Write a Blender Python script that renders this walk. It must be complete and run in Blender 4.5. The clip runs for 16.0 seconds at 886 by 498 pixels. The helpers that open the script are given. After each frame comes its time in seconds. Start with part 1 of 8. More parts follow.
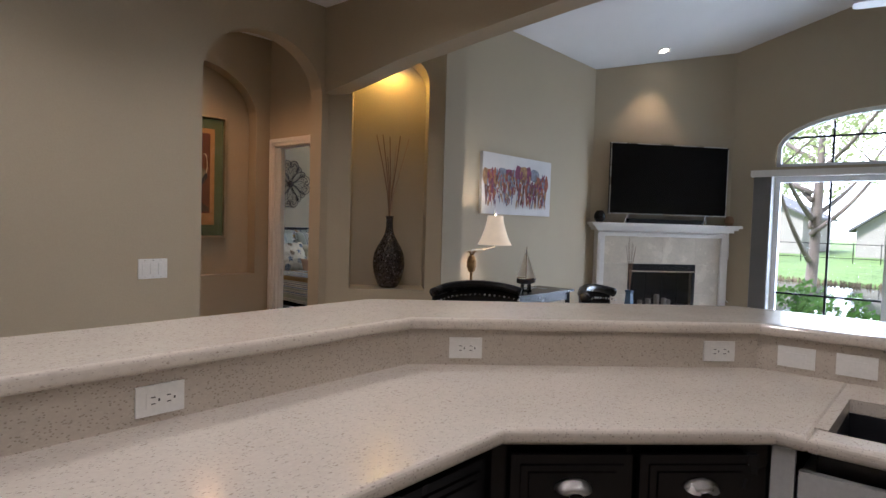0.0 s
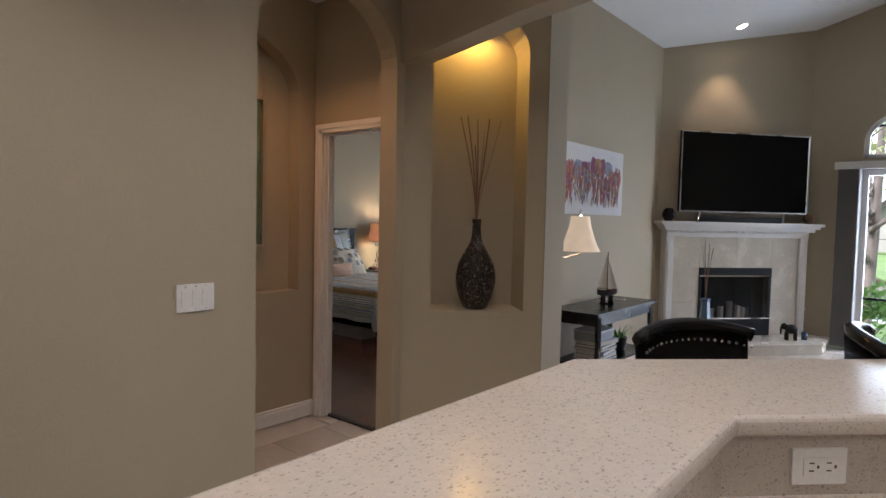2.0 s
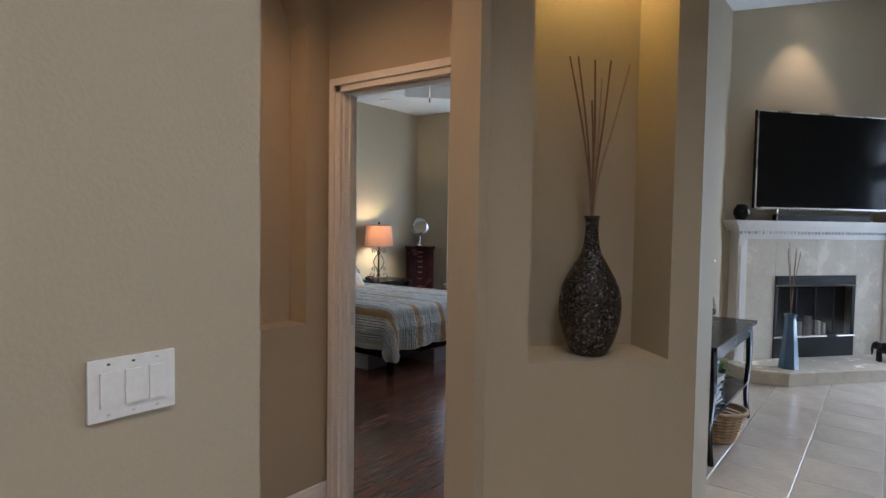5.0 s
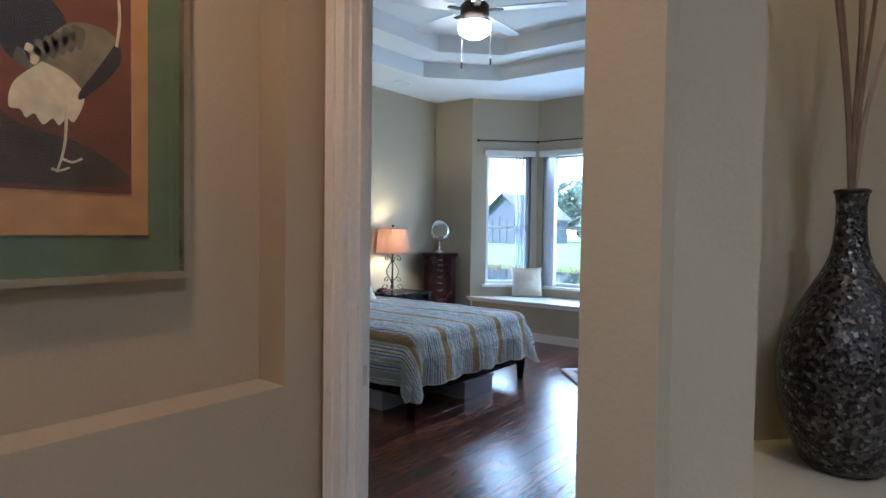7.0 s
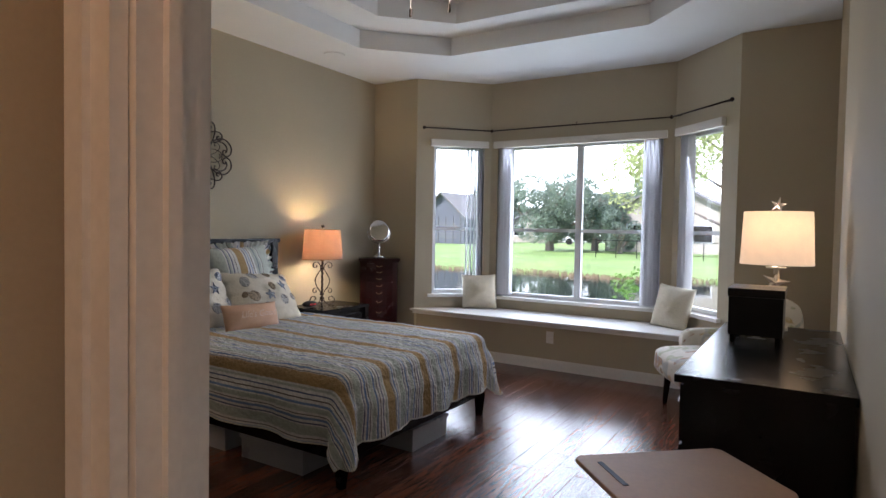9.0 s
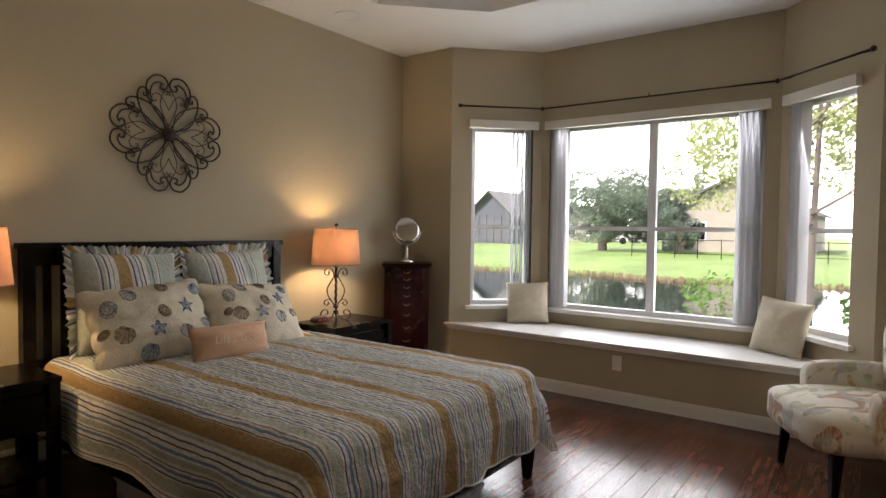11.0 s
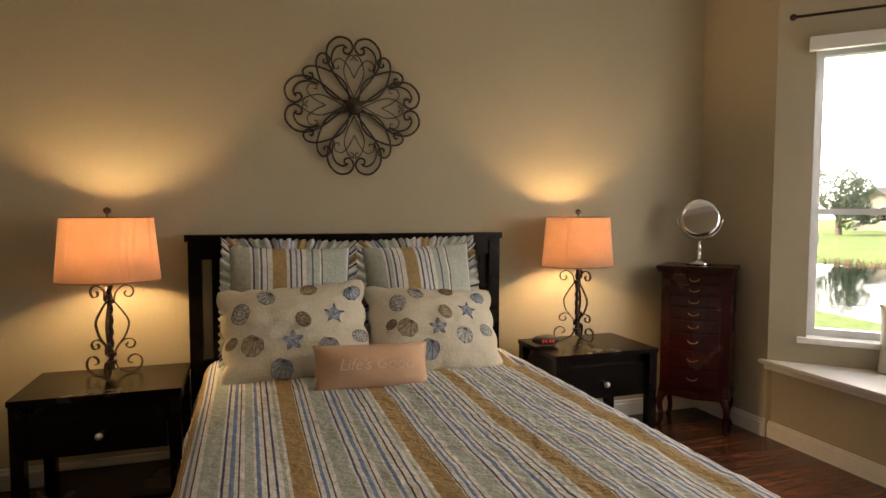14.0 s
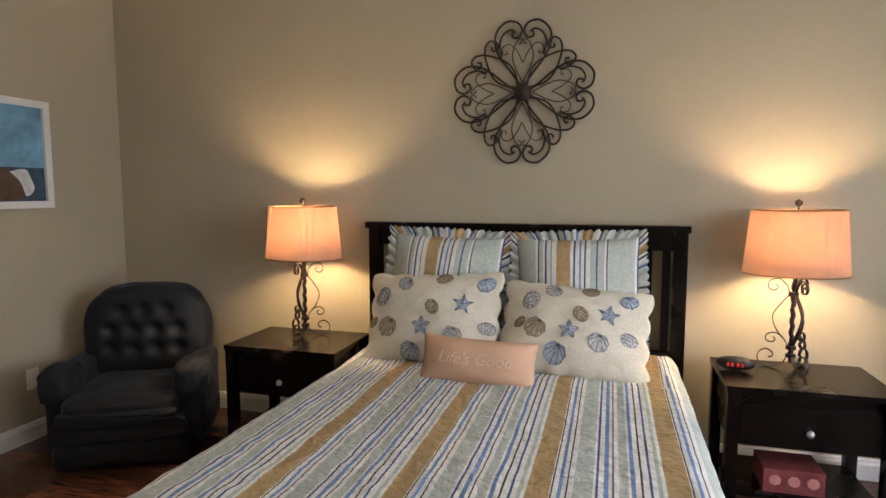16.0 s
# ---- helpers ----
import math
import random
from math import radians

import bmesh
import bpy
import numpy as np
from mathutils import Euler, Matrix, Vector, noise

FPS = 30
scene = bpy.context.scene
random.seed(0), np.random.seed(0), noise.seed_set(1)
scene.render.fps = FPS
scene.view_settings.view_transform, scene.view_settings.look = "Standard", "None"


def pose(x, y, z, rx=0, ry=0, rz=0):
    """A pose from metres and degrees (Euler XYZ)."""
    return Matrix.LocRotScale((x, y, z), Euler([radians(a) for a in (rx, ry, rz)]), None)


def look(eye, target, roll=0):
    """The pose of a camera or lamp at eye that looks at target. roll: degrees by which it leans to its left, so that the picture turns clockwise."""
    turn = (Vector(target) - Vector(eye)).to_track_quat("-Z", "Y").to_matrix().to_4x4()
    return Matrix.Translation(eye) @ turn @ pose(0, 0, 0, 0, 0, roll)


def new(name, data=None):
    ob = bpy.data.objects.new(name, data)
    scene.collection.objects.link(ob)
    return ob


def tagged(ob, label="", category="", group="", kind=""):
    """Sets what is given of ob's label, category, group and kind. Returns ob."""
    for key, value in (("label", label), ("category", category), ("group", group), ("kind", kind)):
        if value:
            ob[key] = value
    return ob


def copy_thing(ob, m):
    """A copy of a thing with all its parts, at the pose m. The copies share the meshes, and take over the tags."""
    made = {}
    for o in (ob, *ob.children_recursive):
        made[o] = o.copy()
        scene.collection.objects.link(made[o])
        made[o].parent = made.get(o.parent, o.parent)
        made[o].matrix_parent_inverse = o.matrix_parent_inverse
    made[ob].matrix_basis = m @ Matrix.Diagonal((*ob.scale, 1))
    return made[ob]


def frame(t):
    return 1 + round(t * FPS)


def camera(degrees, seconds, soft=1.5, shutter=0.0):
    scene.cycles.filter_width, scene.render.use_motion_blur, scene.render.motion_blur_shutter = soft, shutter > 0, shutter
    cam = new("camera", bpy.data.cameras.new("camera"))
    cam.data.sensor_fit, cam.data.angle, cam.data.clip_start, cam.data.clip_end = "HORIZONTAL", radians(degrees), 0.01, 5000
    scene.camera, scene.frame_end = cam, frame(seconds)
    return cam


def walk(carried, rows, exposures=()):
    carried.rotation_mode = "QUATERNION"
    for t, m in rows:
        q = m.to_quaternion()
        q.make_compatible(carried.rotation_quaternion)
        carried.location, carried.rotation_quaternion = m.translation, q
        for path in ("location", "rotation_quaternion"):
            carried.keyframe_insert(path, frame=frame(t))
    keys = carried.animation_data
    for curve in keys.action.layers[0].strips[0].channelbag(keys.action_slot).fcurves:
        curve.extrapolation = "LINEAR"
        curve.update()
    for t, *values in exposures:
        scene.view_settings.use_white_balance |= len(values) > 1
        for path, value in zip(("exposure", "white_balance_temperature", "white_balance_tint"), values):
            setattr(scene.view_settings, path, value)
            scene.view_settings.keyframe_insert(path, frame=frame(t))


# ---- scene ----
cam = camera(73.2, 16.0)
METRES, EYE, TILT, LEAN, TURN = 8.8, 1.41, 0.0, 0.0, 40.8
ROWS = [
    (0.0, 0.0, 0.0, 0.0, 0.07, -2.54, -1.65),
    (0.5, -0.0225, 0.0209, -0.0001, -0.17, -2.69, -1.52),
    (1.0, -0.0402, 0.0486, 0.0005, -0.49, -2.81, -1.4),
    (1.5, -0.0584, 0.0803, 0.0036, -0.81, -2.83, -1.28),
    (2.0, -0.0805, 0.1085, 0.0044, -1.17, -2.94, -1.26),
    (2.5, -0.0988, 0.1357, 0.0076, -1.72, -3.11, -1.32),
    (3.0, -0.1123, 0.1626, 0.0071, -2.66, -3.17, -1.28),
    (5.5, -0.1363, 0.2944, 0.0001, -3.91, -2.55, -0.92),
    (6.0, -0.1385, 0.3317, 0.0002, -3.43, -2.24, -0.9),
    (6.5, -0.1408, 0.3684, -0.0043, -3.06, -2.02, -0.97),
    (7.0, -0.1469, 0.4002, -0.0056, -3.08, -1.97, -0.79),
    (7.5, -0.1532, 0.4323, -0.0042, -4.39, -1.99, -1.0),
    (8.0, -0.1533, 0.4622, -0.0033, -9.08, -1.93, -1.07),
    (10.5, -0.1205, 0.6147, -0.0035, -8.75, -1.96, -0.79),
    (11.0, -0.1144, 0.6461, -0.0042, -4.39, -2.05, -0.74),
    (11.5, -0.1074, 0.6767, -0.0027, 1.17, -2.15, -0.59),
    (12.0, -0.0958, 0.7077, -0.0029, 6.77, -2.26, -0.44),
    (12.5, -0.0872, 0.7352, -0.0026, 12.99, -2.4, -0.39),
    (13.0, -0.0772, 0.7645, -0.0042, 18.97, -2.67, -0.29),
    (13.5, -0.0603, 0.7901, -0.0036, 24.23, -2.97, -0.25),
    (14.0, -0.0401, 0.814, -0.0042, 31.03, -3.43, -0.08),
    (14.5, -0.0266, 0.8393, -0.0044, 38.4, -4.23, 0.08),
    (15.0, -0.0096, 0.8633, -0.0001, 47.3, -4.89, 0.24),
    (15.5, 0.0084, 0.8855, 0.0, 56.36, -5.31, 0.14),
    (16.0, 0.0319, 0.912, 0.0032, 64.98, -5.56, 0.03),
]
EXPOSURES = [(0.0, 0.96, 5400, 18), (0.5, 0.96, 6100, 19), (1.5, 0.86, 5800, 19), (3.0, 0.96, 5300, 17), (5.5, 1.31, 5000, 12), (6.5, 1.56, 4500, 9), (7.0, 1.56, 4480, 9), (7.5, 1.46, 4900, 9), (8.0, 1.15, 4980, 15), (10.5, 1.01, 6850, 21), (11.0, 0.96, 6750, 20), (12.5, 0.97, 6950, 21), (14.5, 1.16, 7850, 20), (16.0, 1.64, 6150, 20)]
walk(cam, [(t, pose(0, 0, EYE, TILT, LEAN, TURN) @ pose(METRES * x, METRES * y, METRES * z, 90 + pitch, roll, yaw)) for t, x, y, z, yaw, pitch, roll in ROWS], EXPOSURES)

# ---- daylight ----
world = bpy.data.worlds.new("sky")
scene.world = world
world.use_nodes = True
_nt = world.node_tree
_sky = _nt.nodes.new("ShaderNodeTexSky")
_sky.sky_type = 'NISHITA'
_sky.sun_disc = False
_sky.sun_elevation = radians(48)
_sky.sun_rotation = radians(-150)
_sky.air_density, _sky.dust_density, _sky.ozone_density = 1.0, 1.0, 1.0
_bg = _nt.nodes["Background"]
_bg.inputs["Strength"].default_value = 0.15
_nt.links.new(_sky.outputs["Color"], _bg.inputs["Color"])


def lamp(name, kind, m, watts, colour, size=0.1, spot=None, shape_y=None):
    data = bpy.data.lights.new(name, kind)
    data.energy, data.color = watts, colour
    if kind == 'AREA':
        data.size = size
        if shape_y:
            data.shape, data.size_y = 'RECTANGLE', shape_y
    elif kind == 'SUN':
        data.angle = size
    else:
        data.shadow_soft_size = size
    if spot:
        data.spot_size, data.spot_blend = radians(spot[0]), spot[1]
    ob = new(name, data)
    ob.matrix_world = m
    return ob


SUN_DIR = Vector((math.sin(radians(-150)) * math.cos(radians(48)), math.cos(radians(-150)) * math.cos(radians(48)), math.sin(radians(48))))
lamp("sun", 'SUN', look(SUN_DIR * 30, (0, 0, 0)), 5.0, (1.0, 0.95, 0.88), radians(10))
WARM, AMBER, DAY = (1.0, 0.70, 0.42), (1.0, 0.55, 0.16), (0.86, 0.94, 1.0)
# daylight standing in the bay's three windows and the sliding door
lamp("window_light", 'AREA', look((-6.12, 8.90, 1.5), (-6.12, 5.0, 1.1)), 15, DAY, 1.7, shape_y=1.6)
lamp("window_light", 'AREA', look((-7.52, 8.60, 1.5), (-6.0, 6.6, 1.1)), 4.5, DAY, 0.5, shape_y=1.6)
lamp("window_light", 'AREA', look((-4.73, 8.60, 1.5), (-6.2, 6.6, 1.1)), 4.5, DAY, 0.5, shape_y=1.6)
lamp("window_light", 'AREA', look((-0.6, 9.12, 1.3), (-0.9, 4.0, 0.9)), 68, DAY, 2.3, shape_y=2.3)
# lamps that are lit
LAMP_L, LAMP_R = (-8.07, 4.575), (-8.10, 7.08)
for _x, _y in (LAMP_L, LAMP_R):
    lamp("bulb", 'POINT', pose(_x, _y, 1.20), 18.5, (1.0, 0.72, 0.36), 0.04)
lamp("dresser_bulb", 'POINT', pose(-4.12, 6.48, 1.37), 4.5, WARM, 0.04)
lamp("fan_bulb", 'POINT', pose(-5.68, 5.25, 2.58), 2.5, (1.0, 0.86, 0.68), 0.10)
lamp("floor_lamp_bulb", 'POINT', pose(-3.34, 4.66, 1.42), 5, (1.0, 0.84, 0.64), 0.04)
lamp("niche_spot", 'SPOT', look((-3.40, 3.28, 2.63), (-3.44, 3.32, 0.9)), 4.3, (1.0, 0.56, 0.07), 0.03, (165, 0.5))
lamp("alcove_light", 'SPOT', look((-4.15, 2.2, 2.66), (-4.15, 2.2, 0)), 14, (1.0, 0.52, 0.22), 0.06, (150, 0.8))
lamp("living_downlight", 'SPOT', look((-2.95, 7.60, 3.60), (-3.1, 7.75, 1.5)), 15, WARM, 0.04, (75, 0.6))
lamp("living_downlight", 'SPOT', look((-1.9, 6.4, 3.85), (-1.9, 6.4, 0)), 13, WARM, 0.04, (100, 0.6))
# kitchen fittings are out of view; the last is added to brighten the pillar
for _x, _y in ((-0.3, -0.3), (-2.6, 0.4), (-0.9, 1.3), (0.9, 1.2), (-2.35, 1.9)):
    lamp("kitchen_downlight", 'SPOT', look((_x, _y, 2.92), (_x, _y, 0)), 22.5, (1.0, 0.86, 0.70), 0.06, (140, 0.7))

# ---- materials ----
def mat(name, base=(0.5, 0.5, 0.5), rough=0.6, metal=0.0, var=0.12, scale=6.0, fine=80.0, bump=0.05, fine_var=0.05, spec=0.5, rough_var=0.1, emit=0.0, emit_col=None, alpha=None, dist=0.004):
    """A surface with broad patches, fine grain and a little relief."""
    m = bpy.data.materials.new(name)
    m.use_nodes = True
    nt = m.node_tree
    b = nt.nodes["Principled BSDF"]
    b.inputs["Roughness"].default_value, b.inputs["Metallic"].default_value = rough, metal
    b.inputs["Specular IOR Level"].default_value = spec
    tc = nt.nodes.new("ShaderNodeTexCoord")
    n1, n2 = nt.nodes.new("ShaderNodeTexNoise"), nt.nodes.new("ShaderNodeTexNoise")
    n1.inputs["Scale"].default_value, n2.inputs["Scale"].default_value = scale, fine
    n1.inputs["Detail"].default_value, n2.inputs["Detail"].default_value = 4, 3
    for n in (n1, n2):
        nt.links.new(tc.outputs["Object"], n.inputs["Vector"])
    r1 = nt.nodes.new("ShaderNodeMapRange")
    r1.inputs[1].default_value, r1.inputs[2].default_value = 0.25, 0.75
    r1.inputs[3].default_value, r1.inputs[4].default_value = 1 - var, 1 + var
    r2 = nt.nodes.new("ShaderNodeMapRange")
    r2.inputs[1].default_value, r2.inputs[2].default_value = 0.25, 0.75
    r2.inputs[3].default_value, r2.inputs[4].default_value = 1 - fine_var, 1 + fine_var
    nt.links.new(n1.outputs[0], r1.inputs[0])
    nt.links.new(n2.outputs[0], r2.inputs[0])
    mul = nt.nodes.new("ShaderNodeMath")
    mul.operation = 'MULTIPLY'
    nt.links.new(r1.outputs[0], mul.inputs[0])
    nt.links.new(r2.outputs[0], mul.inputs[1])
    vm = nt.nodes.new("ShaderNodeVectorMath")
    vm.operation = 'SCALE'
    vm.inputs[0].default_value = base
    nt.links.new(mul.outputs[0], vm.inputs["Scale"])
    nt.links.new(vm.outputs[0], b.inputs["Base Color"])
    rr = nt.nodes.new("ShaderNodeMapRange")
    rr.inputs[3].default_value, rr.inputs[4].default_value = max(0.02, rough - rough_var), min(1, rough + rough_var)
    nt.links.new(n1.outputs[0], rr.inputs[0])
    nt.links.new(rr.outputs[0], b.inputs["Roughness"])
    if bump:
        bp = nt.nodes.new("ShaderNodeBump")
        bp.inputs["Strength"].default_value, bp.inputs["Distance"].default_value = bump, dist
        nt.links.new(n2.outputs[0], bp.inputs["Height"])
        nt.links.new(bp.outputs[0], b.inputs["Normal"])
    if emit:
        b.inputs["Emission Color"].default_value = (*(emit_col or base), 1)
        b.inputs["Emission Strength"].default_value = emit
    return m


def glass_mat(name, tint=(1, 1, 1), rough=0.0):
    m = bpy.data.materials.new(name)
    m.use_nodes = True
    nt = m.node_tree
    out = nt.nodes["Material Output"]
    tr, gl, mix, fr = nt.nodes.new("ShaderNodeBsdfTransparent"), nt.nodes.new("ShaderNodeBsdfGlossy"), nt.nodes.new("ShaderNodeMixShader"), nt.nodes.new("ShaderNodeLayerWeight")
    tr.inputs[0].default_value = (*tint, 1)
    gl.inputs["Roughness"].default_value = rough
    fr.inputs["Blend"].default_value = 0.5
    pw = nt.nodes.new("ShaderNodeMath")
    pw.operation = 'POWER'
    pw.inputs[1].default_value = 4.0
    nt.links.new(fr.outputs["Facing"], pw.inputs[0])
    mr = nt.nodes.new("ShaderNodeMapRange")
    mr.inputs[3].default_value, mr.inputs[4].default_value = 0.035, 0.7
    nt.links.new(pw.outputs[0], mr.inputs[0])
    nt.links.new(mr.outputs[0], mix.inputs[0])
    nt.links.new(tr.outputs[0], mix.inputs[1])
    nt.links.new(gl.outputs[0], mix.inputs[2])
    nt.links.new(mix.outputs[0], out.inputs["Surface"])
    return m


PAINT = mat("tan wall paint", (0.436, 0.374, 0.264), 0.75, var=0.04, scale=1.3, fine=110, bump=0.2, fine_var=0.025, spec=0.3, dist=0.004)
CEIL = mat("white ceiling paint", (0.78, 0.78, 0.77), 0.85, var=0.03, scale=2, fine=140, bump=0.2, spec=0.2)
WHITE = mat("white trim paint", (0.76, 0.74, 0.70), 0.35, var=0.03, scale=5, fine=60, bump=0.03)
VINYL = mat("white window vinyl", (0.72, 0.73, 0.74), 0.4, var=0.03, scale=5, bump=0.02)
PLASTIC = mat("white switch plastic", (0.80, 0.79, 0.75), 0.3, var=0.02, bump=0.0)
SLOT = mat("dark slot", (0.05, 0.05, 0.05), 0.6)
ESPRESSO = mat("espresso lacquered wood", (0.005, 0.0035, 0.003), 0.26, var=0.3, scale=4, fine=50, bump=0.05, rough_var=0.06, spec=0.17)
CHERRY = mat("dark cherry wood", (0.026, 0.005, 0.005), 0.25, var=0.35, scale=6, fine=60, bump=0.03, spec=0.3)
BLACKWOOD = mat("black painted wood", (0.005, 0.0045, 0.0045), 0.25, var=0.3, scale=5, fine=60, bump=0.04, spec=0.3)
LEATHER = mat("black leather", (0.008, 0.0075, 0.0075), 0.36, var=0.3, scale=9, fine=220, bump=0.3, spec=0.35)
STEEL = mat("brushed nickel", (0.62, 0.61, 0.58), 0.28, 1.0, var=0.08, bump=0.02)
CHROME = mat("chrome", (0.75, 0.75, 0.76), 0.08, 1.0, var=0.05, bump=0.0, rough_var=0.03)
IRON = mat("bronzed iron", (0.045, 0.030, 0.022), 0.45, 0.7, var=0.35, scale=20, fine=120, bump=0.3)
BRASS = mat("antique brass", (0.32, 0.20, 0.09), 0.4, 0.8, var=0.3, scale=25, bump=0.2)
VELVET = mat("dark blue velour", (0.003, 0.0045, 0.008), 0.7, var=0.6, scale=7, fine=120, bump=0.35, fine_var=0.2)
SCREEN = mat("black screen glass", (0.002, 0.002, 0.0025), 0.12, var=0.1, bump=0.0, rough_var=0.02, spec=0.25)
SOOT = mat("black firebox metal", (0.005, 0.005, 0.005), 0.45, var=0.3, bump=0.1, spec=0.3)
CANDLE = mat("ivory candle wax", (0.72, 0.66, 0.52), 0.5, var=0.05, bump=0.02)
CREAM = mat("cream knitted cotton", (0.55, 0.49, 0.37), 0.9, var=0.08, scale=9, fine=130, bump=0.6, fine_var=0.15)
PEACH = mat("peach satin cotton", (0.58, 0.36, 0.23), 0.7, var=0.08, scale=8, fine=140, bump=0.3)
TWIG = mat("dry twig", (0.20, 0.12, 0.07), 0.8, var=0.3, scale=15, bump=0.2)
WICKER = mat("light wicker", (0.46, 0.31, 0.17), 0.7, var=0.25, scale=25, bump=0.4)
TAN_BOARD = mat("tan laminate", (0.36, 0.22, 0.12), 0.48, spec=0.3, var=0.12, scale=4, fine=60, bump=0.03)
GLASS = glass_mat("window glass")
SMOKED = glass_mat("smoked glass", (0.62, 0.62, 0.64))
BLUE_GLASS = mat("blue frosted glass", (0.08, 0.14, 0.22), 0.2, var=0.15, bump=0.02)


def nodes_of(m):
    nt = m.node_tree
    return nt, nt.nodes["Principled BSDF"]


def link(nt, a, b):
    nt.links.new(a, b)


def stone_mat(name, base, fleck, pale):
    """Polished solid-surface stone with small dark and pale flecks."""
    m = mat(name, base, 0.16, var=0.05, scale=3, fine=60, bump=0.0, rough_var=0.05)
    nt, b = nodes_of(m)
    src = b.inputs["Base Color"].links[0].from_socket
    tc = nt.nodes.new("ShaderNodeTexCoord")
    prev = src
    for sc, thr, col, seed in ((260, 0.85, fleck, 0.0), (150, 0.95, fleck, 7.3), (170, 0.72, pale, 3.1)):
        mp = nt.nodes.new("ShaderNodeMapping")
        mp.inputs["Location"].default_value = (seed, seed * 2, seed * 3)
        mp.inputs["Scale"].default_value = (1.0, 0.6, 1.0)
        link(nt, tc.outputs["Object"], mp.inputs[0])
        vo = nt.nodes.new("ShaderNodeTexVoronoi")
        vo.inputs["Scale"].default_value = sc
        link(nt, mp.outputs[0], vo.inputs["Vector"])
        sep = nt.nodes.new("ShaderNodeSeparateColor")
        link(nt, vo.outputs["Color"], sep.inputs[0])
        gt = nt.nodes.new("ShaderNodeMath")
        gt.operation = 'GREATER_THAN'
        gt.inputs[1].default_value = thr
        link(nt, sep.outputs[0], gt.inputs[0])
        lt = nt.nodes.new("ShaderNodeMapRange")
        lt.inputs[1].default_value, lt.inputs[2].default_value, lt.inputs[3].default_value, lt.inputs[4].default_value = 0.2, 0.6, 0.56, 0.0
        link(nt, vo.outputs["Distance"], lt.inputs[0])
        mu = nt.nodes.new("ShaderNodeMath")
        mu.operation = 'MULTIPLY'
        link(nt, gt.outputs[0], mu.inputs[0])
        link(nt, lt.outputs[0], mu.inputs[1])
        mx = nt.nodes.new("ShaderNodeMix")
        mx.data_type = 'RGBA'
        link(nt, mu.outputs[0], mx.inputs[0])
        link(nt, prev, mx.inputs[6])
        mx.inputs[7].default_value = (*col, 1)
        prev = mx.outputs[2]
    link(nt, prev, b.inputs["Base Color"])
    return m


def ramp(nt, stops, interp='CONSTANT'):
    r = nt.nodes.new("ShaderNodeValToRGB")
    r.color_ramp.interpolation = interp
    el = r.color_ramp.elements
    while len(el) < len(stops):
        el.new(0.5)
    for e, (p, c) in zip(el, stops):
        e.position, e.color = p, (*c, 1)
    return r


def stripe_mat(name, period, stops, bump=0.4):
    """Striped quilted cotton; the stripes run along the cloth's own v."""
    m = mat(name, (1, 1, 1), 0.9, var=0.07, scale=5, fine=48, bump=min(1.0, bump * 2.4), fine_var=0.12, spec=0.15, dist=0.010)
    nt, b = nodes_of(m)
    src = b.inputs["Base Color"].links[0].from_socket
    uv = nt.nodes.new("ShaderNodeUVMap")
    sep = nt.nodes.new("ShaderNodeSeparateXYZ")
    link(nt, uv.outputs[0], sep.inputs[0])
    dv = nt.nodes.new("ShaderNodeMath")
    dv.operation = 'DIVIDE'
    dv.inputs[1].default_value = period
    link(nt, sep.outputs[0], dv.inputs[0])
    fr = nt.nodes.new("ShaderNodeMath")
    fr.operation = 'FRACT'
    link(nt, dv.outputs[0], fr.inputs[0])
    r = ramp(nt, stops)
    link(nt, fr.outputs[0], r.inputs[0])
    mx = nt.nodes.new("ShaderNodeMix")
    mx.data_type, mx.blend_type = 'RGBA', 'MULTIPLY'
    mx.inputs[0].default_value = 1
    link(nt, r.outputs[0], mx.inputs[6])
    link(nt, src, mx.inputs[7])
    link(nt, mx.outputs[2], b.inputs["Base Color"])
    return m


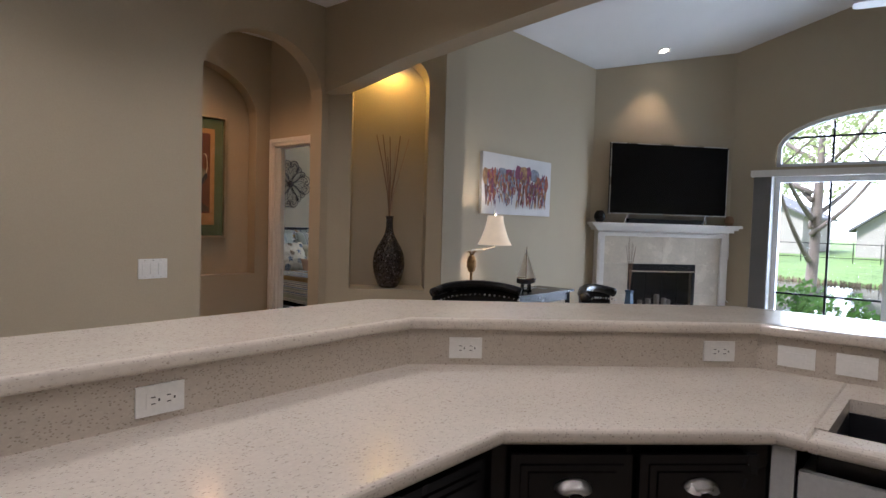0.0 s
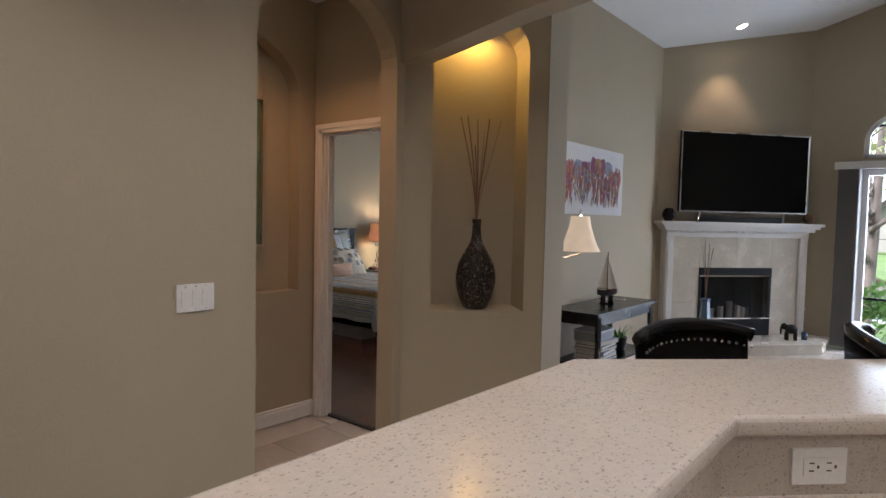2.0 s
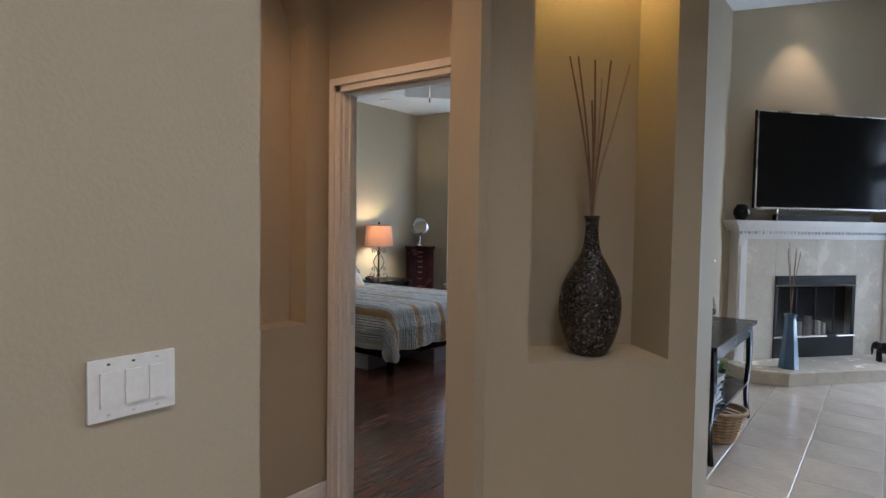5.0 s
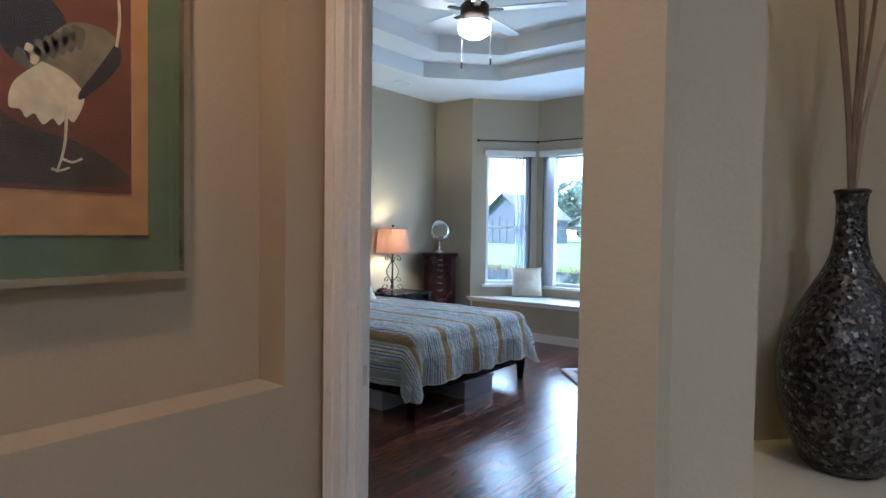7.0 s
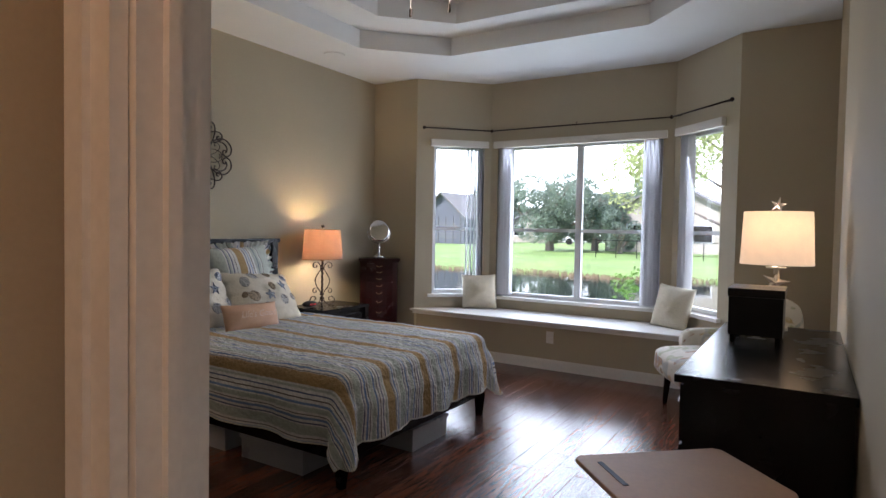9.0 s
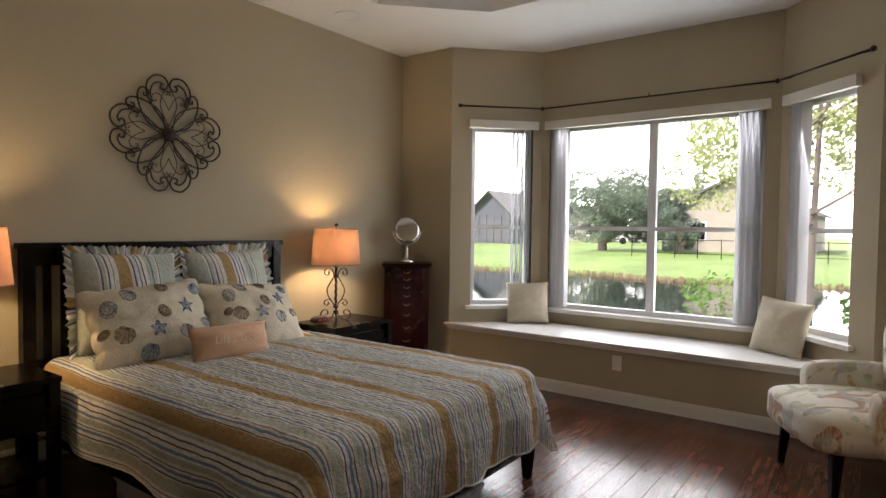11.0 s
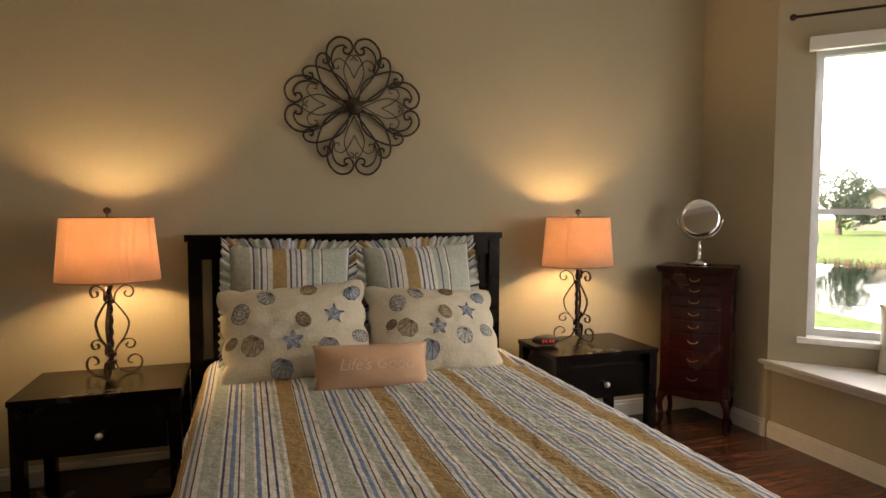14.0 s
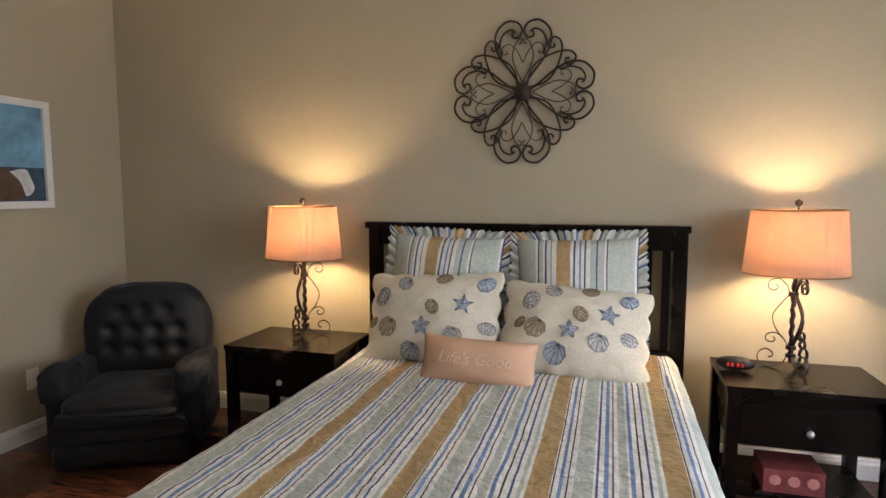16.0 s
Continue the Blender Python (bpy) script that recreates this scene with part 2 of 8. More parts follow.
def print_mat(name, base, colours, scale, cover, seed=0.0, lines=None):
    """Cotton print of scattered soft shapes in a few colours."""
    m = mat(name, base, 0.85, var=0.05, scale=6, fine=120, bump=0.3, spec=0.2)
    nt, b = nodes_of(m)
    prev = b.inputs["Base Color"].links[0].from_socket
    tc = nt.nodes.new("ShaderNodeTexCoord")
    for i, col in enumerate(colours):
        mp = nt.nodes.new("ShaderNodeMapping")
        mp.inputs["Location"].default_value = (seed + 3.7 * i, 1.3 * i, 5.1 * i)
        link(nt, tc.outputs["Object"], mp.inputs[0])
        n = nt.nodes.new("ShaderNodeTexNoise")
        n.inputs["Scale"].default_value, n.inputs["Detail"].default_value, n.inputs["Distortion"].default_value = scale, 1.5, 1.2
        link(nt, mp.outputs[0], n.inputs["Vector"])
        g = nt.nodes.new("ShaderNodeMapRange")
        g.inputs[1].default_value, g.inputs[2].default_value = cover, cover + 0.03
        link(nt, n.outputs[0], g.inputs[0])
        w = nt.nodes.new("ShaderNodeTexWave")
        w.inputs["Scale"].default_value, w.inputs["Distortion"].default_value = scale * 5, 6
        link(nt, mp.outputs[0], w.inputs["Vector"])
        wr = nt.nodes.new("ShaderNodeMapRange")
        wr.inputs[3].default_value, wr.inputs[4].default_value = 0.45, 0.95
        link(nt, w.outputs[1], wr.inputs[0])
        mu = nt.nodes.new("ShaderNodeMath")
        mu.operation = 'MULTIPLY'
        link(nt, g.outputs[0], mu.inputs[0])
        link(nt, wr.outputs[0], mu.inputs[1])
        mx = nt.nodes.new("ShaderNodeMix")
        mx.data_type = 'RGBA'
        link(nt, mu.outputs[0], mx.inputs[0])
        link(nt, prev, mx.inputs[6])
        mx.inputs[7].default_value = (*col, 1)
        prev = mx.outputs[2]
    link(nt, prev, b.inputs["Base Color"])
    return m


def vary(m, amount, hue=None):
    """Each object of this material differs a little in tone."""
    nt, b = nodes_of(m)
    src = b.inputs["Base Color"].links[0].from_socket
    oi = nt.nodes.new("ShaderNodeObjectInfo")
    r = nt.nodes.new("ShaderNodeMapRange")
    r.inputs[3].default_value, r.inputs[4].default_value = 1 - amount, 1 + amount
    link(nt, oi.outputs["Random"], r.inputs[0])
    vm = nt.nodes.new("ShaderNodeVectorMath")
    vm.operation = 'SCALE'
    link(nt, src, vm.inputs[0])
    link(nt, r.outputs[0], vm.inputs["Scale"])
    link(nt, vm.outputs[0], b.inputs["Base Color"])
    return m


def grain_mat(name, dark, light, rough, stretch, bump=0.25, scale=7.0):
    """Wood with grain drawn out along one axis."""
    m = mat(name, (0.5, 0.5, 0.5), rough, bump=0, rough_var=0.07)
    nt, b = nodes_of(m)
    tc, mp, n, w = nt.nodes.new("ShaderNodeTexCoord"), nt.nodes.new("ShaderNodeMapping"), nt.nodes.new("ShaderNodeTexNoise"), nt.nodes.new("ShaderNodeTexNoise")
    mp.inputs["Scale"].default_value = stretch
    oi = nt.nodes.new("ShaderNodeObjectInfo")
    cm = nt.nodes.new("ShaderNodeVectorMath")
    cm.operation = 'SCALE'
    cm.inputs[0].default_value = (31.0, 17.0, 5.0)
    link(nt, oi.outputs["Random"], cm.inputs["Scale"])
    link(nt, tc.outputs["Object"], mp.inputs[0])
    link(nt, cm.outputs[0], mp.inputs["Location"])
    n.inputs["Scale"].default_value, n.inputs["Detail"].default_value, n.inputs["Roughness"].default_value, n.inputs["Distortion"].default_value = scale, 6, 0.62, 0.7
    link(nt, mp.outputs[0], n.inputs["Vector"])
    r = ramp(nt, [(0.3, dark), (0.7, light)], 'LINEAR')
    link(nt, n.outputs[0], r.inputs[0])
    link(nt, r.outputs[0], b.inputs["Base Color"])
    w.inputs["Scale"].default_value = 3.0
    link(nt, mp.outputs[0], w.inputs["Vector"])
    ad = nt.nodes.new("ShaderNodeMath")
    ad.operation = 'ADD'
    link(nt, n.outputs[0], ad.inputs[0])
    link(nt, w.outputs[0], ad.inputs[1])
    bp = nt.nodes.new("ShaderNodeBump")
    bp.inputs["Strength"].default_value, bp.inputs["Distance"].default_value = bump, 0.006
    link(nt, ad.outputs[0], bp.inputs["Height"])
    link(nt, bp.outputs[0], b.inputs["Normal"])
    return m


def shade_mat(name, col, glow, strength):
    """Lamp shade cloth, lit through."""
    m = mat(name, col, 0.8, var=0.06, scale=14, fine=200, bump=0.2, emit=strength, emit_col=glow)
    return m


_nt, _b = nodes_of(VELVET)
_b.inputs["Sheen Weight"].default_value, _b.inputs["Sheen Roughness"].default_value = 0.16, 0.35
_sn, _sr, _st = _nt.nodes.new("ShaderNodeTexNoise"), _nt.nodes.new("ShaderNodeMapRange"), _nt.nodes.new("ShaderNodeTexCoord")
_sn.inputs["Scale"].default_value, _sn.inputs["Detail"].default_value = 9.0, 3
_sr.inputs[1].default_value, _sr.inputs[2].default_value, _sr.inputs[3].default_value, _sr.inputs[4].default_value = 0.45, 0.70, 0.01, 0.50
link(_nt, _st.outputs["Object"], _sn.inputs["Vector"])
link(_nt, _sn.outputs[0], _sr.inputs[0])
link(_nt, _sr.outputs[0], _b.inputs["Sheen Weight"])
_b.inputs["Sheen Tint"].default_value = (0.22, 0.34, 0.60, 1)
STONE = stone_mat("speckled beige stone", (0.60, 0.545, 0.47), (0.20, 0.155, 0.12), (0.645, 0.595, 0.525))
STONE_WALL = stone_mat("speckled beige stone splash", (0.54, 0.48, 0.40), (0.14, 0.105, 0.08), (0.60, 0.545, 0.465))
SHADE = shade_mat("peach linen shade", (0.54, 0.37, 0.28), (1.0, 0.53, 0.31), 0.02)
SHADE_CREAM = shade_mat("cream linen shade", (0.70, 0.58, 0.42), (1.0, 0.74, 0.46), 0.24)
BULB = mat("lit bulb", (1, 0.9, 0.75), 0.5, bump=0, emit=14, emit_col=(1.0, 0.82, 0.58))
FROST = mat("lit frosted bowl", (1, 0.95, 0.85), 0.5, bump=0, emit=5, emit_col=(1.0, 0.85, 0.62))
TAN, NAVY, BLUE, SAGE, IVORY, BLACK = (0.40, 0.275, 0.135), (0.08, 0.10, 0.19), (0.17, 0.25, 0.43), (0.42, 0.45, 0.40), (0.66, 0.65, 0.62), (0.07, 0.05, 0.05)
QUILT = stripe_mat("striped quilted cotton", 0.375, [(0, TAN), (0.165, IVORY), (0.175, BLACK), (0.185, IVORY), (0.22, BLUE), (0.25, IVORY), (0.28, BLACK), (0.29, IVORY), (0.33, SAGE), (0.47, IVORY), (0.49, NAVY), (0.51, IVORY), (0.55, BLUE), (0.585, IVORY), (0.61, BLACK), (0.625, IVORY), (0.66, SAGE), (0.73, IVORY), (0.75, BLUE), (0.78, IVORY), (0.82, BLACK), (0.835, IVORY), (0.88, NAVY), (0.90, IVORY), (0.94, SAGE), (0.97, IVORY)])
SHAM = stripe_mat("striped cotton sham", 0.50, [(0, SAGE), (0.20, IVORY), (0.225, NAVY), (0.24, SAGE), (0.28, IVORY), (0.30, NAVY), (0.32, IVORY), (0.36, BLACK), (0.37, IVORY), (0.42, TAN), (0.56, IVORY), (0.59, NAVY), (0.61, IVORY), (0.65, BLUE), (0.67, IVORY), (0.70, BLACK), (0.715, IVORY), (0.76, SAGE), (0.82, NAVY), (0.835, SAGE), (0.90, IVORY), (0.92, BLACK), (0.93, SAGE)], 0.25)
SHELL_BASE = mat("ivory quilted cotton", (0.62, 0.57, 0.46), 0.9, var=0.06, scale=12, fine=70, bump=0.6, fine_var=0.05, spec=0.15, dist=0.006)
MOTIFS = [mat("tan shell print", (0.40, 0.32, 0.22), 0.85, var=0.35, scale=60, fine=150, bump=0.1), mat("blue shell print", (0.36, 0.40, 0.45), 0.85, var=0.4, scale=60, fine=150, bump=0.1), mat("grey shell print", (0.46, 0.45, 0.43), 0.85, var=0.35, scale=60, fine=150, bump=0.1)]
MOTIF_LINES = [mat("dark brown print line", (0.13, 0.09, 0.055), 0.85), mat("dark blue print line", (0.07, 0.10, 0.19), 0.85), mat("slate print line", (0.14, 0.14, 0.15), 0.85)]
FLORAL = print_mat("leaf print cotton", (0.70, 0.66, 0.58), [(0.50, 0.37, 0.17), (0.36, 0.17, 0.07), (0.42, 0.44, 0.42), (0.40, 0.42, 0.26)], 5.0, 0.60)
CLOTH_LINE = mat("white script paint", (0.68, 0.50, 0.38), 0.8)
TILE = vary(mat("beige porcelain tile", (0.52, 0.46, 0.385), 0.22, var=0.10, scale=4, fine=30, bump=0.05, fine_var=0.05), 0.05)
GROUT = mat("pale grout", (0.55, 0.50, 0.44), 0.9, var=0.08, fine=90, bump=0.2)
PLANK = vary(grain_mat("reddish brown hand-scraped plank", (0.036, 0.013, 0.008), (0.16, 0.060, 0.034), 0.18, (9.0, 0.9, 1.0), 0.25), 0.40)
MARBLE = vary(mat("cream marble tile", (0.62, 0.56, 0.46), 0.25, var=0.10, scale=5, fine=40, bump=0.02), 0.05)
GRASS = mat("lawn", (0.14, 0.22, 0.05), 0.9, var=0.30, scale=0.35, fine=5, bump=0.3, fine_var=0.35)
BANK = mat("reed bank", (0.20, 0.15, 0.09), 0.9, var=0.4, scale=2, fine=14, bump=0.5, fine_var=0.4)
# the far trees' haze is put into this paler leaf colour
LEAF = mat("haze-paled tree foliage", (0.21, 0.26, 0.20), 0.7, var=0.4, scale=0.8, fine=4, bump=0.1, fine_var=0.3)
LEAF_PALE = mat("pale young foliage", (0.40, 0.45, 0.19), 0.7, var=0.35, scale=1.2, fine=6, bump=0.1)
LEAF_NEAR = mat("fresh shrub foliage", (0.15, 0.28, 0.06), 0.6, var=0.4, scale=3, fine=12, bump=0.1)
BARK = mat("grey bark", (0.22, 0.18, 0.15), 0.9, var=0.25, scale=4, fine=25, bump=0.5)
STUCCO = mat("cream stucco", (0.38, 0.345, 0.29), 0.9, var=0.05, scale=1, fine=30, bump=0.2)
ROOFING = mat("grey shingle", (0.16, 0.155, 0.15), 0.9, var=0.15, scale=2, fine=18, bump=0.4)
DARK_SCREEN = mat("dark screen mesh", (0.10, 0.11, 0.13), 0.7, var=0.1, fine=30)
CAR = mat("white car paint", (0.7, 0.7, 0.7), 0.2, var=0.03, bump=0)
WATER = mat("pond water", (0.012, 0.018, 0.014), 0.04, var=0.1, scale=0.5, fine=2.2, bump=0.12, rough_var=0.02, dist=0.02)


def leafy(m, share):
    """Leaves let part of the light through."""
    nt, b = nodes_of(m)
    out = nt.nodes["Material Output"]
    tl, mx = nt.nodes.new("ShaderNodeBsdfTranslucent"), nt.nodes.new("ShaderNodeMixShader")
    link(nt, b.inputs["Base Color"].links[0].from_socket, tl.inputs["Color"])
    mx.inputs[0].default_value = share
    link(nt, b.outputs[0], mx.inputs[1])
    link(nt, tl.outputs[0], mx.inputs[2])
    link(nt, mx.outputs[0], out.inputs["Surface"])


for _m in (LEAF, LEAF_PALE, LEAF_NEAR):
    leafy(_m, 0.5)

# ---- building helpers ----
def part(name, bm, material, parent=None, label="", smooth=False, bevel=0.0):
    """One mesh object out of a bmesh, under a thing or a part."""
    if bevel:
        sharp = [e for e in bm.edges if len(e.link_faces) == 2 and e.calc_face_angle(0) > 0.6]
        bmesh.ops.bevel(bm, geom=sharp, offset=bevel, segments=2, profile=0.5, affect='EDGES', clamp_overlap=True)
    bmesh.ops.recalc_face_normals(bm, faces=bm.faces)
    me = bpy.data.meshes.new(name)
    bm.to_mesh(me)
    bm.free()
    for mt in (material if isinstance(material, (list, tuple)) else [material]):
        me.materials.append(mt)
    if smooth:
        for p in me.polygons:
            p.use_smooth = True
    ob = new(name, me)
    if parent is not None:
        ob.parent = parent
    if label:
        ob["label"] = label
    return ob


def thing(name, label, category, m=None, group="", kind=""):
    ob = new(name)
    ob.empty_display_size = 0.1
    if m is not None:
        ob.matrix_basis = m
    return tagged(ob, label, category, group, kind)


def box(bm, x0, y0, z0, x1, y1, z1, m=None):
    vs = [bm.verts.new(Vector((x, y, z)) if m is None else m @ Vector((x, y, z))) for z in (z0, z1) for y in (y0, y1) for x in (x0, x1)]
    for f in ((0, 2, 3, 1), (4, 5, 7, 6), (0, 1, 5, 4), (2, 6, 7, 3), (0, 4, 6, 2), (1, 3, 7, 5)):
        bm.faces.new([vs[i] for i in f])
    return bm


def B(*boxes):
    bm = bmesh.new()
    for b in boxes:
        box(bm, *b)
    return bm


def prism(bm, poly, z0, z1):
    """An upright prism over a plan outline."""
    lo, hi = [bm.verts.new((x, y, z0)) for x, y in poly], [bm.verts.new((x, y, z1)) for x, y in poly]
    n = len(poly)
    fs = [bm.faces.new(lo[::-1]), bm.faces.new(hi)]
    for i in range(n):
        bm.faces.new((lo[i], lo[(i + 1) % n], hi[(i + 1) % n], hi[i]))
    for f in fs:
        f.normal_update()
    bmesh.ops.triangulate(bm, faces=fs)
    return bm


def slab(bm, poly, p, u, d):
    """A wall slab: outline (along u, up) from the foot p, thickened by d."""
    p, u, d = Vector(p), Vector(u).normalized(), Vector(d)
    a = [bm.verts.new(p + u * s + Vector((0, 0, z))) for s, z in poly]
    b = [bm.verts.new(v.co + d) for v in a]
    n = len(poly)
    fs = [bm.faces.new(a), bm.faces.new(b[::-1])]
    for i in range(n):
        bm.faces.new((a[i], b[i], b[(i + 1) % n], a[(i + 1) % n]))
    for f in fs:
        f.normal_update()
    bmesh.ops.triangulate(bm, faces=fs)
    return bm


def arc(s0, s1, spring, rise, n=20):
    """Points of an arch from (s0, spring) to (s1, spring)."""
    c, r = (s0 + s1) / 2, (s1 - s0) / 2
    return [(c - r * math.cos(math.pi * i / n), spring + rise * math.sin(math.pi * i / n)) for i in range(n + 1)]


def lathe(bm, prof, m=None, n=24, squash=1.0):
    rings = []
    for r, z in prof:
        ring = []
        for i in range(n):
            a = 2 * math.pi * i / n
            v = Vector((r * math.cos(a), r * math.sin(a) * squash, z))
            ring.append(bm.verts.new(m @ v if m is not None else v))
        rings.append(ring)
    for a, b in zip(rings, rings[1:]):
        for i in range(n):
            bm.faces.new((a[i], a[(i + 1) % n], b[(i + 1) % n], b[i]))
    bm.faces.new(rings[0][::-1])
    bm.faces.new(rings[-1])
    return bm


def tube(bm, pts, r, n=6, taper=None):
    pts = [Vector(p) for p in pts]
    rings = []
    ref = Vector((0.31, 0.17, 0.93))
    for i, p in enumerate(pts):
        t = (pts[min(i + 1, len(pts) - 1)] - pts[max(i - 1, 0)]).normalized()
        a = t.cross(ref)
        if a.length < 1e-3:
            a = t.cross(Vector((1, 0, 0)))
        a.normalize()
        b = t.cross(a)
        rad = r if taper is None else r + (taper - r) * i / (len(pts) - 1)
        rings.append([bm.verts.new(p + rad * (a * math.cos(2 * math.pi * k / n) + b * math.sin(2 * math.pi * k / n))) for k in range(n)])
    for a, b in zip(rings, rings[1:]):
        for k in range(n):
            bm.faces.new((a[k], a[(k + 1) % n], b[(k + 1) % n], b[k]))
    bm.faces.new(rings[0][::-1])
    bm.faces.new(rings[-1])
    return bm


def grid_sheet(bm, nu, nv, fn, close=False):
    vs = [[bm.verts.new(fn(i / nu, j / nv)) for j in range(nv + 1)] for i in range(nu + 1)]
    for i in range(nu):
        for j in range(nv):
            bm.faces.new((vs[i][j], vs[i + 1][j], vs[i + 1][j + 1], vs[i][j + 1]))
    return vs

# ---- the large structure ----
AX = -3.57          # kitchen face of the arch wall
HX, SY, BY, EX = -8.35, 3.06, 8.20, -3.80   # bedroom: head wall, south wall, bay line, east wall
DY = 2.985          # alcove face of the bedroom wall
BAY = [(-7.75, 8.20), (-7.13, 8.82), (-5.12, 8.82), (-4.50, 8.20)]


def setting(name, bm, material, label, category, kind="structure", **k):
    return tagged(part(name, bm, material, None, "", **k), label, category, "", kind)


# arch wall between kitchen and alcove
bm = bmesh.new()
slab(bm, [(-4.0, 0), (1.826, 0), *arc(1.826, 2.735, 2.30, 0.36), (2.735, 0), (2.80, 0), (2.80, 3.4), (-4.0, 3.4)], (AX, 0, 0), (0, 1, 0), (-0.13, 0, 0))
setting("wall_arch", bm, PAINT, "tan painted wall with a round-arched opening", "wall")
# alcove wall with the arched picture niche
bm = bmesh.new()
slab(bm, [(0.9, 0), (3.0, 0), (3.0, 0.92), (0.9, 0.92)], (-4.62, 0, 0), (0, 1, 0), (-0.2, 0, 0))
slab(bm, [(0.9, 0.92), (1.78, 0.92), (1.78, 2.25), *arc(1.78, 2.85, 2.25, 0.40)[1:], (2.85, 0.92), (3.0, 0.92), (3.0, 3.0), (0.9, 3.0)], (-4.62, 0, 0), (0, 1, 0), (-0.12, 0, 0))
slab(bm, [(0.9, 0.92), (3.0, 0.92), (3.0, 3.0), (0.9, 3.0)], (-4.741, 0, 0), (0, 1, 0), (-0.08, 0, 0))
setting("wall_alcove", bm, PAINT, "tan alcove wall with an arched picture niche", "wall")
# this end of the alcove is unseen; an added wall shuts it
setting("wall_alcove_added", B((-4.82, 0.8, 0, -3.7, 0.9, 3.0)), PAINT, "added tan wall closing the unseen end of the alcove", "wall")
setting("ceiling_alcove", B((-4.9, 0.8, 2.95, -3.65, 3.1, 3.02)), CEIL, "white painted alcove ceiling", "ceiling")
# bedroom south wall with the door opening
bm = bmesh.new()
slab(bm, [(HX - 0.15, 0), (-4.525, 0), (-4.525, 2.03), (-3.78, 2.03), (-3.78, 0), (-3.65, 0), (-3.65, 3.6), (HX - 0.15, 3.6)], (0, DY, 0), (1, 0, 0), (0, SY - DY, 0))
setting("wall_south", bm, PAINT, "tan painted bedroom wall with the doorway", "wall")
# pillar with the lit vase niche on its chamfer
P0, P1 = Vector((-3.60, 2.80, 0)), Vector((-3.0, 3.45, 0))
CU = (P1 - P0).normalized()
CN = Vector((CU.y, -CU.x, 0))
CL = (P1 - P0).length
n0, n1 = 0.19, 0.765
bm = bmesh.new()
slab(bm, [(0, 0), (CL, 0), (CL, 0.89), (0, 0.89)], P0, CU, -CN * 0.30)
slab(bm, [(0, 0.89), (n0, 0.89), (n0, 2.44), *arc(n0, n1, 2.44, 0.25)[1:], (n1, 0.89), (CL, 0.89), (CL, 3.9), (0, 3.9)], P0, CU, -CN * 0.30)
slab(bm, [(0.05, 0.8), (CL - 0.05, 0.8), (CL - 0.05, 2.9), (0.05, 2.9)], P0 - CN * 0.30, CU, -CN * 0.03)
box(bm, -3.14, 3.46, 0, -3.0, 3.70, 3.9)
box(bm, -3.70, 3.64, 0, -3.14, 3.70, 3.9)
setting("wall_pillar", bm, PAINT, "tan pillar wall with a tall arched vase niche", "wall")
# living room wall behind the console, diagonal fireplace wall, window wall
setting("wall_living", B((-3.79, 3.64, 0, -3.69, 7.45, 4.6)), PAINT, "olive tan painted living room wall", "wall")
FM = Matrix.Translation((-3.70, 7.10, 0)) @ pose(0, 0, 0, 0, 0, 45) @ Matrix.Translation((1.14, 0.18, 0)) @ pose(0, 0, 0, 0, 0, 5) @ Matrix.Translation((-1.10, 0, 0))   # x along the wall, -y into the room
bm = bmesh.new()
slab(bm, [(-0.05, 0), (2.40, 0), (2.40, 5.2), (-0.05, 5.2)], FM.translation, FM.to_3x3() @ Vector((1, 0, 0)), FM.to_3x3() @ Vector((0, 0.1, 0)))
setting("wall_fireplace", bm, PAINT, "olive tan diagonal wall behind the fireplace", "wall")
bm = bmesh.new()
wl, wr = -1.86, 0.62
slab(bm, [(-2.4, 0), (wl, 0), (wl, 2.48), *arc(wl, wr, 2.48, 0.48)[1:], (wr, 0), (3.2, 0), (3.2, 6.0), (-2.4, 6.0)], (0, 8.78, 0), (1, 0, 0), (0, 0.15, 0))
setting("wall_window", bm, PAINT, "olive tan living room wall with an arched opening", "wall")
setting("wall_living_east", B((3.1, 2.7, 0, 3.25, 8.93, 6.0)), PAINT, "olive tan painted living room wall", "wall")
# header over the bar
bm = bmesh.new()
slab(bm, [(-3.60, 2.33), (-3.3, 2.375), (-2.8, 2.46), (-2.25, 2.52), (-1.62, 2.58), (-1.0, 2.625), (-0.2, 2.65), (3.2, 2.65), (3.2, 5.9), (-3.60, 5.9)], (0, 2.76, 0), (1, 0, 0), (0, 0.16, 0))
setting("wall_header", bm, PAINT, "tan painted header arch over the bar", "wall")
# kitchen shell
setting("wall_kitchen_south", B((-3.8, -4.1, 0, 3.25, -3.95, 3.0)), PAINT, "tan painted kitchen wall", "wall")
setting("wall_kitchen_east", B((3.1, -4.0, 0, 3.25, 2.76, 3.0)), PAINT, "tan painted kitchen wall", "wall")
setting("ceiling_kitchen", B((-3.7, -4.0, 2.95, 3.2, 2.76, 3.05)), CEIL, "white painted kitchen ceiling", "ceiling")
# vaulted living room ceiling
bm = bmesh.new()
za = lambda x: 3.46 + 0.277 * (x + 3.7)
v = [bm.verts.new(c) for c in ((-3.8, 2.7, za(-3.8)), (3.25, 2.7, za(3.25)), (3.25, 8.93, za(3.25)), (-3.8, 8.93, za(-3.8)))]
v2 = [bm.verts.new(q.co + Vector((0, 0, 0.1))) for q in v]
bm.faces.new(v[::-1])
bm.faces.new(v2)
for i in range(4):
    bm.faces.new((v[i], v[(i + 1) % 4], v2[(i + 1) % 4], v2[i]))
setting("ceiling_living", bm, CEIL, "white vaulted living room ceiling", "ceiling")
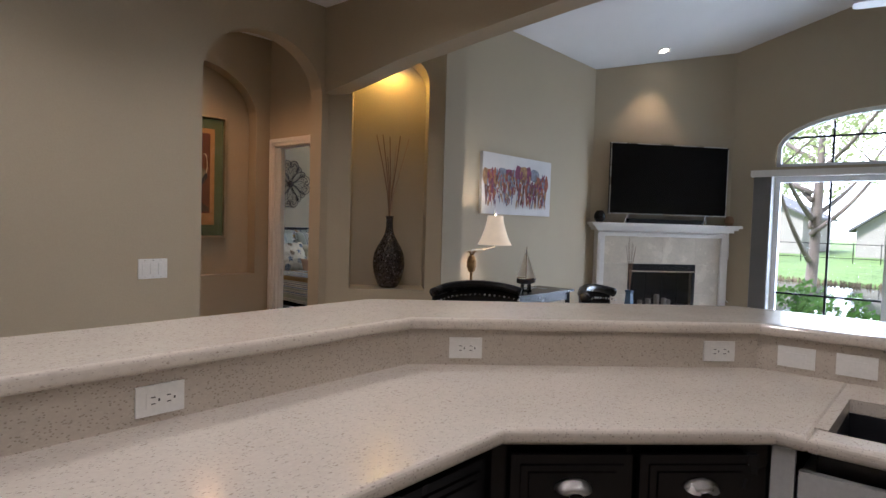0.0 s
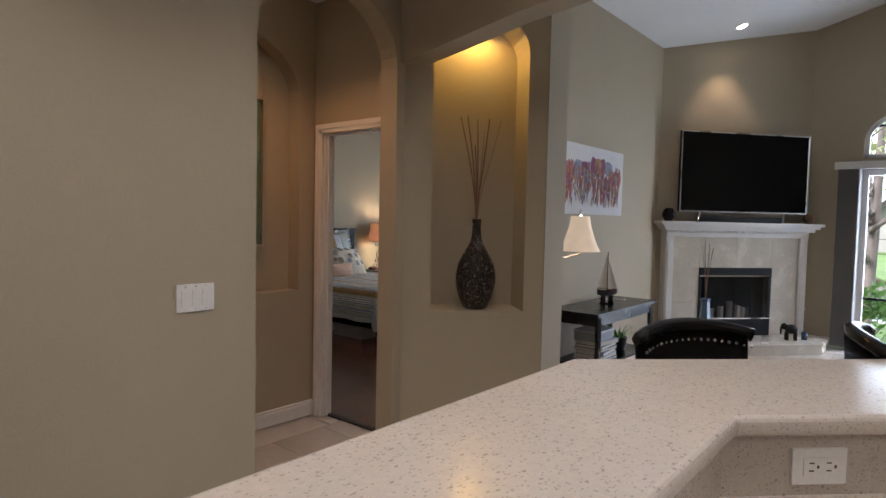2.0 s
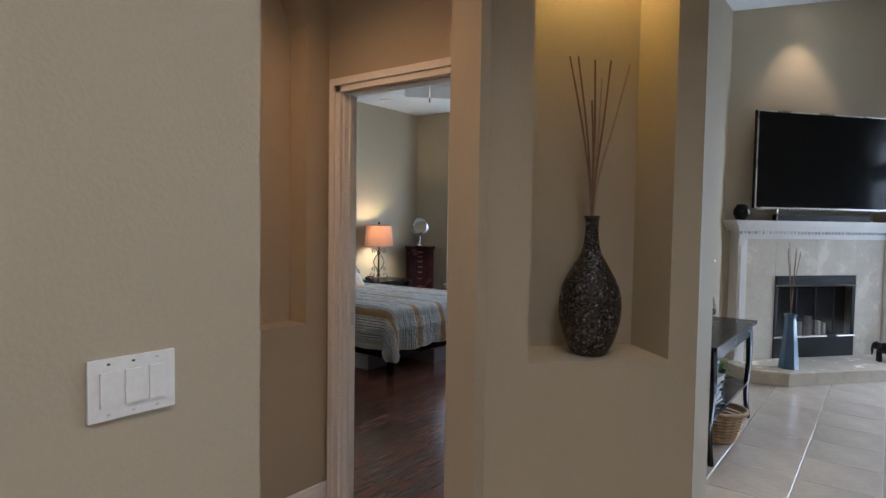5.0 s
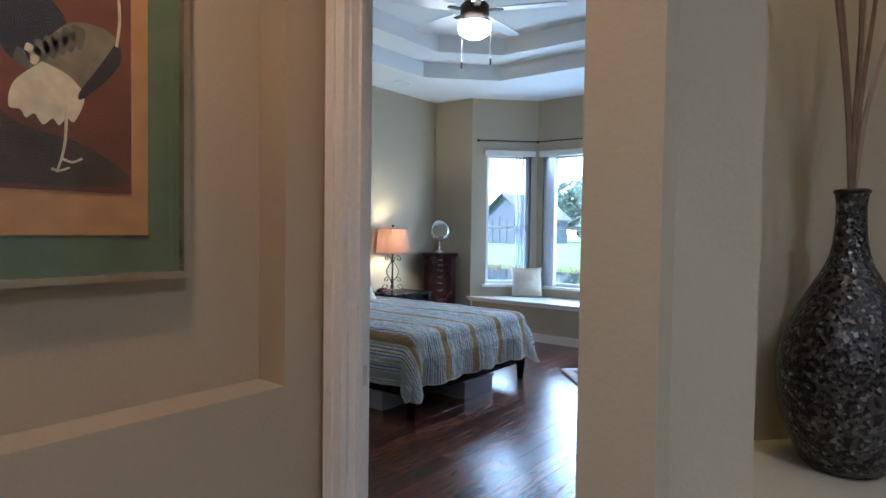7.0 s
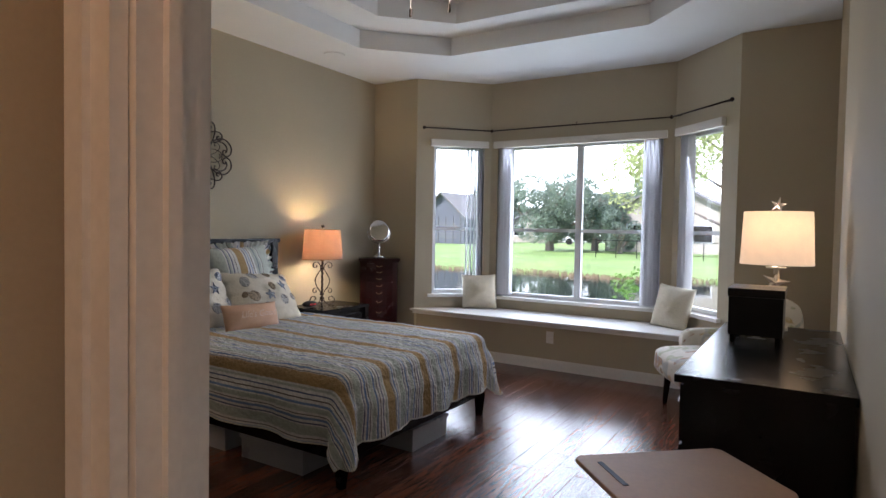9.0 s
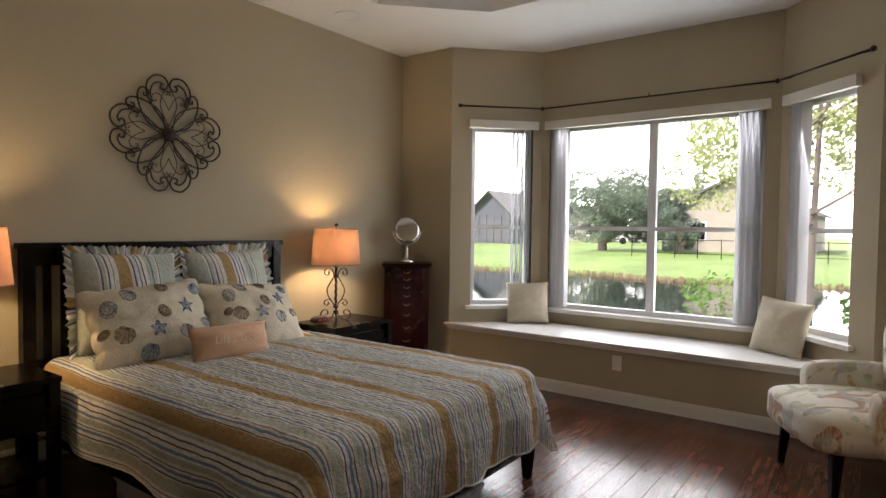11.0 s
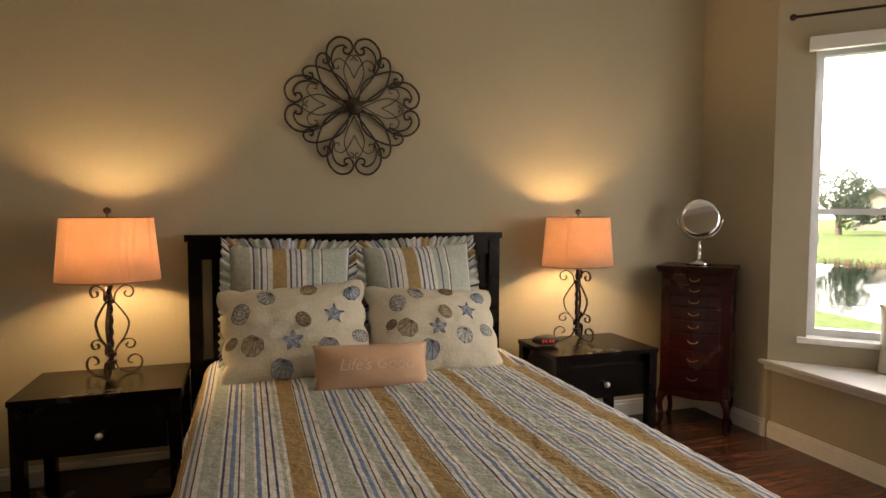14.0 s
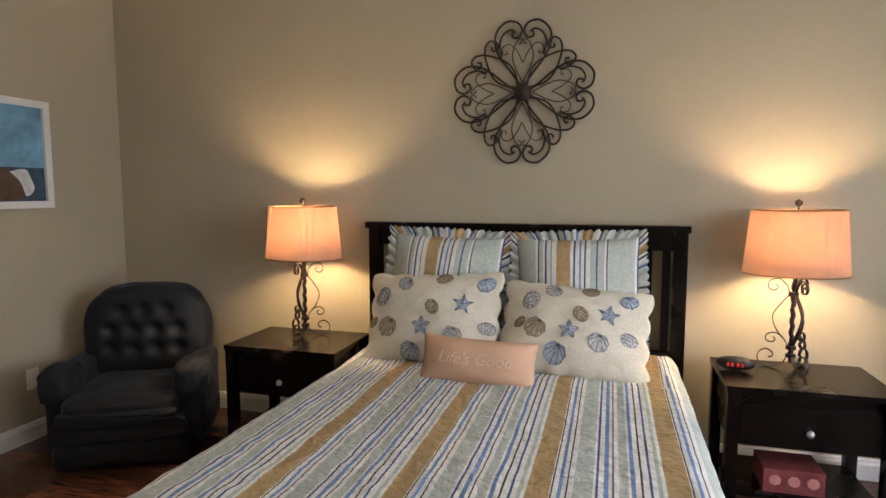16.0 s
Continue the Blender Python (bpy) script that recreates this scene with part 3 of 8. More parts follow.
# bedroom shell
setting("wall_head", B((HX - 0.15, SY - 0.12, 0, HX, BY + 0.2, 3.6)), PAINT, "tan painted wall behind the bed", "wall")
bm = bmesh.new()
prism(bm, [(HX, BY), BAY[0], (BAY[0][0] - 0.06, BAY[0][1] + 0.15), (HX, BY + 0.15)], 0, 3.6)
setting("wall_bay_west", bm, PAINT, "tan painted wall stub beside the bay", "wall")
bm = bmesh.new()
prism(bm, [BAY[3], (EX + 0.15, BY), (EX + 0.15, BY + 0.15), (BAY[3][0] + 0.06, BY + 0.15)], 0, 3.6)
setting("wall_bay_east", bm, PAINT, "tan painted wall stub beside the bay", "wall")
setting("wall_east", B((EX, 3.12, 0, EX + 0.008, BY, 3.6)), PAINT, "tan painted bedroom wall behind the dresser", "wall")


def bay_wall(p, q, openings, name, label):
    p, q = Vector((*p, 0)), Vector((*q, 0))
    u = (q - p).normalized()
    out = Vector((-u.y, u.x, 0))
    L = (q - p).length
    (a, b, z0, z1) = openings
    bm = bmesh.new()
    rings = [[bm.verts.new(p + u * s + Vector((0, 0, z)) + out * d) for s, z in pts] for d in (0, 0.15) for pts in (((0, 0), (L, 0), (L, 3.6), (0, 3.6)), ((a, z0), (b, z0), (b, z1), (a, z1)))]
    for A, C in ((0, 1), (2, 3), (0, 2), (1, 3)):
        for i in range(4):
            k = (i + 1) % 4
            bm.faces.new((rings[A][i], rings[A][k], rings[C][k], rings[C][i]))
    bmesh.ops.recalc_face_normals(bm, faces=bm.faces[:])
    setting(name, bm, PAINT, label, "wall")
    return p, u, out


W1 = bay_wall(BAY[0], BAY[1], (0.20, 0.79, 0.64, 2.34), "wall_bay_1", "tan painted bay wall with a narrow window")
W2 = bay_wall(BAY[1], BAY[2], (0.09, 1.90, 0.62, 2.34), "wall_bay_2", "tan painted bay wall with a wide window")
W3 = bay_wall(BAY[2], BAY[3], (0.10, 0.68, 0.64, 2.34), "wall_bay_3", "tan painted bay wall with a narrow window")
# bedroom ceiling with a two-step octagonal tray
bm = bmesh.new()


def octagon(cx, cy, hx, hy, cut):
    return [(cx - hx, cy - hy + cut), (cx - hx + cut, cy - hy), (cx + hx - cut, cy - hy), (cx + hx, cy - hy + cut), (cx + hx, cy + hy - cut), (cx + hx - cut, cy + hy), (cx - hx + cut, cy + hy), (cx - hx, cy + hy - cut)]


def loop_verts(pts, z):
    return [bm.verts.new((x, y, z)) for x, y in pts]


O1, O2 = octagon(-6.05, 5.60, 1.55, 2.03, 0.62), octagon(-6.05, 5.60, 1.18, 1.70, 0.50)
outer = [(HX - 0.1, 3.05), (-7.2, 3.05), (-4.9, 3.05), (EX + 0.05, 3.05), (EX + 0.05, 8.9), (-4.9, 8.95), (-7.2, 8.95), (HX - 0.1, 8.9)]
rings = [loop_verts(outer, 3.05), loop_verts(O1, 3.05), loop_verts(O1, 3.22), loop_verts(O2, 3.22), loop_verts(O2, 3.40)]
for a, b in zip(rings, rings[1:]):
    for i in range(8):
        bm.faces.new((a[i], a[(i + 1) % 8], b[(i + 1) % 8], b[i]))
bm.faces.new(rings[-1])
setting("ceiling_bedroom", bm, CEIL, "white tray ceiling with octagonal steps", "ceiling")
# unseen slab, added above the tray to shut out the sky
setting("roof", B((-8.6, 2.9, 3.62, -3.7, 9.1, 3.7)), CEIL, "unseen slab added over the bedroom ceiling", "roof")

# ---- kitchen: bar, counter, cabinets ----
BAR_IN = [(-1.47, 0.18), (-1.47, 1.53), (-0.55, 2.45), (1.6, 2.45)]
BAR_OUT = [(-1.92, 0.18), (-1.92, 1.745), (-0.755, 2.91), (1.6, 2.91)]


def bullnose(name, poly, z0, z1, material, parent=None, r=0.016):
    bm = bmesh.new()
    prism(bm, poly, z0, z1)
    bmesh.ops.dissolve_limit(bm, angle_limit=0.01, verts=bm.verts, edges=bm.edges)
    es = [e for e in bm.edges if abs(e.verts[0].co.z - e.verts[1].co.z) < 1e-5]
    bmesh.ops.bevel(bm, geom=es, offset=r, segments=4, profile=0.5, affect='EDGES', clamp_overlap=True)
    return part(name, bm, material, parent, smooth=False)


bar = thing("breakfast_bar", "raised speckled beige stone breakfast bar with rounded edge", "bar")
bullnose("slab", [(x + dx, y + dy) for (x, y), (dx, dy) in zip(BAR_IN, ((0.03, 0), (0.03, -0.012), (0.012, -0.03), (0, -0.03)))] + BAR_OUT[::-1], 1.030, 1.072, STONE, bar)
bm = bmesh.new()
IN2 = [(-1.60, 0.20), (-1.60, 1.584), (-0.604, 2.58), (1.58, 2.58)]
OUT2 = [(-1.80, 0.20), (-1.80, 1.667), (-0.687, 2.78), (1.58, 2.78)]
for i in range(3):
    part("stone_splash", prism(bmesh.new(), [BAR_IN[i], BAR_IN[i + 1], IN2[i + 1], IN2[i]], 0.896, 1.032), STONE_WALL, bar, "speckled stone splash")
bm = bmesh.new()
for i in range(3):
    prism(bm, [IN2[i], IN2[i + 1], OUT2[i + 1], OUT2[i]], 0.0, 1.03)
tagged(part("wall_bar", bm, PAINT), "tan painted half wall under the bar", "wall", "", "structure")
counter = thing("kitchen_counter", "polished speckled beige stone counter with rounded edge", "counter")
CE = [(-0.83, 0.18), (-0.83, 1.215), (-0.33, 1.715)]
SX0, SX1, SY0, SY1 = -0.23, 0.38, 1.82, 2.22
bm = bmesh.new()
bullnose("slab", CE + [(-0.26, 1.715), (-0.26, 2.50), (-0.57, 2.50), (-1.52, 1.55), (-1.52, 0.18)], 0.858, 0.900, STONE, counter)
bullnose("front_strip", [(-0.262, 1.715), (1.6, 1.715), (1.6, SY0), (-0.262, SY0)], 0.858, 0.8995, STONE, counter)
part("rear_strip", B((-0.262, SY1, 0.858, 1.6, 2.50, 0.8995), (SX1, SY0, 0.858, 1.6, SY1, 0.8995), (-0.262, SY0, 0.858, SX0, SY1, 0.8995)), STONE, counter)
sink = thing("kitchen_sink", "dark composite undermount kitchen sink", "sink")
SINKM = mat("dark composite", (0.02, 0.02, 0.024), 0.35, var=0.2, fine=200, bump=0.1)
part("basin", B((SX0 - 0.02, SY0 - 0.02, 0.66, SX1 + 0.02, SY1 + 0.02, 0.68), (SX0 - 0.02, SY0 - 0.02, 0.68, SX0, SY1 + 0.02, 0.856), (SX1, SY0 - 0.02, 0.68, SX1 + 0.02, SY1 + 0.02, 0.856), (SX0, SY0 - 0.02, 0.68, SX1, SY0, 0.856), (SX0, SY1, 0.68, SX1, SY1 + 0.02, 0.856)), SINKM, sink)
bm = bmesh.new()
lathe(bm, [(0.0, 0.681), (0.04, 0.681), (0.04, 0.684), (0.0, 0.684)], pose(0.08, 2.02, 0), 16)
part("drain", bm, STEEL, sink)


def cup_pull(parent, m):
    bm = bmesh.new()
    n = 12
    rings = []
    for j in range(5):
        a = j / 4 * math.pi / 2
        rings.append([bm.verts.new(m @ Vector((0.048 * math.cos(math.pi * i / n) * (0.35 + 0.65 * math.cos(a)), -0.028 * math.sin(a) - 0.001, 0.026 * math.sin(math.pi * i / n) * (0.25 + 0.75 * math.cos(a)) - 0.008 * math.sin(a)))) for i in range(n + 1)])
    for a, b in zip(rings, rings[1:]):
        for i in range(n):
            bm.faces.new((a[i], a[i + 1], b[i + 1], b[i]))
    bmesh.ops.solidify(bm, geom=bm.faces[:], thickness=0.002)
    part("cup_pull", bm, STEEL, parent, "brushed nickel cup pull", smooth=True)


def drawer_front(parent, x0, x1, z0, z1, m, pull=True):
    bm = bmesh.new()
    box(bm, x0, -0.02, z0, x1, 0, z1, m)
    box(bm, x0 + 0.025, -0.026, z0 + 0.025, x1 - 0.025, -0.02, z1 - 0.025, m)
    box(bm, x0 + 0.045, -0.032, z0 + 0.042, x1 - 0.045, -0.026, z1 - 0.042, m)
    d = part("drawer_front", bm, BLACKWOOD, parent, bevel=0.004)
    if pull:
        cup_pull(d, m @ pose((x0 + x1) / 2, -0.033, (z0 + z1) / 2 - 0.005))


# drawer units under the slanting counter edge, facing the cook
cm = Matrix.Translation((-0.86, 1.235, 0)) @ pose(0, 0, 0, 0, 0, 45)
cab = thing("base_cabinet", "glossy black cabinet with panelled drawers and cup pulls", "cabinet")
part("body", prism(bmesh.new(), [(-1.46, 0.22), (-0.88, 0.22), (-0.88, 1.235), (-0.37, 1.745), (-0.35, 1.76), (-0.35, 2.42), (-0.56, 2.42), (-1.46, 1.515)], 0.10, 0.855), BLACKWOOD, cab)
part("plinth", prism(bmesh.new(), [(-1.44, 0.24), (-0.95, 0.24), (-0.95, 1.26), (-0.42, 1.80), (-0.42, 2.4), (-0.56, 2.4), (-1.44, 1.5)], 0.0, 0.10), BLACKWOOD, cab)
for a, b in ((0.03, 0.345), (0.365, 0.68)):
    for z0, z1 in ((0.68, 0.83), (0.42, 0.66), (0.14, 0.40)):
        drawer_front(cab, a, b, z0, z1, cm)
for y0, y1 in ((0.40, 0.78), (0.80, 1.18)):
    drawer_front(cab, y0, y1, 0.68, 0.83, Matrix.Translation((-0.88, 0, 0)) @ pose(0, 0, 0, 0, 0, 90), False)
    drawer_front(cab, y0, y1, 0.14, 0.66, Matrix.Translation((-0.88, 0, 0)) @ pose(0, 0, 0, 0, 0, 90), False)
dw = thing("dishwasher", "white panelled appliance door under the counter", "dishwasher")
part("body", B((-0.345, 1.77, 0.02, 0.26, 2.38, 0.65)), WHITE, dw)
part("door", B((-0.345, 1.75, 0.10, -0.29, 1.77, 0.85), (-0.28, 1.745, 0.10, 0.26, 1.77, 0.80)), VINYL, dw, bevel=0.003)


def wall_plate(name, m, w, h, kind, label, category):
    """Plate in the xz plane facing -y."""
    ob = thing(name, label, category, m)
    part("plate", B((-w / 2, -0.007, -h / 2, w / 2, 0, h / 2)), PLASTIC, ob, bevel=0.002)
    if kind == "outlet":
        bm = B((-w * 0.30, -0.009, -h * 0.26, w * 0.30, -0.007, h * 0.26))
        part("face", bm, PLASTIC, ob)
        bm = bmesh.new()
        for s in (-1, 1):
            for t in (-1, 1):
                box(bm, s * w * 0.16 - 0.005, -0.0102, t * 0.008 - 0.0012, s * w * 0.16 + 0.005, -0.009, t * 0.008 + 0.0012)
            box(bm, s * w * 0.16 + 0.012, -0.0102, -0.003, s * w * 0.16 + 0.016, -0.009, 0.003)
        part("slots", bm, SLOT, ob)
    elif kind == "rocker":
        part("rocker", B((-w * 0.27, -0.011, -h * 0.22, w * 0.27, -0.007, h * 0.22)), PLASTIC, ob, bevel=0.002)
    elif kind == "blank":
        part("jack", B((-0.012, -0.009, -0.012, 0.012, -0.007, 0.012)), PLASTIC, ob)
    elif kind == "upright":
        for s in (-1, 1):
            part("socket", B((-0.016, -0.009, s * 0.02 - 0.013, 0.016, -0.007, s * 0.02 + 0.013)), PLASTIC, ob, bevel=0.003)
    return ob


DG = pose(0, 0, 0, 0, 0, 45)
for x in (-1.325, -0.655):
    wall_plate("counter_outlet", Matrix.Translation((x, x + 3.0, 0.962)) @ DG, 0.118, 0.074, "outlet", "white outlet in the speckled stone splash", "outlet")
wall_plate("counter_outlet", Matrix.Translation((-1.47, 0.65, 0.957)) @ pose(0, 0, 0, 0, 0, 90), 0.118, 0.074, "outlet", "white outlet in the speckled stone splash", "outlet")
for x in (-0.42, -0.24):
    wall_plate("counter_switch", Matrix.Translation((x, 2.45, 0.962)), 0.118, 0.074, "rocker", "white rocker switch in the speckled stone splash", "switch")
sw = thing("wall_switch", "white three-gang rocker switch on the tan wall", "switch", Matrix.Translation((AX, 1.532, 1.091)) @ pose(0, 0, 0, 0, 0, 90))
part("plate", B((-0.083, -0.007, -0.058, 0.083, 0, 0.058)), PLASTIC, sw, bevel=0.002)
for s in (-0.046, 0, 0.046):
    part("rocker", B((s - 0.0165, -0.012, -0.033, s + 0.0165, -0.007, 0.033)), PLASTIC, sw, bevel=0.002)
    for z in (-0.048, 0.048):
        part("screw", B((s - 0.003, -0.008, z - 0.002, s + 0.003, -0.007, z + 0.002)), STEEL, sw)


def downlight(x, y, z, m=None, label="white recessed ceiling downlight, lit"):
    ob = thing("downlight", label, "ceiling light", m or pose(x, y, z), "recessed downlights")
    bm = bmesh.new()
    lathe(bm, [(0.055, 0.0), (0.082, -0.004), (0.085, 0.001), (0.055, 0.002)], None, 24)
    part("ring", bm, WHITE, ob)
    bm = bmesh.new()
    lathe(bm, [(0.0, -0.001), (0.052, -0.001), (0.052, 0.0), (0.0, 0.0)], None, 20)
    part("bulb", bm, BULB, ob)
    return ob


# unseen kitchen fittings, the last one added along with the pillar's extra light
for x, y in ((-0.3, -0.3), (-2.6, 0.4), (-0.9, 1.3), (0.9, 1.2), (-2.35, 1.9)):
    downlight(x, y, 2.949)
SLOPE = -math.degrees(math.atan(0.277))
for x, y in ((-2.95, 7.60), (-1.9, 6.4)):
    downlight(x, y, 0, pose(x, y, za(x) - 0.001, 0, SLOPE, 0))
downlight(-4.15, 2.2, 2.949)


def bar_stool(m):
    ob = thing("bar_stool", "black leather counter stool with nailhead trim and curved back", "bar stool", m, "stools at the bar")
    for x, y in ((-0.19, -0.18), (0.19, -0.18), (-0.19, 0.18), (0.19, 0.18)):
        part("leg", B((x - 0.02, y - 0.02, 0, x + 0.02, y + 0.02, 0.60)), BLACKWOOD, ob, bevel=0.004)
    part("footrest", B((-0.17, -0.19, 0.20, 0.17, -0.165, 0.225), (-0.17, 0.165, 0.30, 0.17, 0.19, 0.325)), BLACKWOOD, ob)
    part("seat", B((-0.22, -0.21, 0.60, 0.22, 0.21, 0.70)), LEATHER, ob, bevel=0.025)

    def back(u, v):
        a = (u - 0.5) * 1.5
        y = 0.30 - 0.17 * (1 - math.cos(a)) * 1.6
        top = 1.106 - 0.030 * (2 * u - 1) ** 2
        return Vector((0.225 * math.sin(a) / math.sin(0.75), y + 0.03 * v, 0.66 + (top - 0.66) * v))
    bm = bmesh.new()
    grid_sheet(bm, 16, 6, back)
    bmesh.ops.solidify(bm, geom=bm.faces[:], thickness=0.045)
    part("backrest", bm, LEATHER, ob, smooth=True)
    bm = bmesh.new()
    tube(bm, [back(i / 20, 1.0) + Vector((0, -0.02, 0.0)) for i in range(21)], 0.024, 8)
    part("top_rail", bm, BLACKWOOD, ob, smooth=True)
    bm = bmesh.new()
    for i in range(1, 20):
        p = back(i / 20, 0.90)
        bmesh.ops.create_icosphere(bm, subdivisions=1, radius=0.006, matrix=Matrix.Translation(p + Vector((0, -0.047, 0))))
    part("nailheads", bm, STEEL, ob, "nickel nailheads")
    return ob


stool = bar_stool(pose(-1.549, 2.165, 0, 0, 0, 57))
copy_thing(stool, pose(-1.06, 2.72, 0, 0, 0, 100))

# ---- alcove and trim ----
def smooth_path(pts, n=8, closed=False):
    """A rounded path through a few points."""
    pts = [Vector(p) for p in pts]
    out = []
    for i in range(len(pts) - 1):
        p0, p1, p2, p3 = pts[max(i - 1, 0)], pts[i], pts[i + 1], pts[min(i + 2, len(pts) - 1)]
        for k in range(n):
            t = k / n
            out.append(0.5 * ((2 * p1) + (p2 - p0) * t + (2 * p0 - 5 * p1 + 4 * p2 - p3) * t * t + (3 * p1 - p0 - 3 * p2 + p3) * t ** 3))
    out.append(pts[-1])
    return out


def baseboard(a, b, h=0.11, d=0.014):
    """Moulded skirting from a to b, its face to the left of the way."""
    a, b = Vector((*a, 0)), Vector((*b, 0))
    u = (b - a).normalized()
    nrm = Vector((-u.y, u.x, 0))
    bm = bmesh.new()
    prof = [(0, 0.0), (d, 0.0), (d, h - 0.03), (d * 0.6, h - 0.018), (d * 0.6, h - 0.006), (0, h)]
    va = [bm.verts.new(a + nrm * s + Vector((0, 0, z + 0.002))) for s, z in prof]
    vb = [bm.verts.new(b + nrm * s + Vector((0, 0, z + 0.002))) for s, z in prof]
    for i in range(len(prof)):
        j = (i + 1) % len(prof)
        bm.faces.new((va[i], va[j], vb[j], vb[i]))
    bm.faces.new(va[::-1])
    bm.faces.new(vb)
    tagged(part("baseboard", bm, WHITE), "white moulded baseboard", "baseboard", "", "structure")


for a, b in (((-4.62, DY), (-4.62, 0.9)), ((-3.70, 0.9), (-3.70, 1.83)), ((AX, 1.826), (AX, -3.9)),
             ((-3.0, 3.45), (-3.6, 2.80)), ((-3.0, 3.70), (-3.0, 3.45)), ((-3.69, 7.25), (-3.69, 3.71)),
             ((-1.90, 8.78), (-2.35, 8.78)), ((HX, 8.2), (HX, SY)), ((-7.75, BY), (HX, BY)), ((EX, BY), (-4.5, BY)), ((HX, SY), (-4.61, SY)), ((EX, SY + 0.1), (EX, BY))):
    baseboard(a, b)

# door casing, jambs, strike plate and hinges
door = tagged(new("door_1"), "white painted door frame of the bedroom doorway", "door frame", "", "structure")
bm = bmesh.new()
for y, s in ((DY, -1), (SY, 1)):
    lo, hi = sorted((y, y + s * 0.018))
    box(bm, -4.588, lo, 0.002, -4.520, hi, 2.09)
    box(bm, -3.785, lo, 0.002, -3.728, hi, 2.09)
    box(bm, -4.588, lo, 2.025, -3.728, hi, 2.09)
    lo, hi = sorted((y + s * 0.018, y + s * 0.026))
    box(bm, -4.586, lo, 0.002, -4.553, hi, 2.088)
    box(bm, -3.758, lo, 0.002, -3.73, hi, 2.088)
    box(bm, -4.553, lo, 2.055, -3.758, hi, 2.088)
part("casing", bm, WHITE, door)
part("jamb", B((-4.525, DY + 0.002, 0.002, -4.510, SY - 0.002, 2.03), (-3.795, DY + 0.002, 0.002, -3.78, SY - 0.002, 2.03), (-4.510, DY + 0.002, 2.015, -3.795, SY - 0.002, 2.03), (-4.510, 3.015, 0.002, -4.500, 3.03, 2.015)), WHITE, door)
part("strike_plate", B((-4.5102, 3.031, 0.90, -4.508, 3.056, 0.96)), STEEL, door, "nickel strike plate")
for z in (0.25, 1.05, 1.80):
    part("hinge", B((-3.7985, 2.994, z - 0.045, -3.7945, 3.054, z + 0.045)), BRASS, door, "dark brass hinge leaf", bevel=0.0015)
leaf = thing("bedroom_door", "white panelled door standing open against the wall", "door", pose(-3.84, SY + 0.03, 0, 0, 0, -1))
part("leaf", B((0.0, 0, 0.01, 0.035, 0.70, 2.005)), WHITE, leaf, bevel=0.003)
for z0, z1 in ((0.2, 0.9), (1.05, 1.85)):
    for y0, y1 in ((0.08, 0.33), (0.38, 0.63)):
        part("panel", B((-0.004, y0, z0, 0.0, y1, z1)), WHITE, leaf, bevel=0.003)
bm = bmesh.new()
lathe(bm, [(0.0, 0), (0.03, 0), (0.03, 0.008), (0.012, 0.012), (0.012, 0.03), (0.027, 0.04), (0.027, 0.055), (0.0, 0.06)], Matrix.Translation((0, 0.64, 0.95)) @ pose(0, 0, 0, 0, -90, 0), 16)
part("door_knob", bm, STEEL, leaf, "nickel door knob", smooth=True)

# crane picture in the arched niche
pic = thing("framed_picture", "crane painting in a green mat and thin silver frame", "picture", Matrix.Translation((-4.722, 2.282, 1.73)) @ pose(0, 0, 0, 0, 0, 90))
w, h = 0.33, 0.50
part("frame", B((-w, -0.035, -h, w, 0, -h + 0.016), (-w, -0.035, h - 0.016, w, 0, h), (-w, -0.035, -h + 0.016, -w + 0.016, 0, h - 0.016), (w - 0.016, -0.035, -h + 0.016, w, 0, h - 0.016)), mat("silver gilt frame", (0.55, 0.47, 0.34), 0.3, 0.9), pic)
part("mat_board", B((-w + 0.016, -0.012, -h + 0.016, w - 0.016, -0.002, h - 0.016)), mat("green silk mat", (0.10, 0.15, 0.08), 0.7, var=0.2, scale=14, fine=160), pic)
part("inner_mat", B((-0.235, -0.016, -0.395, 0.235, -0.012, 0.395)), mat("gold silk border", (0.42, 0.24, 0.09), 0.6, var=0.15, scale=18, fine=120), pic)
RUST = mat("rust painted ground", (0.13, 0.045, 0.028), 0.7, var=0.45, scale=7, fine=40)
part("picture_ground", B((-0.195, -0.019, -0.30, 0.195, -0.016, 0.355)), RUST, pic)


def flat_shape(parent, name, pts, y, material, n=6):
    bm = bmesh.new()
    loop = [Vector((x, y, z)) for x, z in pts]
    loop = smooth_path(loop + [loop[0]], n)[:-1]
    f = bm.faces.new([bm.verts.new(p) for p in loop])
    f.normal_update()
    bmesh.ops.triangulate(bm, faces=[f])
    return part(name, bm, material, parent)


CR_W, CR_D, CR_G = mat("pale crane paint", (0.60, 0.56, 0.40), 0.8, var=0.2, scale=30), mat("dark crane paint", (0.02, 0.022, 0.035), 0.7, var=0.3, scale=20), mat("grey crane paint", (0.19, 0.18, 0.13), 0.8, var=0.35, scale=20)
flat_shape(pic, "rock", [(-0.19, -0.29), (-0.19, 0.20), (-0.12, 0.24), (-0.06, 0.08), (-0.10, -0.05), (-0.04, -0.16), (0.10, -0.20), (0.18, -0.28)], -0.0195, mat("dark rock paint", (0.05, 0.04, 0.035), 0.8, var=0.5, scale=12))
CR_S = mat("slate crane paint", (0.11, 0.11, 0.085), 0.8, var=0.4, scale=25)
flat_shape(pic, "crane_body", [(-0.12, 0.1), (-0.07, 0.16), (-0.02, 0.14), (-0.05, 0.09)], -0.0200, CR_G)
flat_shape(pic, "crane_wing", [(-0.05, 0.1), (0.01, 0.11), (0.06, 0.06), (0.03, 0.02), (-0.03, -0.04), (-0.06, 0.0)], -0.0203, CR_D)
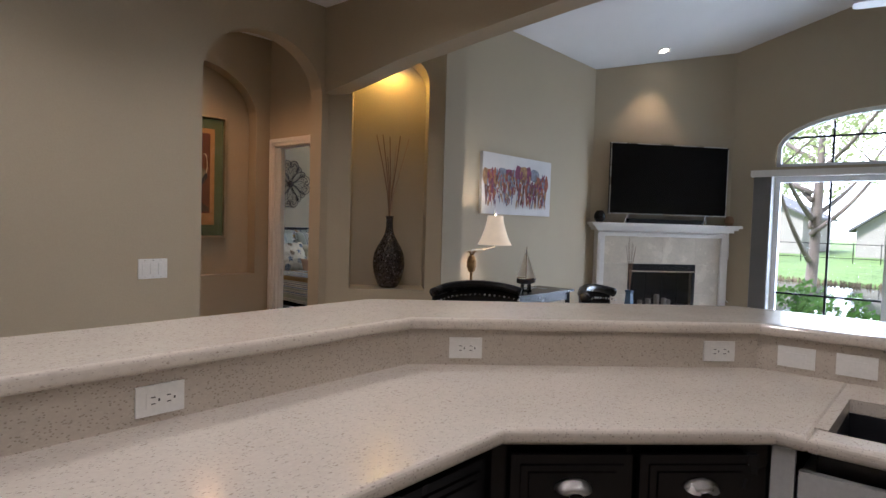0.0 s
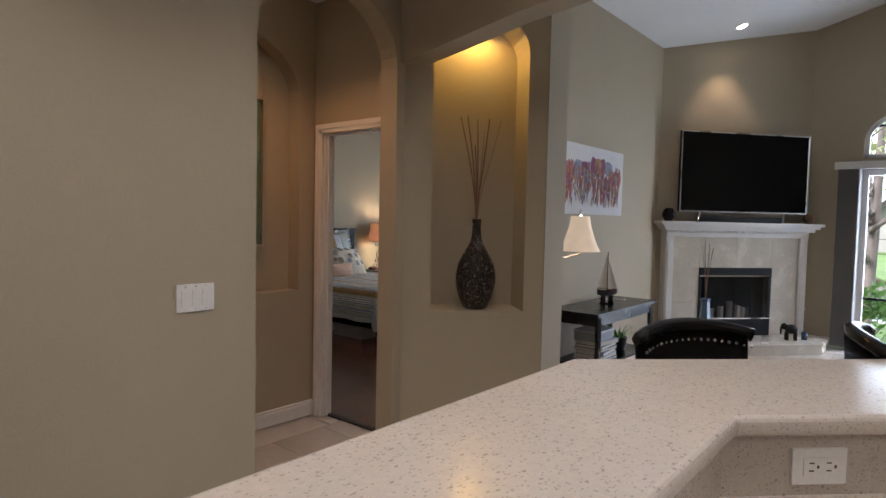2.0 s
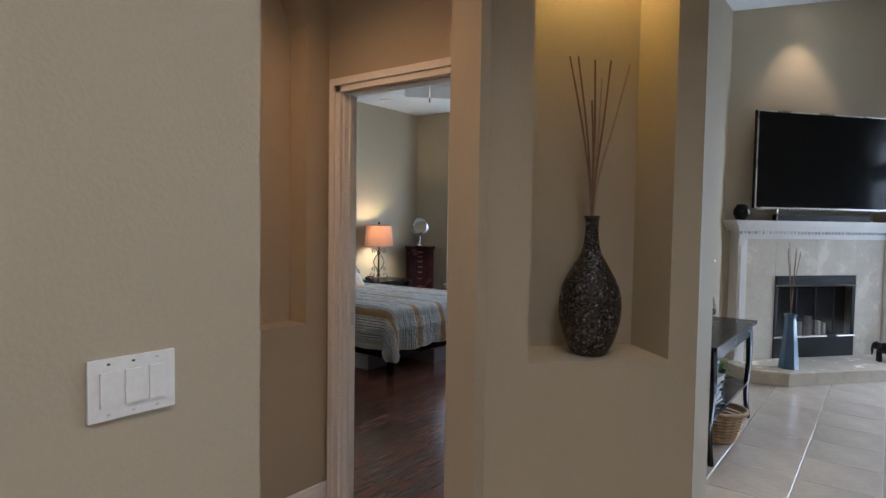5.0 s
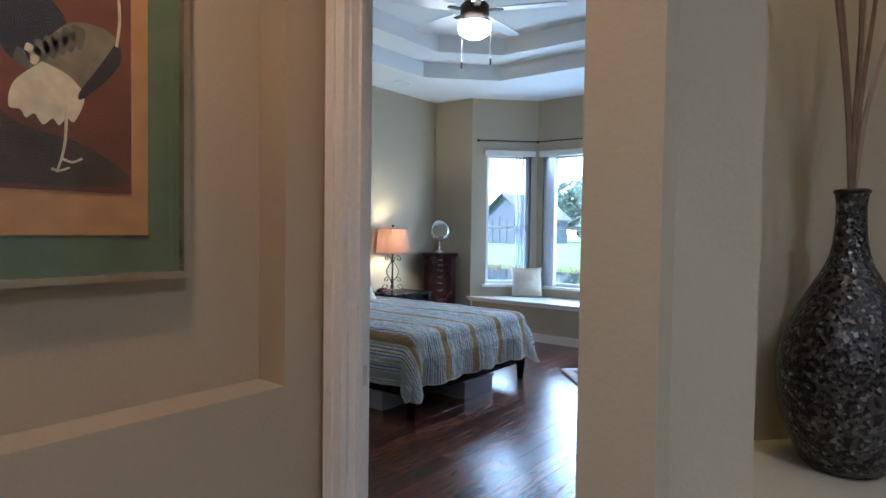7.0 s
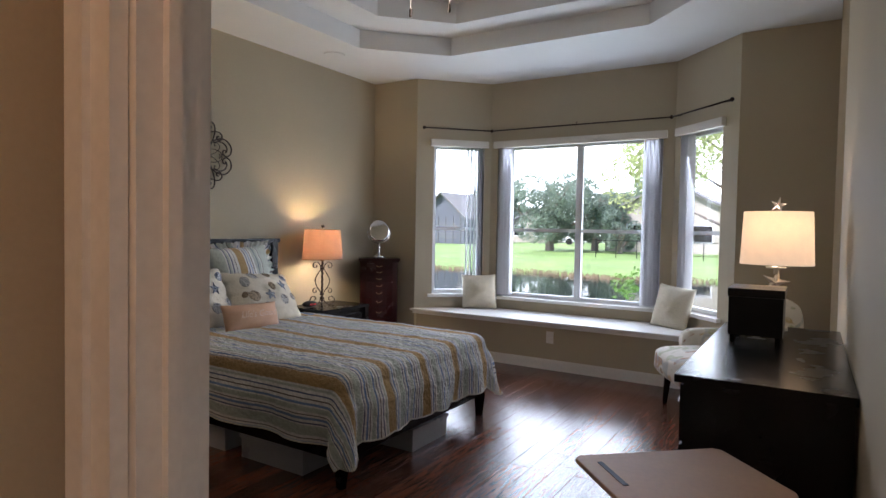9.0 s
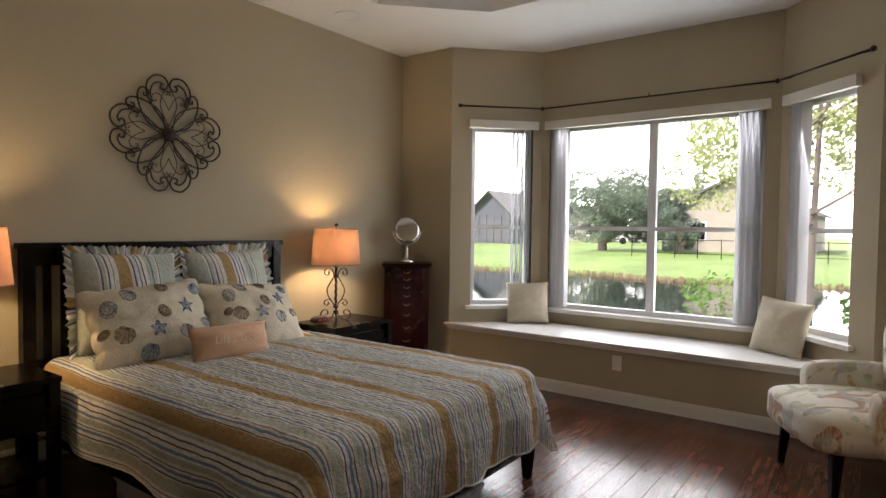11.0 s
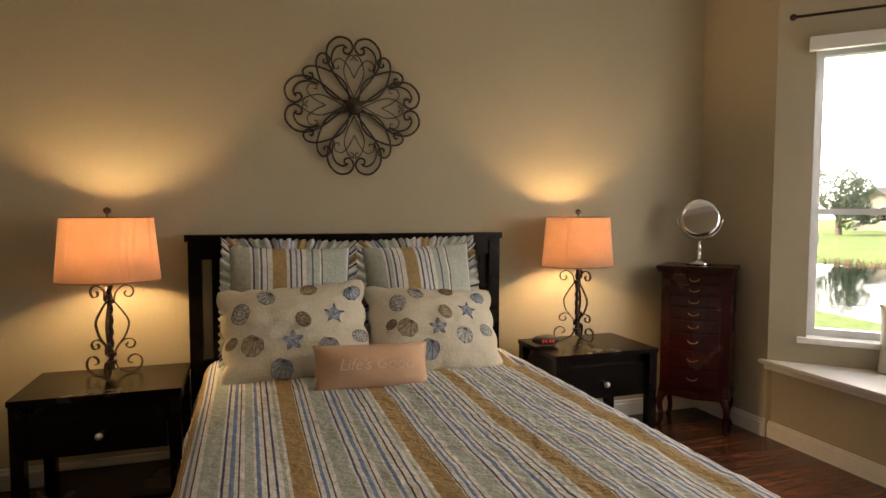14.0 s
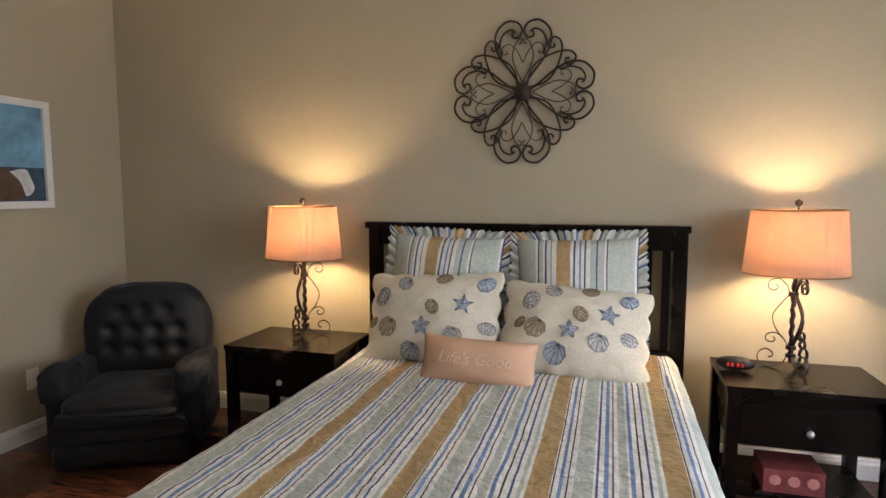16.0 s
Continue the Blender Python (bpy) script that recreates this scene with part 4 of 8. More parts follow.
flat_shape(pic, "crane_body", [(0.16, 0.05), (0.13, 0.065), (0.07, 0.06), (0.02, 0.01), (-0.03, -0.04), (0.01, -0.06), (0.06, -0.1), (0.1, -0.09), (0.15, -0.03)], -0.0206, CR_G)
flat_shape(pic, "crane_tail", [(0.015, -0.035), (-0.035, -0.085), (-0.045, -0.135), (-0.025, -0.14), (-0.015, -0.155), (0.0, -0.145), (0.015, -0.165), (0.033, -0.15), (0.045, -0.162), (0.06, -0.145), (0.075, -0.15), (0.095, -0.095), (0.065, -0.055)], -0.0209, CR_W)
flat_shape(pic, "crane_wing", [(0.165, 0.05), (0.172, 0.0), (0.14, -0.05), (0.09, -0.1), (0.085, -0.085), (0.12, -0.03), (0.15, 0.02)], -0.0212, CR_D)
for k in range(7):
    x0 = -0.065 + 0.017 * k
    flat_shape(pic, "feather", [(0.035 + x0, -0.015 + 0.012 * k), (0.06 + x0, -0.025 + 0.012 * k), (0.05 + x0, -0.055 + 0.010 * k), (0.03 + x0, -0.04 + 0.012 * k)], -0.0214, CR_W if k == 1 else CR_S)
for path in ([(0.162, 0.03), (0.169, 0.09), (0.164, 0.16), (0.148, 0.185), (0.130, 0.178)], [(0.01, 0.09), (0.026, 0.115), (0.012, 0.15), (-0.008, 0.175), (-0.02, 0.165)], [(0.06, -0.12), (0.056, -0.20), (0.04, -0.262)], [(0.05, -0.232), (0.07, -0.238), (0.09, -0.228)], [(0.03, -0.255), (0.045, -0.258), (0.065, -0.25)], [(-0.12, 0.20), (-0.08, 0.19), (-0.05, 0.195)]):
    bm = bmesh.new()
    tube(bm, smooth_path([(x, -0.0206, z) for x, z in path], 6), 0.0036, 5, 0.0022)
    part("crane_neck", bm, CR_W, pic)
PINK = mat("pink blossom paint", (0.45, 0.14, 0.12), 0.8)
for x, z in ((-0.15, 0.26), (-0.13, 0.20), (-0.035, 0.168), (-0.15, 0.13), (0.02, 0.30), (-0.09, 0.31)):
    flat_shape(pic, "blossom", [(x - 0.018, z), (x, z + 0.012), (x + 0.018, z), (x, z - 0.012)], -0.0206, PINK)
pane = part("glazing", B((-w + 0.017, -0.030, -h + 0.017, w - 0.017, -0.028, h - 0.017)), GLASS, pic)
pane.visible_shadow = False

# vase in the lit niche
vase = thing("floor_vase", "bronze mosaic bottle vase standing in the niche", "vase", pose(-3.364, 3.251, 0.892) @ Matrix.Diagonal((0.94, 0.94, 0.985, 1)))
MOSAIC = mat("bronze mosaic glass", (0.16, 0.14, 0.13), 0.25, 0.6, var=0.4, scale=30, fine=90, bump=0.5, fine_var=0.4)
_nt, _b = nodes_of(MOSAIC)
_vo, _tc, _cr = _nt.nodes.new("ShaderNodeTexVoronoi"), _nt.nodes.new("ShaderNodeTexCoord"), ramp(_nt, [(0.0, (0.02, 0.018, 0.018)), (0.45, (0.07, 0.06, 0.055)), (0.84, (0.13, 0.105, 0.085)), (0.96, (0.22, 0.21, 0.20))])
_vo.inputs["Scale"].default_value = 130
_sp = _nt.nodes.new("ShaderNodeSeparateColor")
link(_nt, _tc.outputs["Object"], _vo.inputs["Vector"])
link(_nt, _vo.outputs["Color"], _sp.inputs[0])
link(_nt, _sp.outputs[0], _cr.inputs[0])
link(_nt, _cr.outputs[0], _b.inputs["Base Color"])
_bp = _nt.nodes.new("ShaderNodeBump")
_bp.inputs["Strength"].default_value, _bp.inputs["Distance"].default_value = 0.6, 0.004
link(_nt, _vo.outputs["Distance"], _bp.inputs["Height"])
link(_nt, _bp.outputs[0], _b.inputs["Normal"])
bm = bmesh.new()
prof = smooth_path([(0.062, 0.0, 0), (0.085, 0.02, 0), (0.118, 0.10, 0), (0.132, 0.19, 0), (0.118, 0.28, 0), (0.075, 0.36, 0), (0.042, 0.42, 0), (0.031, 0.47, 0), (0.028, 0.53, 0), (0.032, 0.562, 0)], 4)
lathe(bm, [(0.0, 0.0)] + [(p.x, p.y) for p in prof] + [(0.024, 0.562), (0.020, 0.50), (0.0, 0.49)], None, 40)
part("body", bm, MOSAIC, vase, smooth=True)
bm = bmesh.new()
tube(bm, [(0.0295 * math.cos(2 * math.pi * k / 28), 0.0295 * math.sin(2 * math.pi * k / 28), 0.561) for k in range(29)], 0.005, 8)
part("rim", bm, IRON, vase, "rolled dark rim", smooth=True)
bm = bmesh.new()
lathe(bm, [(0.055, 0.001), (0.066, 0.001), (0.072, 0.012), (0.055, 0.012)], None, 32)
part("foot_ring", bm, IRON, vase, "dark foot ring", smooth=True)
sticks = thing("twig_bunch", "dry brown twigs standing in the bottle vase", "twigs", pose(-3.364, 3.251, 1.38))
TWIG_PALE = mat("pale dry twig", (0.36, 0.26, 0.17), 0.8, var=0.2, bump=0.1)
for i, (du, dn, hh) in enumerate(((-0.085, 0.01, 0.69), (-0.05, -0.02, 0.70), (-0.01, 0.02, 0.68), (0.05, -0.01, 0.69), (0.10, 0.02, 0.67), (-0.02, 0.03, 0.52), (0.03, -0.03, 0.62))):
    d = CU * du * 1.35 + CN * dn
    bm = bmesh.new()
    tube(bm, smooth_path([(0, 0, 0), d * 0.16 + Vector((0, 0, 0.22)), d * 0.55 + Vector((0.004, 0, hh * 0.65)), d + Vector((0, 0, hh))], 6), 0.0052, 6, 0.0036)
    part("twig", bm, TWIG_PALE if i in (4, 6) else TWIG, sticks)
nl = thing("niche_light", "small recessed spot in the niche top, lit", "ceiling light", pose(-3.37, 3.27, 2.682))
bm = bmesh.new()
lathe(bm, [(0.0, -0.002), (0.03, -0.002), (0.035, 0.002), (0.0, 0.004)], None, 16)
part("bulb", bm, BULB, nl)

# ---- living room ----
fp = thing("fireplace", "white mantel fireplace with cream marble surround and black firebox", "fireplace", FM)
part("mantel_shelf", B((-0.01, -0.24, 1.44, 2.11, 0, 1.475), (0.03, -0.215, 1.41, 2.07, 0, 1.44), (0.07, -0.18, 1.375, 2.03, 0, 1.41)), WHITE, fp, bevel=0.004)
part("frieze", B((0.12, -0.13, 1.30, 1.99, 0, 1.375)), WHITE, fp)
for i in range(46):
    part("dentil", B((0.13 + i * 0.0402, -0.152, 1.345, 0.13 + i * 0.0402 + 0.022, -0.13, 1.372)), WHITE, fp)
for x0, x1 in ((0.12, 0.22), (1.89, 1.99)):
    part("pilaster", B((x0, -0.12, 0.125, x1, 0, 1.30), (x0 + 0.02, -0.128, 0.20, x1 - 0.02, -0.12, 1.24)), WHITE, fp)
COLS, ROWS_Z = (0.22, 0.575, 1.055, 1.535, 1.89), (0.125, 0.53, 0.94, 1.30)
for i in range(4):
    for j in range(3):
        if not (1 <= i <= 2 and j <= 1):
            part("marble_tile", B((COLS[i], -0.09, ROWS_Z[j], COLS[i + 1] - 0.002, 0, ROWS_Z[j + 1] - 0.002)), MARBLE, fp)
FX0, FX1 = 0.577, 1.533
part("firebox", B((FX0, -0.10, 0.125, FX1, -0.085, 0.33), (FX0, -0.10, 0.845, FX1, -0.085, 0.938), (FX0, -0.10, 0.33, FX0 + 0.03, -0.085, 0.845), (FX1 - 0.03, -0.10, 0.33, FX1, -0.085, 0.845), (FX0 + 0.03, -0.01, 0.33, FX1 - 0.03, 0.0, 0.845)), SOOT, fp)
for i in range(6):
    part("louvre", B((FX0 + 0.015, -0.106, 0.858 + i * 0.012, FX1 - 0.015, -0.1, 0.864 + i * 0.012)), SOOT, fp)
for z0, z1 in ((0.832, 0.850), (0.325, 0.340)):
    part("trim_bar", B((FX0, -0.108, z0, FX1, -0.1, z1)), CHROME, fp, "chrome trim bar")
DW = (FX1 - FX0 - 0.06) / 4
for i in range(4):
    x0 = FX0 + 0.03 + i * DW
    gp = part("glass_door", B((x0, -0.098, 0.342, x0 + DW - 0.004, -0.094, 0.831)), SMOKED, fp)
    gp.visible_shadow = False
    part("door_rail", B((x0 + DW - 0.008, -0.1, 0.342, x0 + DW, -0.092, 0.831)), SOOT, fp)
hearth = thing("hearth", "raised cream tiled hearth with clipped corners", "hearth", FM)
HP = [(0.02, 0.0), (0.02, -0.42), (0.28, -0.62), (1.80, -0.62), (2.06, -0.40), (2.06, 0.0)]
part("base", prism(bmesh.new(), HP, 0.002, 0.10), MARBLE, hearth)
HPT = [(0.01, 0.0), (0.01, -0.43), (0.275, -0.635), (1.805, -0.635), (2.07, -0.41), (2.07, 0.0)]
part("top", prism(bmesh.new(), HPT, 0.10, 0.125), MARBLE, hearth, bevel=0.004)
for i in range(4):
    part("joint", B((0.28 + 0.30 * i + 0.298, -0.622, 0.003, 0.28 + 0.30 * i + 0.302, -0.615, 0.10)), GROUT, hearth)
for i, (u, hh, r) in enumerate(((0.78, 0.12, 0.032), (0.90, 0.14, 0.034), (1.02, 0.20, 0.036), (1.12, 0.15, 0.038), (1.19, 0.13, 0.032))):
    cd = thing("pillar_candle", "ivory pillar candle standing in the firebox", "candle", FM @ pose(u, -0.05, 0.331), "candles in the firebox")
    bm = bmesh.new()
    lathe(bm, [(0.0, 0), (r, 0), (r, hh - 0.004), (r - 0.006, hh), (r * 0.6, hh - 0.008), (0.0, hh - 0.01)], None, 16)
    part("wax", bm, CANDLE, cd, smooth=False)
    bm = bmesh.new()
    tube(bm, [(0, 0, hh - 0.012), (0.001, 0, hh + 0.004)], 0.0015, 5)
    part("wick", bm, SOOT, cd)
tv = thing("television", "large flat television with thin silver bezel, off", "television", FM @ pose(-0.04, -0.09, 0.005))
part("panel", B((0.27, -0.09, 1.585, 1.93, -0.05, 2.505)), SOOT, tv, bevel=0.004)
part("screen", B((0.283, -0.0925, 1.60, 1.917, -0.09, 2.493)), SCREEN, tv, "glossy black screen")
part("bezel", B((0.268, -0.094, 1.583, 1.932, -0.089, 1.597), (0.268, -0.094, 2.495, 1.932, -0.089, 2.507), (0.268, -0.094, 1.597, 0.28, -0.089, 2.495), (1.92, -0.094, 1.597, 1.932, -0.089, 2.495)), STEEL, tv, "silver bezel")
for u in (0.55, 1.65):
    bm = bmesh.new()
    tube(bm, [(u - 0.09, -0.16, 1.478), (u, -0.07, 1.59), (u + 0.05, -0.01, 1.478)], 0.007, 6)
    part("foot", bm, STEEL, tv)
sb = thing("soundbar", "low black soundbar on the mantel under the television", "speaker", FM @ pose(-0.04, 0.03, 0.005))
part("body", B((0.55, -0.20, 1.47, 1.62, -0.12, 1.53)), SOOT, sb, bevel=0.01)
for u, r, nm, lb in ((0.13, 0.075, "round_vase", "dark round glass vase on the mantel"), (1.98, 0.065, "woven_ball", "brown round woven ornament on the mantel")):
    ob = thing(nm, lb, "ornament", FM @ pose(u, -0.13, 1.475))
    bm = bmesh.new()
    lathe(bm, [(0.0, 0), (r * 0.6, 0), (r, r * 0.8), (r * 0.95, r * 1.3), (r * 0.6, r * 1.9), (r * 0.5, r * 2.0), (0.0, r * 1.95)], None, 24)
    part("body", bm, SCREEN if nm == "round_vase" else TWIG, ob, smooth=True)
bv = thing("tall_vase", "tall tapered blue glass vase on the hearth", "vase", FM @ pose(0.42, -0.46, 0.125))
bm = bmesh.new()
lathe(bm, [(0.0, 0), (0.085, 0), (0.08, 0.06), (0.05, 0.40), (0.045, 0.46), (0.06, 0.50), (0.05, 0.50), (0.038, 0.45), (0.0, 0.44)], pose(0, 0, 0, 0, 0, 20), 6)
part("body", bm, BLUE_GLASS, bv, bevel=0.003)
tw = thing("twig_bunch", "dry brown twigs in the blue vase", "twigs", FM @ pose(0.42, -0.46, 0.567))
for i in range(8):
    a = random.uniform(0, 6.28)
    d = Vector((math.cos(a), math.sin(a) * 0.5, 0)) * random.uniform(0.04, 0.10)
    bm = bmesh.new()
    tube(bm, smooth_path([(0, 0, 0), d * 0.3 + Vector((0, 0, 0.3)), d + Vector((0, 0, random.uniform(0.55, 0.72)))], 5), 0.003, 5, 0.002)
    part("twig", bm, TWIG, tw)
# small figurine and cup on the hearth
bm = bmesh.new()
for c, r in (((0, 0, 0.13), (0.07, 0.045, 0.055)), ((0.075, 0, 0.155), (0.035, 0.032, 0.038)), ((0.105, 0, 0.11), (0.012, 0.012, 0.05)), ((0.06, 0.035, 0.16), (0.02, 0.006, 0.03)), ((0.06, -0.035, 0.16), (0.02, 0.006, 0.03))):
    bmesh.ops.create_uvsphere(bm, u_segments=14, v_segments=10, radius=1, matrix=Matrix.Translation(c) @ Matrix.Diagonal((*r, 1)))
for x, y in ((-0.045, -0.025), (-0.045, 0.025), (0.045, -0.025), (0.045, 0.025)):
    lathe(bm, [(0.0, 0), (0.018, 0), (0.016, 0.11), (0.0, 0.11)], pose(x, y, 0), 10)
fig = part("elephant_statue", bm, SOOT, None, smooth=True)
fig.matrix_basis = FM @ pose(1.58, -0.40, 0.126, 0, 0, 150)
tagged(fig, "small dark elephant statue on the hearth", "statue")
cup = thing("glass_cup", "small clear glass cup on the hearth", "cup", FM @ pose(1.76, -0.40, 0.126))
bm = bmesh.new()
lathe(bm, [(0.0, 0), (0.03, 0), (0.035, 0.09), (0.031, 0.09), (0.027, 0.008), (0.0, 0.008)], None, 16)
part("body", bm, BLUE_GLASS, cup, smooth=True)
# cables
for nm, col, pts in (("black_cable", SOOT, [(0.0, -0.02, 1.46), (-0.005, -0.03, 1.2), (0.0, -0.02, 0.7), (0.0, -0.02, 0.25)]), ("white_cable", PLASTIC, [(2.05, -0.02, 1.40), (2.06, -0.03, 1.1), (1.99, -0.035, 0.75), (2.03, -0.03, 0.50), (2.10, -0.02, 0.42)])):
    ob = thing(nm, nm.replace("_", " ") + " hanging down the wall beside the mantel", "cable", FM)
    bm = bmesh.new()
    tube(bm, smooth_path(pts, 8), 0.006, 6)
    part("cord", bm, col, ob, smooth=True)
wall_plate("wall_switch", FM @ Matrix.Translation((2.11, 0, 1.07)), 0.115, 0.118, "rocker", "white rocker switch beside the sliding door", "switch")
wall_plate("wall_outlet", FM @ Matrix.Translation((2.12, 0, 0.30)), 0.075, 0.118, "upright", "white outlet beside the sliding door", "outlet")

# elephant canvas
art = thing("canvas_painting", "white canvas with a row of colourful painted elephants", "painting", Matrix.Translation((-3.69, 5.47, 1.828)) @ pose(0, 0, 0, 0, 0, 90))
part("canvas", B((-0.66, -0.035, -0.313, 0.66, 0, 0.313)), mat("white canvas", (0.66, 0.65, 0.64), 0.9, var=0.05, fine=300, bump=0.2), art)
HUES = [mat("painted " + n, c, 0.8, var=0.5, scale=22, fine=60) for n, c in (("plum", (0.20, 0.05, 0.10)), ("ochre", (0.36, 0.20, 0.09)), ("brown", (0.14, 0.06, 0.045)), ("dusk blue", (0.22, 0.24, 0.30)), ("rust", (0.32, 0.10, 0.06)))]
for k, (cx, cz, s) in enumerate(((-0.52, 0.02, 1.0), (-0.20, 0.04, 1.0), (0.08, 0.07, 1.15), (0.28, -0.06, 0.75), (0.47, 0.00, 0.95))):
    y0 = -0.0355 - 0.0008 * k
    for sx in (-1, 1):
        flat_shape(art, "ear", [(cx + sx * 0.03 * s, cz + 0.11 * s), (cx + sx * 0.11 * s, cz + 0.13 * s), (cx + sx * 0.14 * s, cz + 0.04 * s), (cx + sx * 0.09 * s, cz - 0.05 * s), (cx + sx * 0.04 * s, cz)], y0, HUES[(k * 2 + 1) % 5])
        flat_shape(art, "leg", [(cx + sx * 0.02 * s, cz - 0.05), (cx + sx * 0.10 * s, cz - 0.04), (cx + sx * 0.085 * s, cz - 0.16 * s), (cx + sx * 0.07 * s, cz - 0.25 * s), (cx + sx * 0.045 * s, cz - 0.15 * s)], y0 - 0.0002, HUES[(k + 2) % 5])
    flat_shape(art, "head", [(cx - 0.05 * s, cz + 0.12 * s), (cx + 0.05 * s, cz + 0.12 * s), (cx + 0.055 * s, cz + 0.02 * s), (cx, cz - 0.05 * s), (cx - 0.055 * s, cz + 0.02 * s)], y0 - 0.0004, HUES[(k + 4) % 5])
    flat_shape(art, "trunk", [(cx - 0.025 * s, cz), (cx + 0.025 * s, cz), (cx + 0.02 * s, cz - 0.12 * s), (cx - 0.02 * s, cz - 0.24 * s), (cx - 0.045 * s, cz - 0.22 * s), (cx - 0.01 * s, cz - 0.12 * s)], y0 - 0.0006, HUES[k % 5])
rng = random.Random(21)
for hue in HUES * 2:
    for _ in range(26):
        cx, cz = rng.uniform(-0.60, 0.56), rng.gauss(-0.04, 0.09)
        w, h, lean = rng.uniform(0.005, 0.02), rng.uniform(0.03, 0.11), rng.uniform(-0.03, 0.03)
        cz = max(-0.20, min(0.12, cz))
        pts = [(cx - w, cz + h * 0.3), (cx - w * 0.2, cz + h * 0.5), (cx + w, cz + h * 0.35), (cx + w * 0.7 + lean, cz - h * 0.3), (cx + lean, cz - h * 0.6), (cx - w * 0.6 + lean, cz - h * 0.2)]
        yy = -0.0402 - 0.0009 * rng.random()
        bm = bmesh.new()
        bm.faces.new([bm.verts.new((a, yy, c)) for a, c in pts])
        part("brushstroke", bm, hue, art)
flat_shape(art, "wash", [(-0.40, 0.05), (-0.36, 0.17), (-0.28, 0.14), (-0.33, 0.02)], -0.0352, HUES[3])
flat_shape(art, "wash", [(0.18, 0.10), (0.26, 0.20), (0.40, 0.17), (0.36, 0.06)], -0.0352, HUES[3])

# console table with its things
con = thing("console_table", "black wooden console table with a lower shelf", "console table")
part("top", B((-3.62, 4.62, 0.695, -3.17, 5.90, 0.72)), BLACKWOOD, con, bevel=0.004)
part("apron", B((-3.59, 4.68, 0.61, -3.21, 4.70, 0.695), (-3.59, 5.82, 0.61, -3.21, 5.84, 0.695), (-3.22, 4.70, 0.61, -3.20, 5.82, 0.695), (-3.60, 4.70, 0.61, -3.58, 5.82, 0.695)), BLACKWOOD, con)
part("shelf", B((-3.60, 4.70, 0.26, -3.20, 5.82, 0.28)), BLACKWOOD, con)
for x in (-3.59, -3.21):
    for y in (4.70, 5.82):
        bm = bmesh.new()
        s = 1 if x > -3.4 else -1
        tube(bm, smooth_path([(x, y, 0.69), (x + s * 0.008, y, 0.45), (x - s * 0.006, y, 0.2), (x + s * 0.012, y, 0.0)], 5), 0.026, 4, 0.017)
        part("leg", bm, BLACKWOOD, con)
boat = thing("model_sailboat", "model sailboat with cream sails on a stand", "model boat", pose(-3.40, 5.28, 0.72, 0, 0, 62) @ Matrix.Diagonal((0.8, 0.8, 0.92, 1)))
bm = bmesh.new()
grid_sheet(bm, 12, 6, lambda u, v: Vector(((u - 0.5) * 0.30 * (0.8 + 0.2 * (1 - v)), (v - 0.5) * 2 * 0.045 * math.sin(math.pi * min(u * 0.9 + 0.1, 1)) ** 0.6, 0.075 + 0.055 * (2 * abs(v - 0.5)) ** 1.5 + 0.02 * (2 * u - 1) ** 2)))
bmesh.ops.solidify(bm, geom=bm.faces[:], thickness=0.004)
part("hull", bm, mat("grey painted hull", (0.10, 0.085, 0.08), 0.5, var=0.2), boat)
part("deck", B((-0.10, -0.035, 0.115, 0.11, 0.035, 0.12), (0.02, -0.02, 0.12, 0.08, 0.02, 0.14)), TWIG, boat)
part("stand", B((-0.06, -0.03, 0, -0.04, 0.03, 0.08), (0.04, -0.03, 0, 0.06, 0.03, 0.08), (-0.07, -0.035, 0, 0.07, 0.035, 0.015)), BLACKWOOD, boat)
bm = bmesh.new()
tube(bm, [(0, 0, 0.11), (0, 0, 0.50)], 0.005, 6)
tube(bm, [(0, 0, 0.15), (-0.13, 0, 0.155)], 0.004, 6)
part("mast", bm, TWIG, boat)
SAIL = mat("cream sailcloth", (0.78, 0.74, 0.66), 0.9, var=0.06, fine=120, bump=0.2)
for tri in (((-0.008, 0, 0.165), (-0.13, 0.012, 0.165), (-0.006, 0, 0.48)), ((0.01, 0, 0.14), (0.13, -0.012, 0.145), (0.006, 0, 0.44))):
    bm = bmesh.new()
    a, b, c = map(Vector, tri)
    grid_sheet(bm, 5, 6, lambda u, v: a.lerp(b, u * (1 - v)).lerp(c, 0) + (c - a) * v + Vector((0, 0.012 * math.sin(math.pi * u) * (1 - v), 0)))
    bmesh.ops.remove_doubles(bm, verts=bm.verts, dist=1e-5)
    bmesh.ops.solidify(bm, geom=bm.faces[:], thickness=0.0015)
    part("sail", bm, SAIL, boat)
BOOKS = [mat("book cover " + n, c, 0.5, var=0.1) for n, c in (("dark", (0.03, 0.03, 0.04)), ("pale", (0.45, 0.45, 0.48)), ("blue", (0.06, 0.10, 0.22)), ("grey", (0.18, 0.19, 0.21)))]
PAGES = mat("book pages", (0.62, 0.58, 0.50), 0.9, bump=0.1)
z = 0.28
for i in range(6):
    bk = thing("book", "closed book in a pile on the console shelf", "book", pose(-3.37, 5.02 + 0.01 * (i % 3), z, 0, 0, 3 * ((i * 7) % 5 - 2)), "books on the shelf")
    t = 0.022 + 0.006 * (i % 3)
    part("cover", B((-0.12, -0.16, 0, 0.12, 0.16, 0.003), (-0.12, -0.16, t - 0.003, 0.12, 0.16, t), (-0.12, -0.16, 0.003, -0.116, 0.16, t - 0.003)), BOOKS[i % 4], bk)
    part("page_block", B((-0.116, -0.155, 0.003, 0.115, 0.155, t - 0.003)), PAGES, bk)
    z += t
tray = thing("storage_box", "grey storage box on the pile of books", "box", pose(-3.38, 5.0, z))
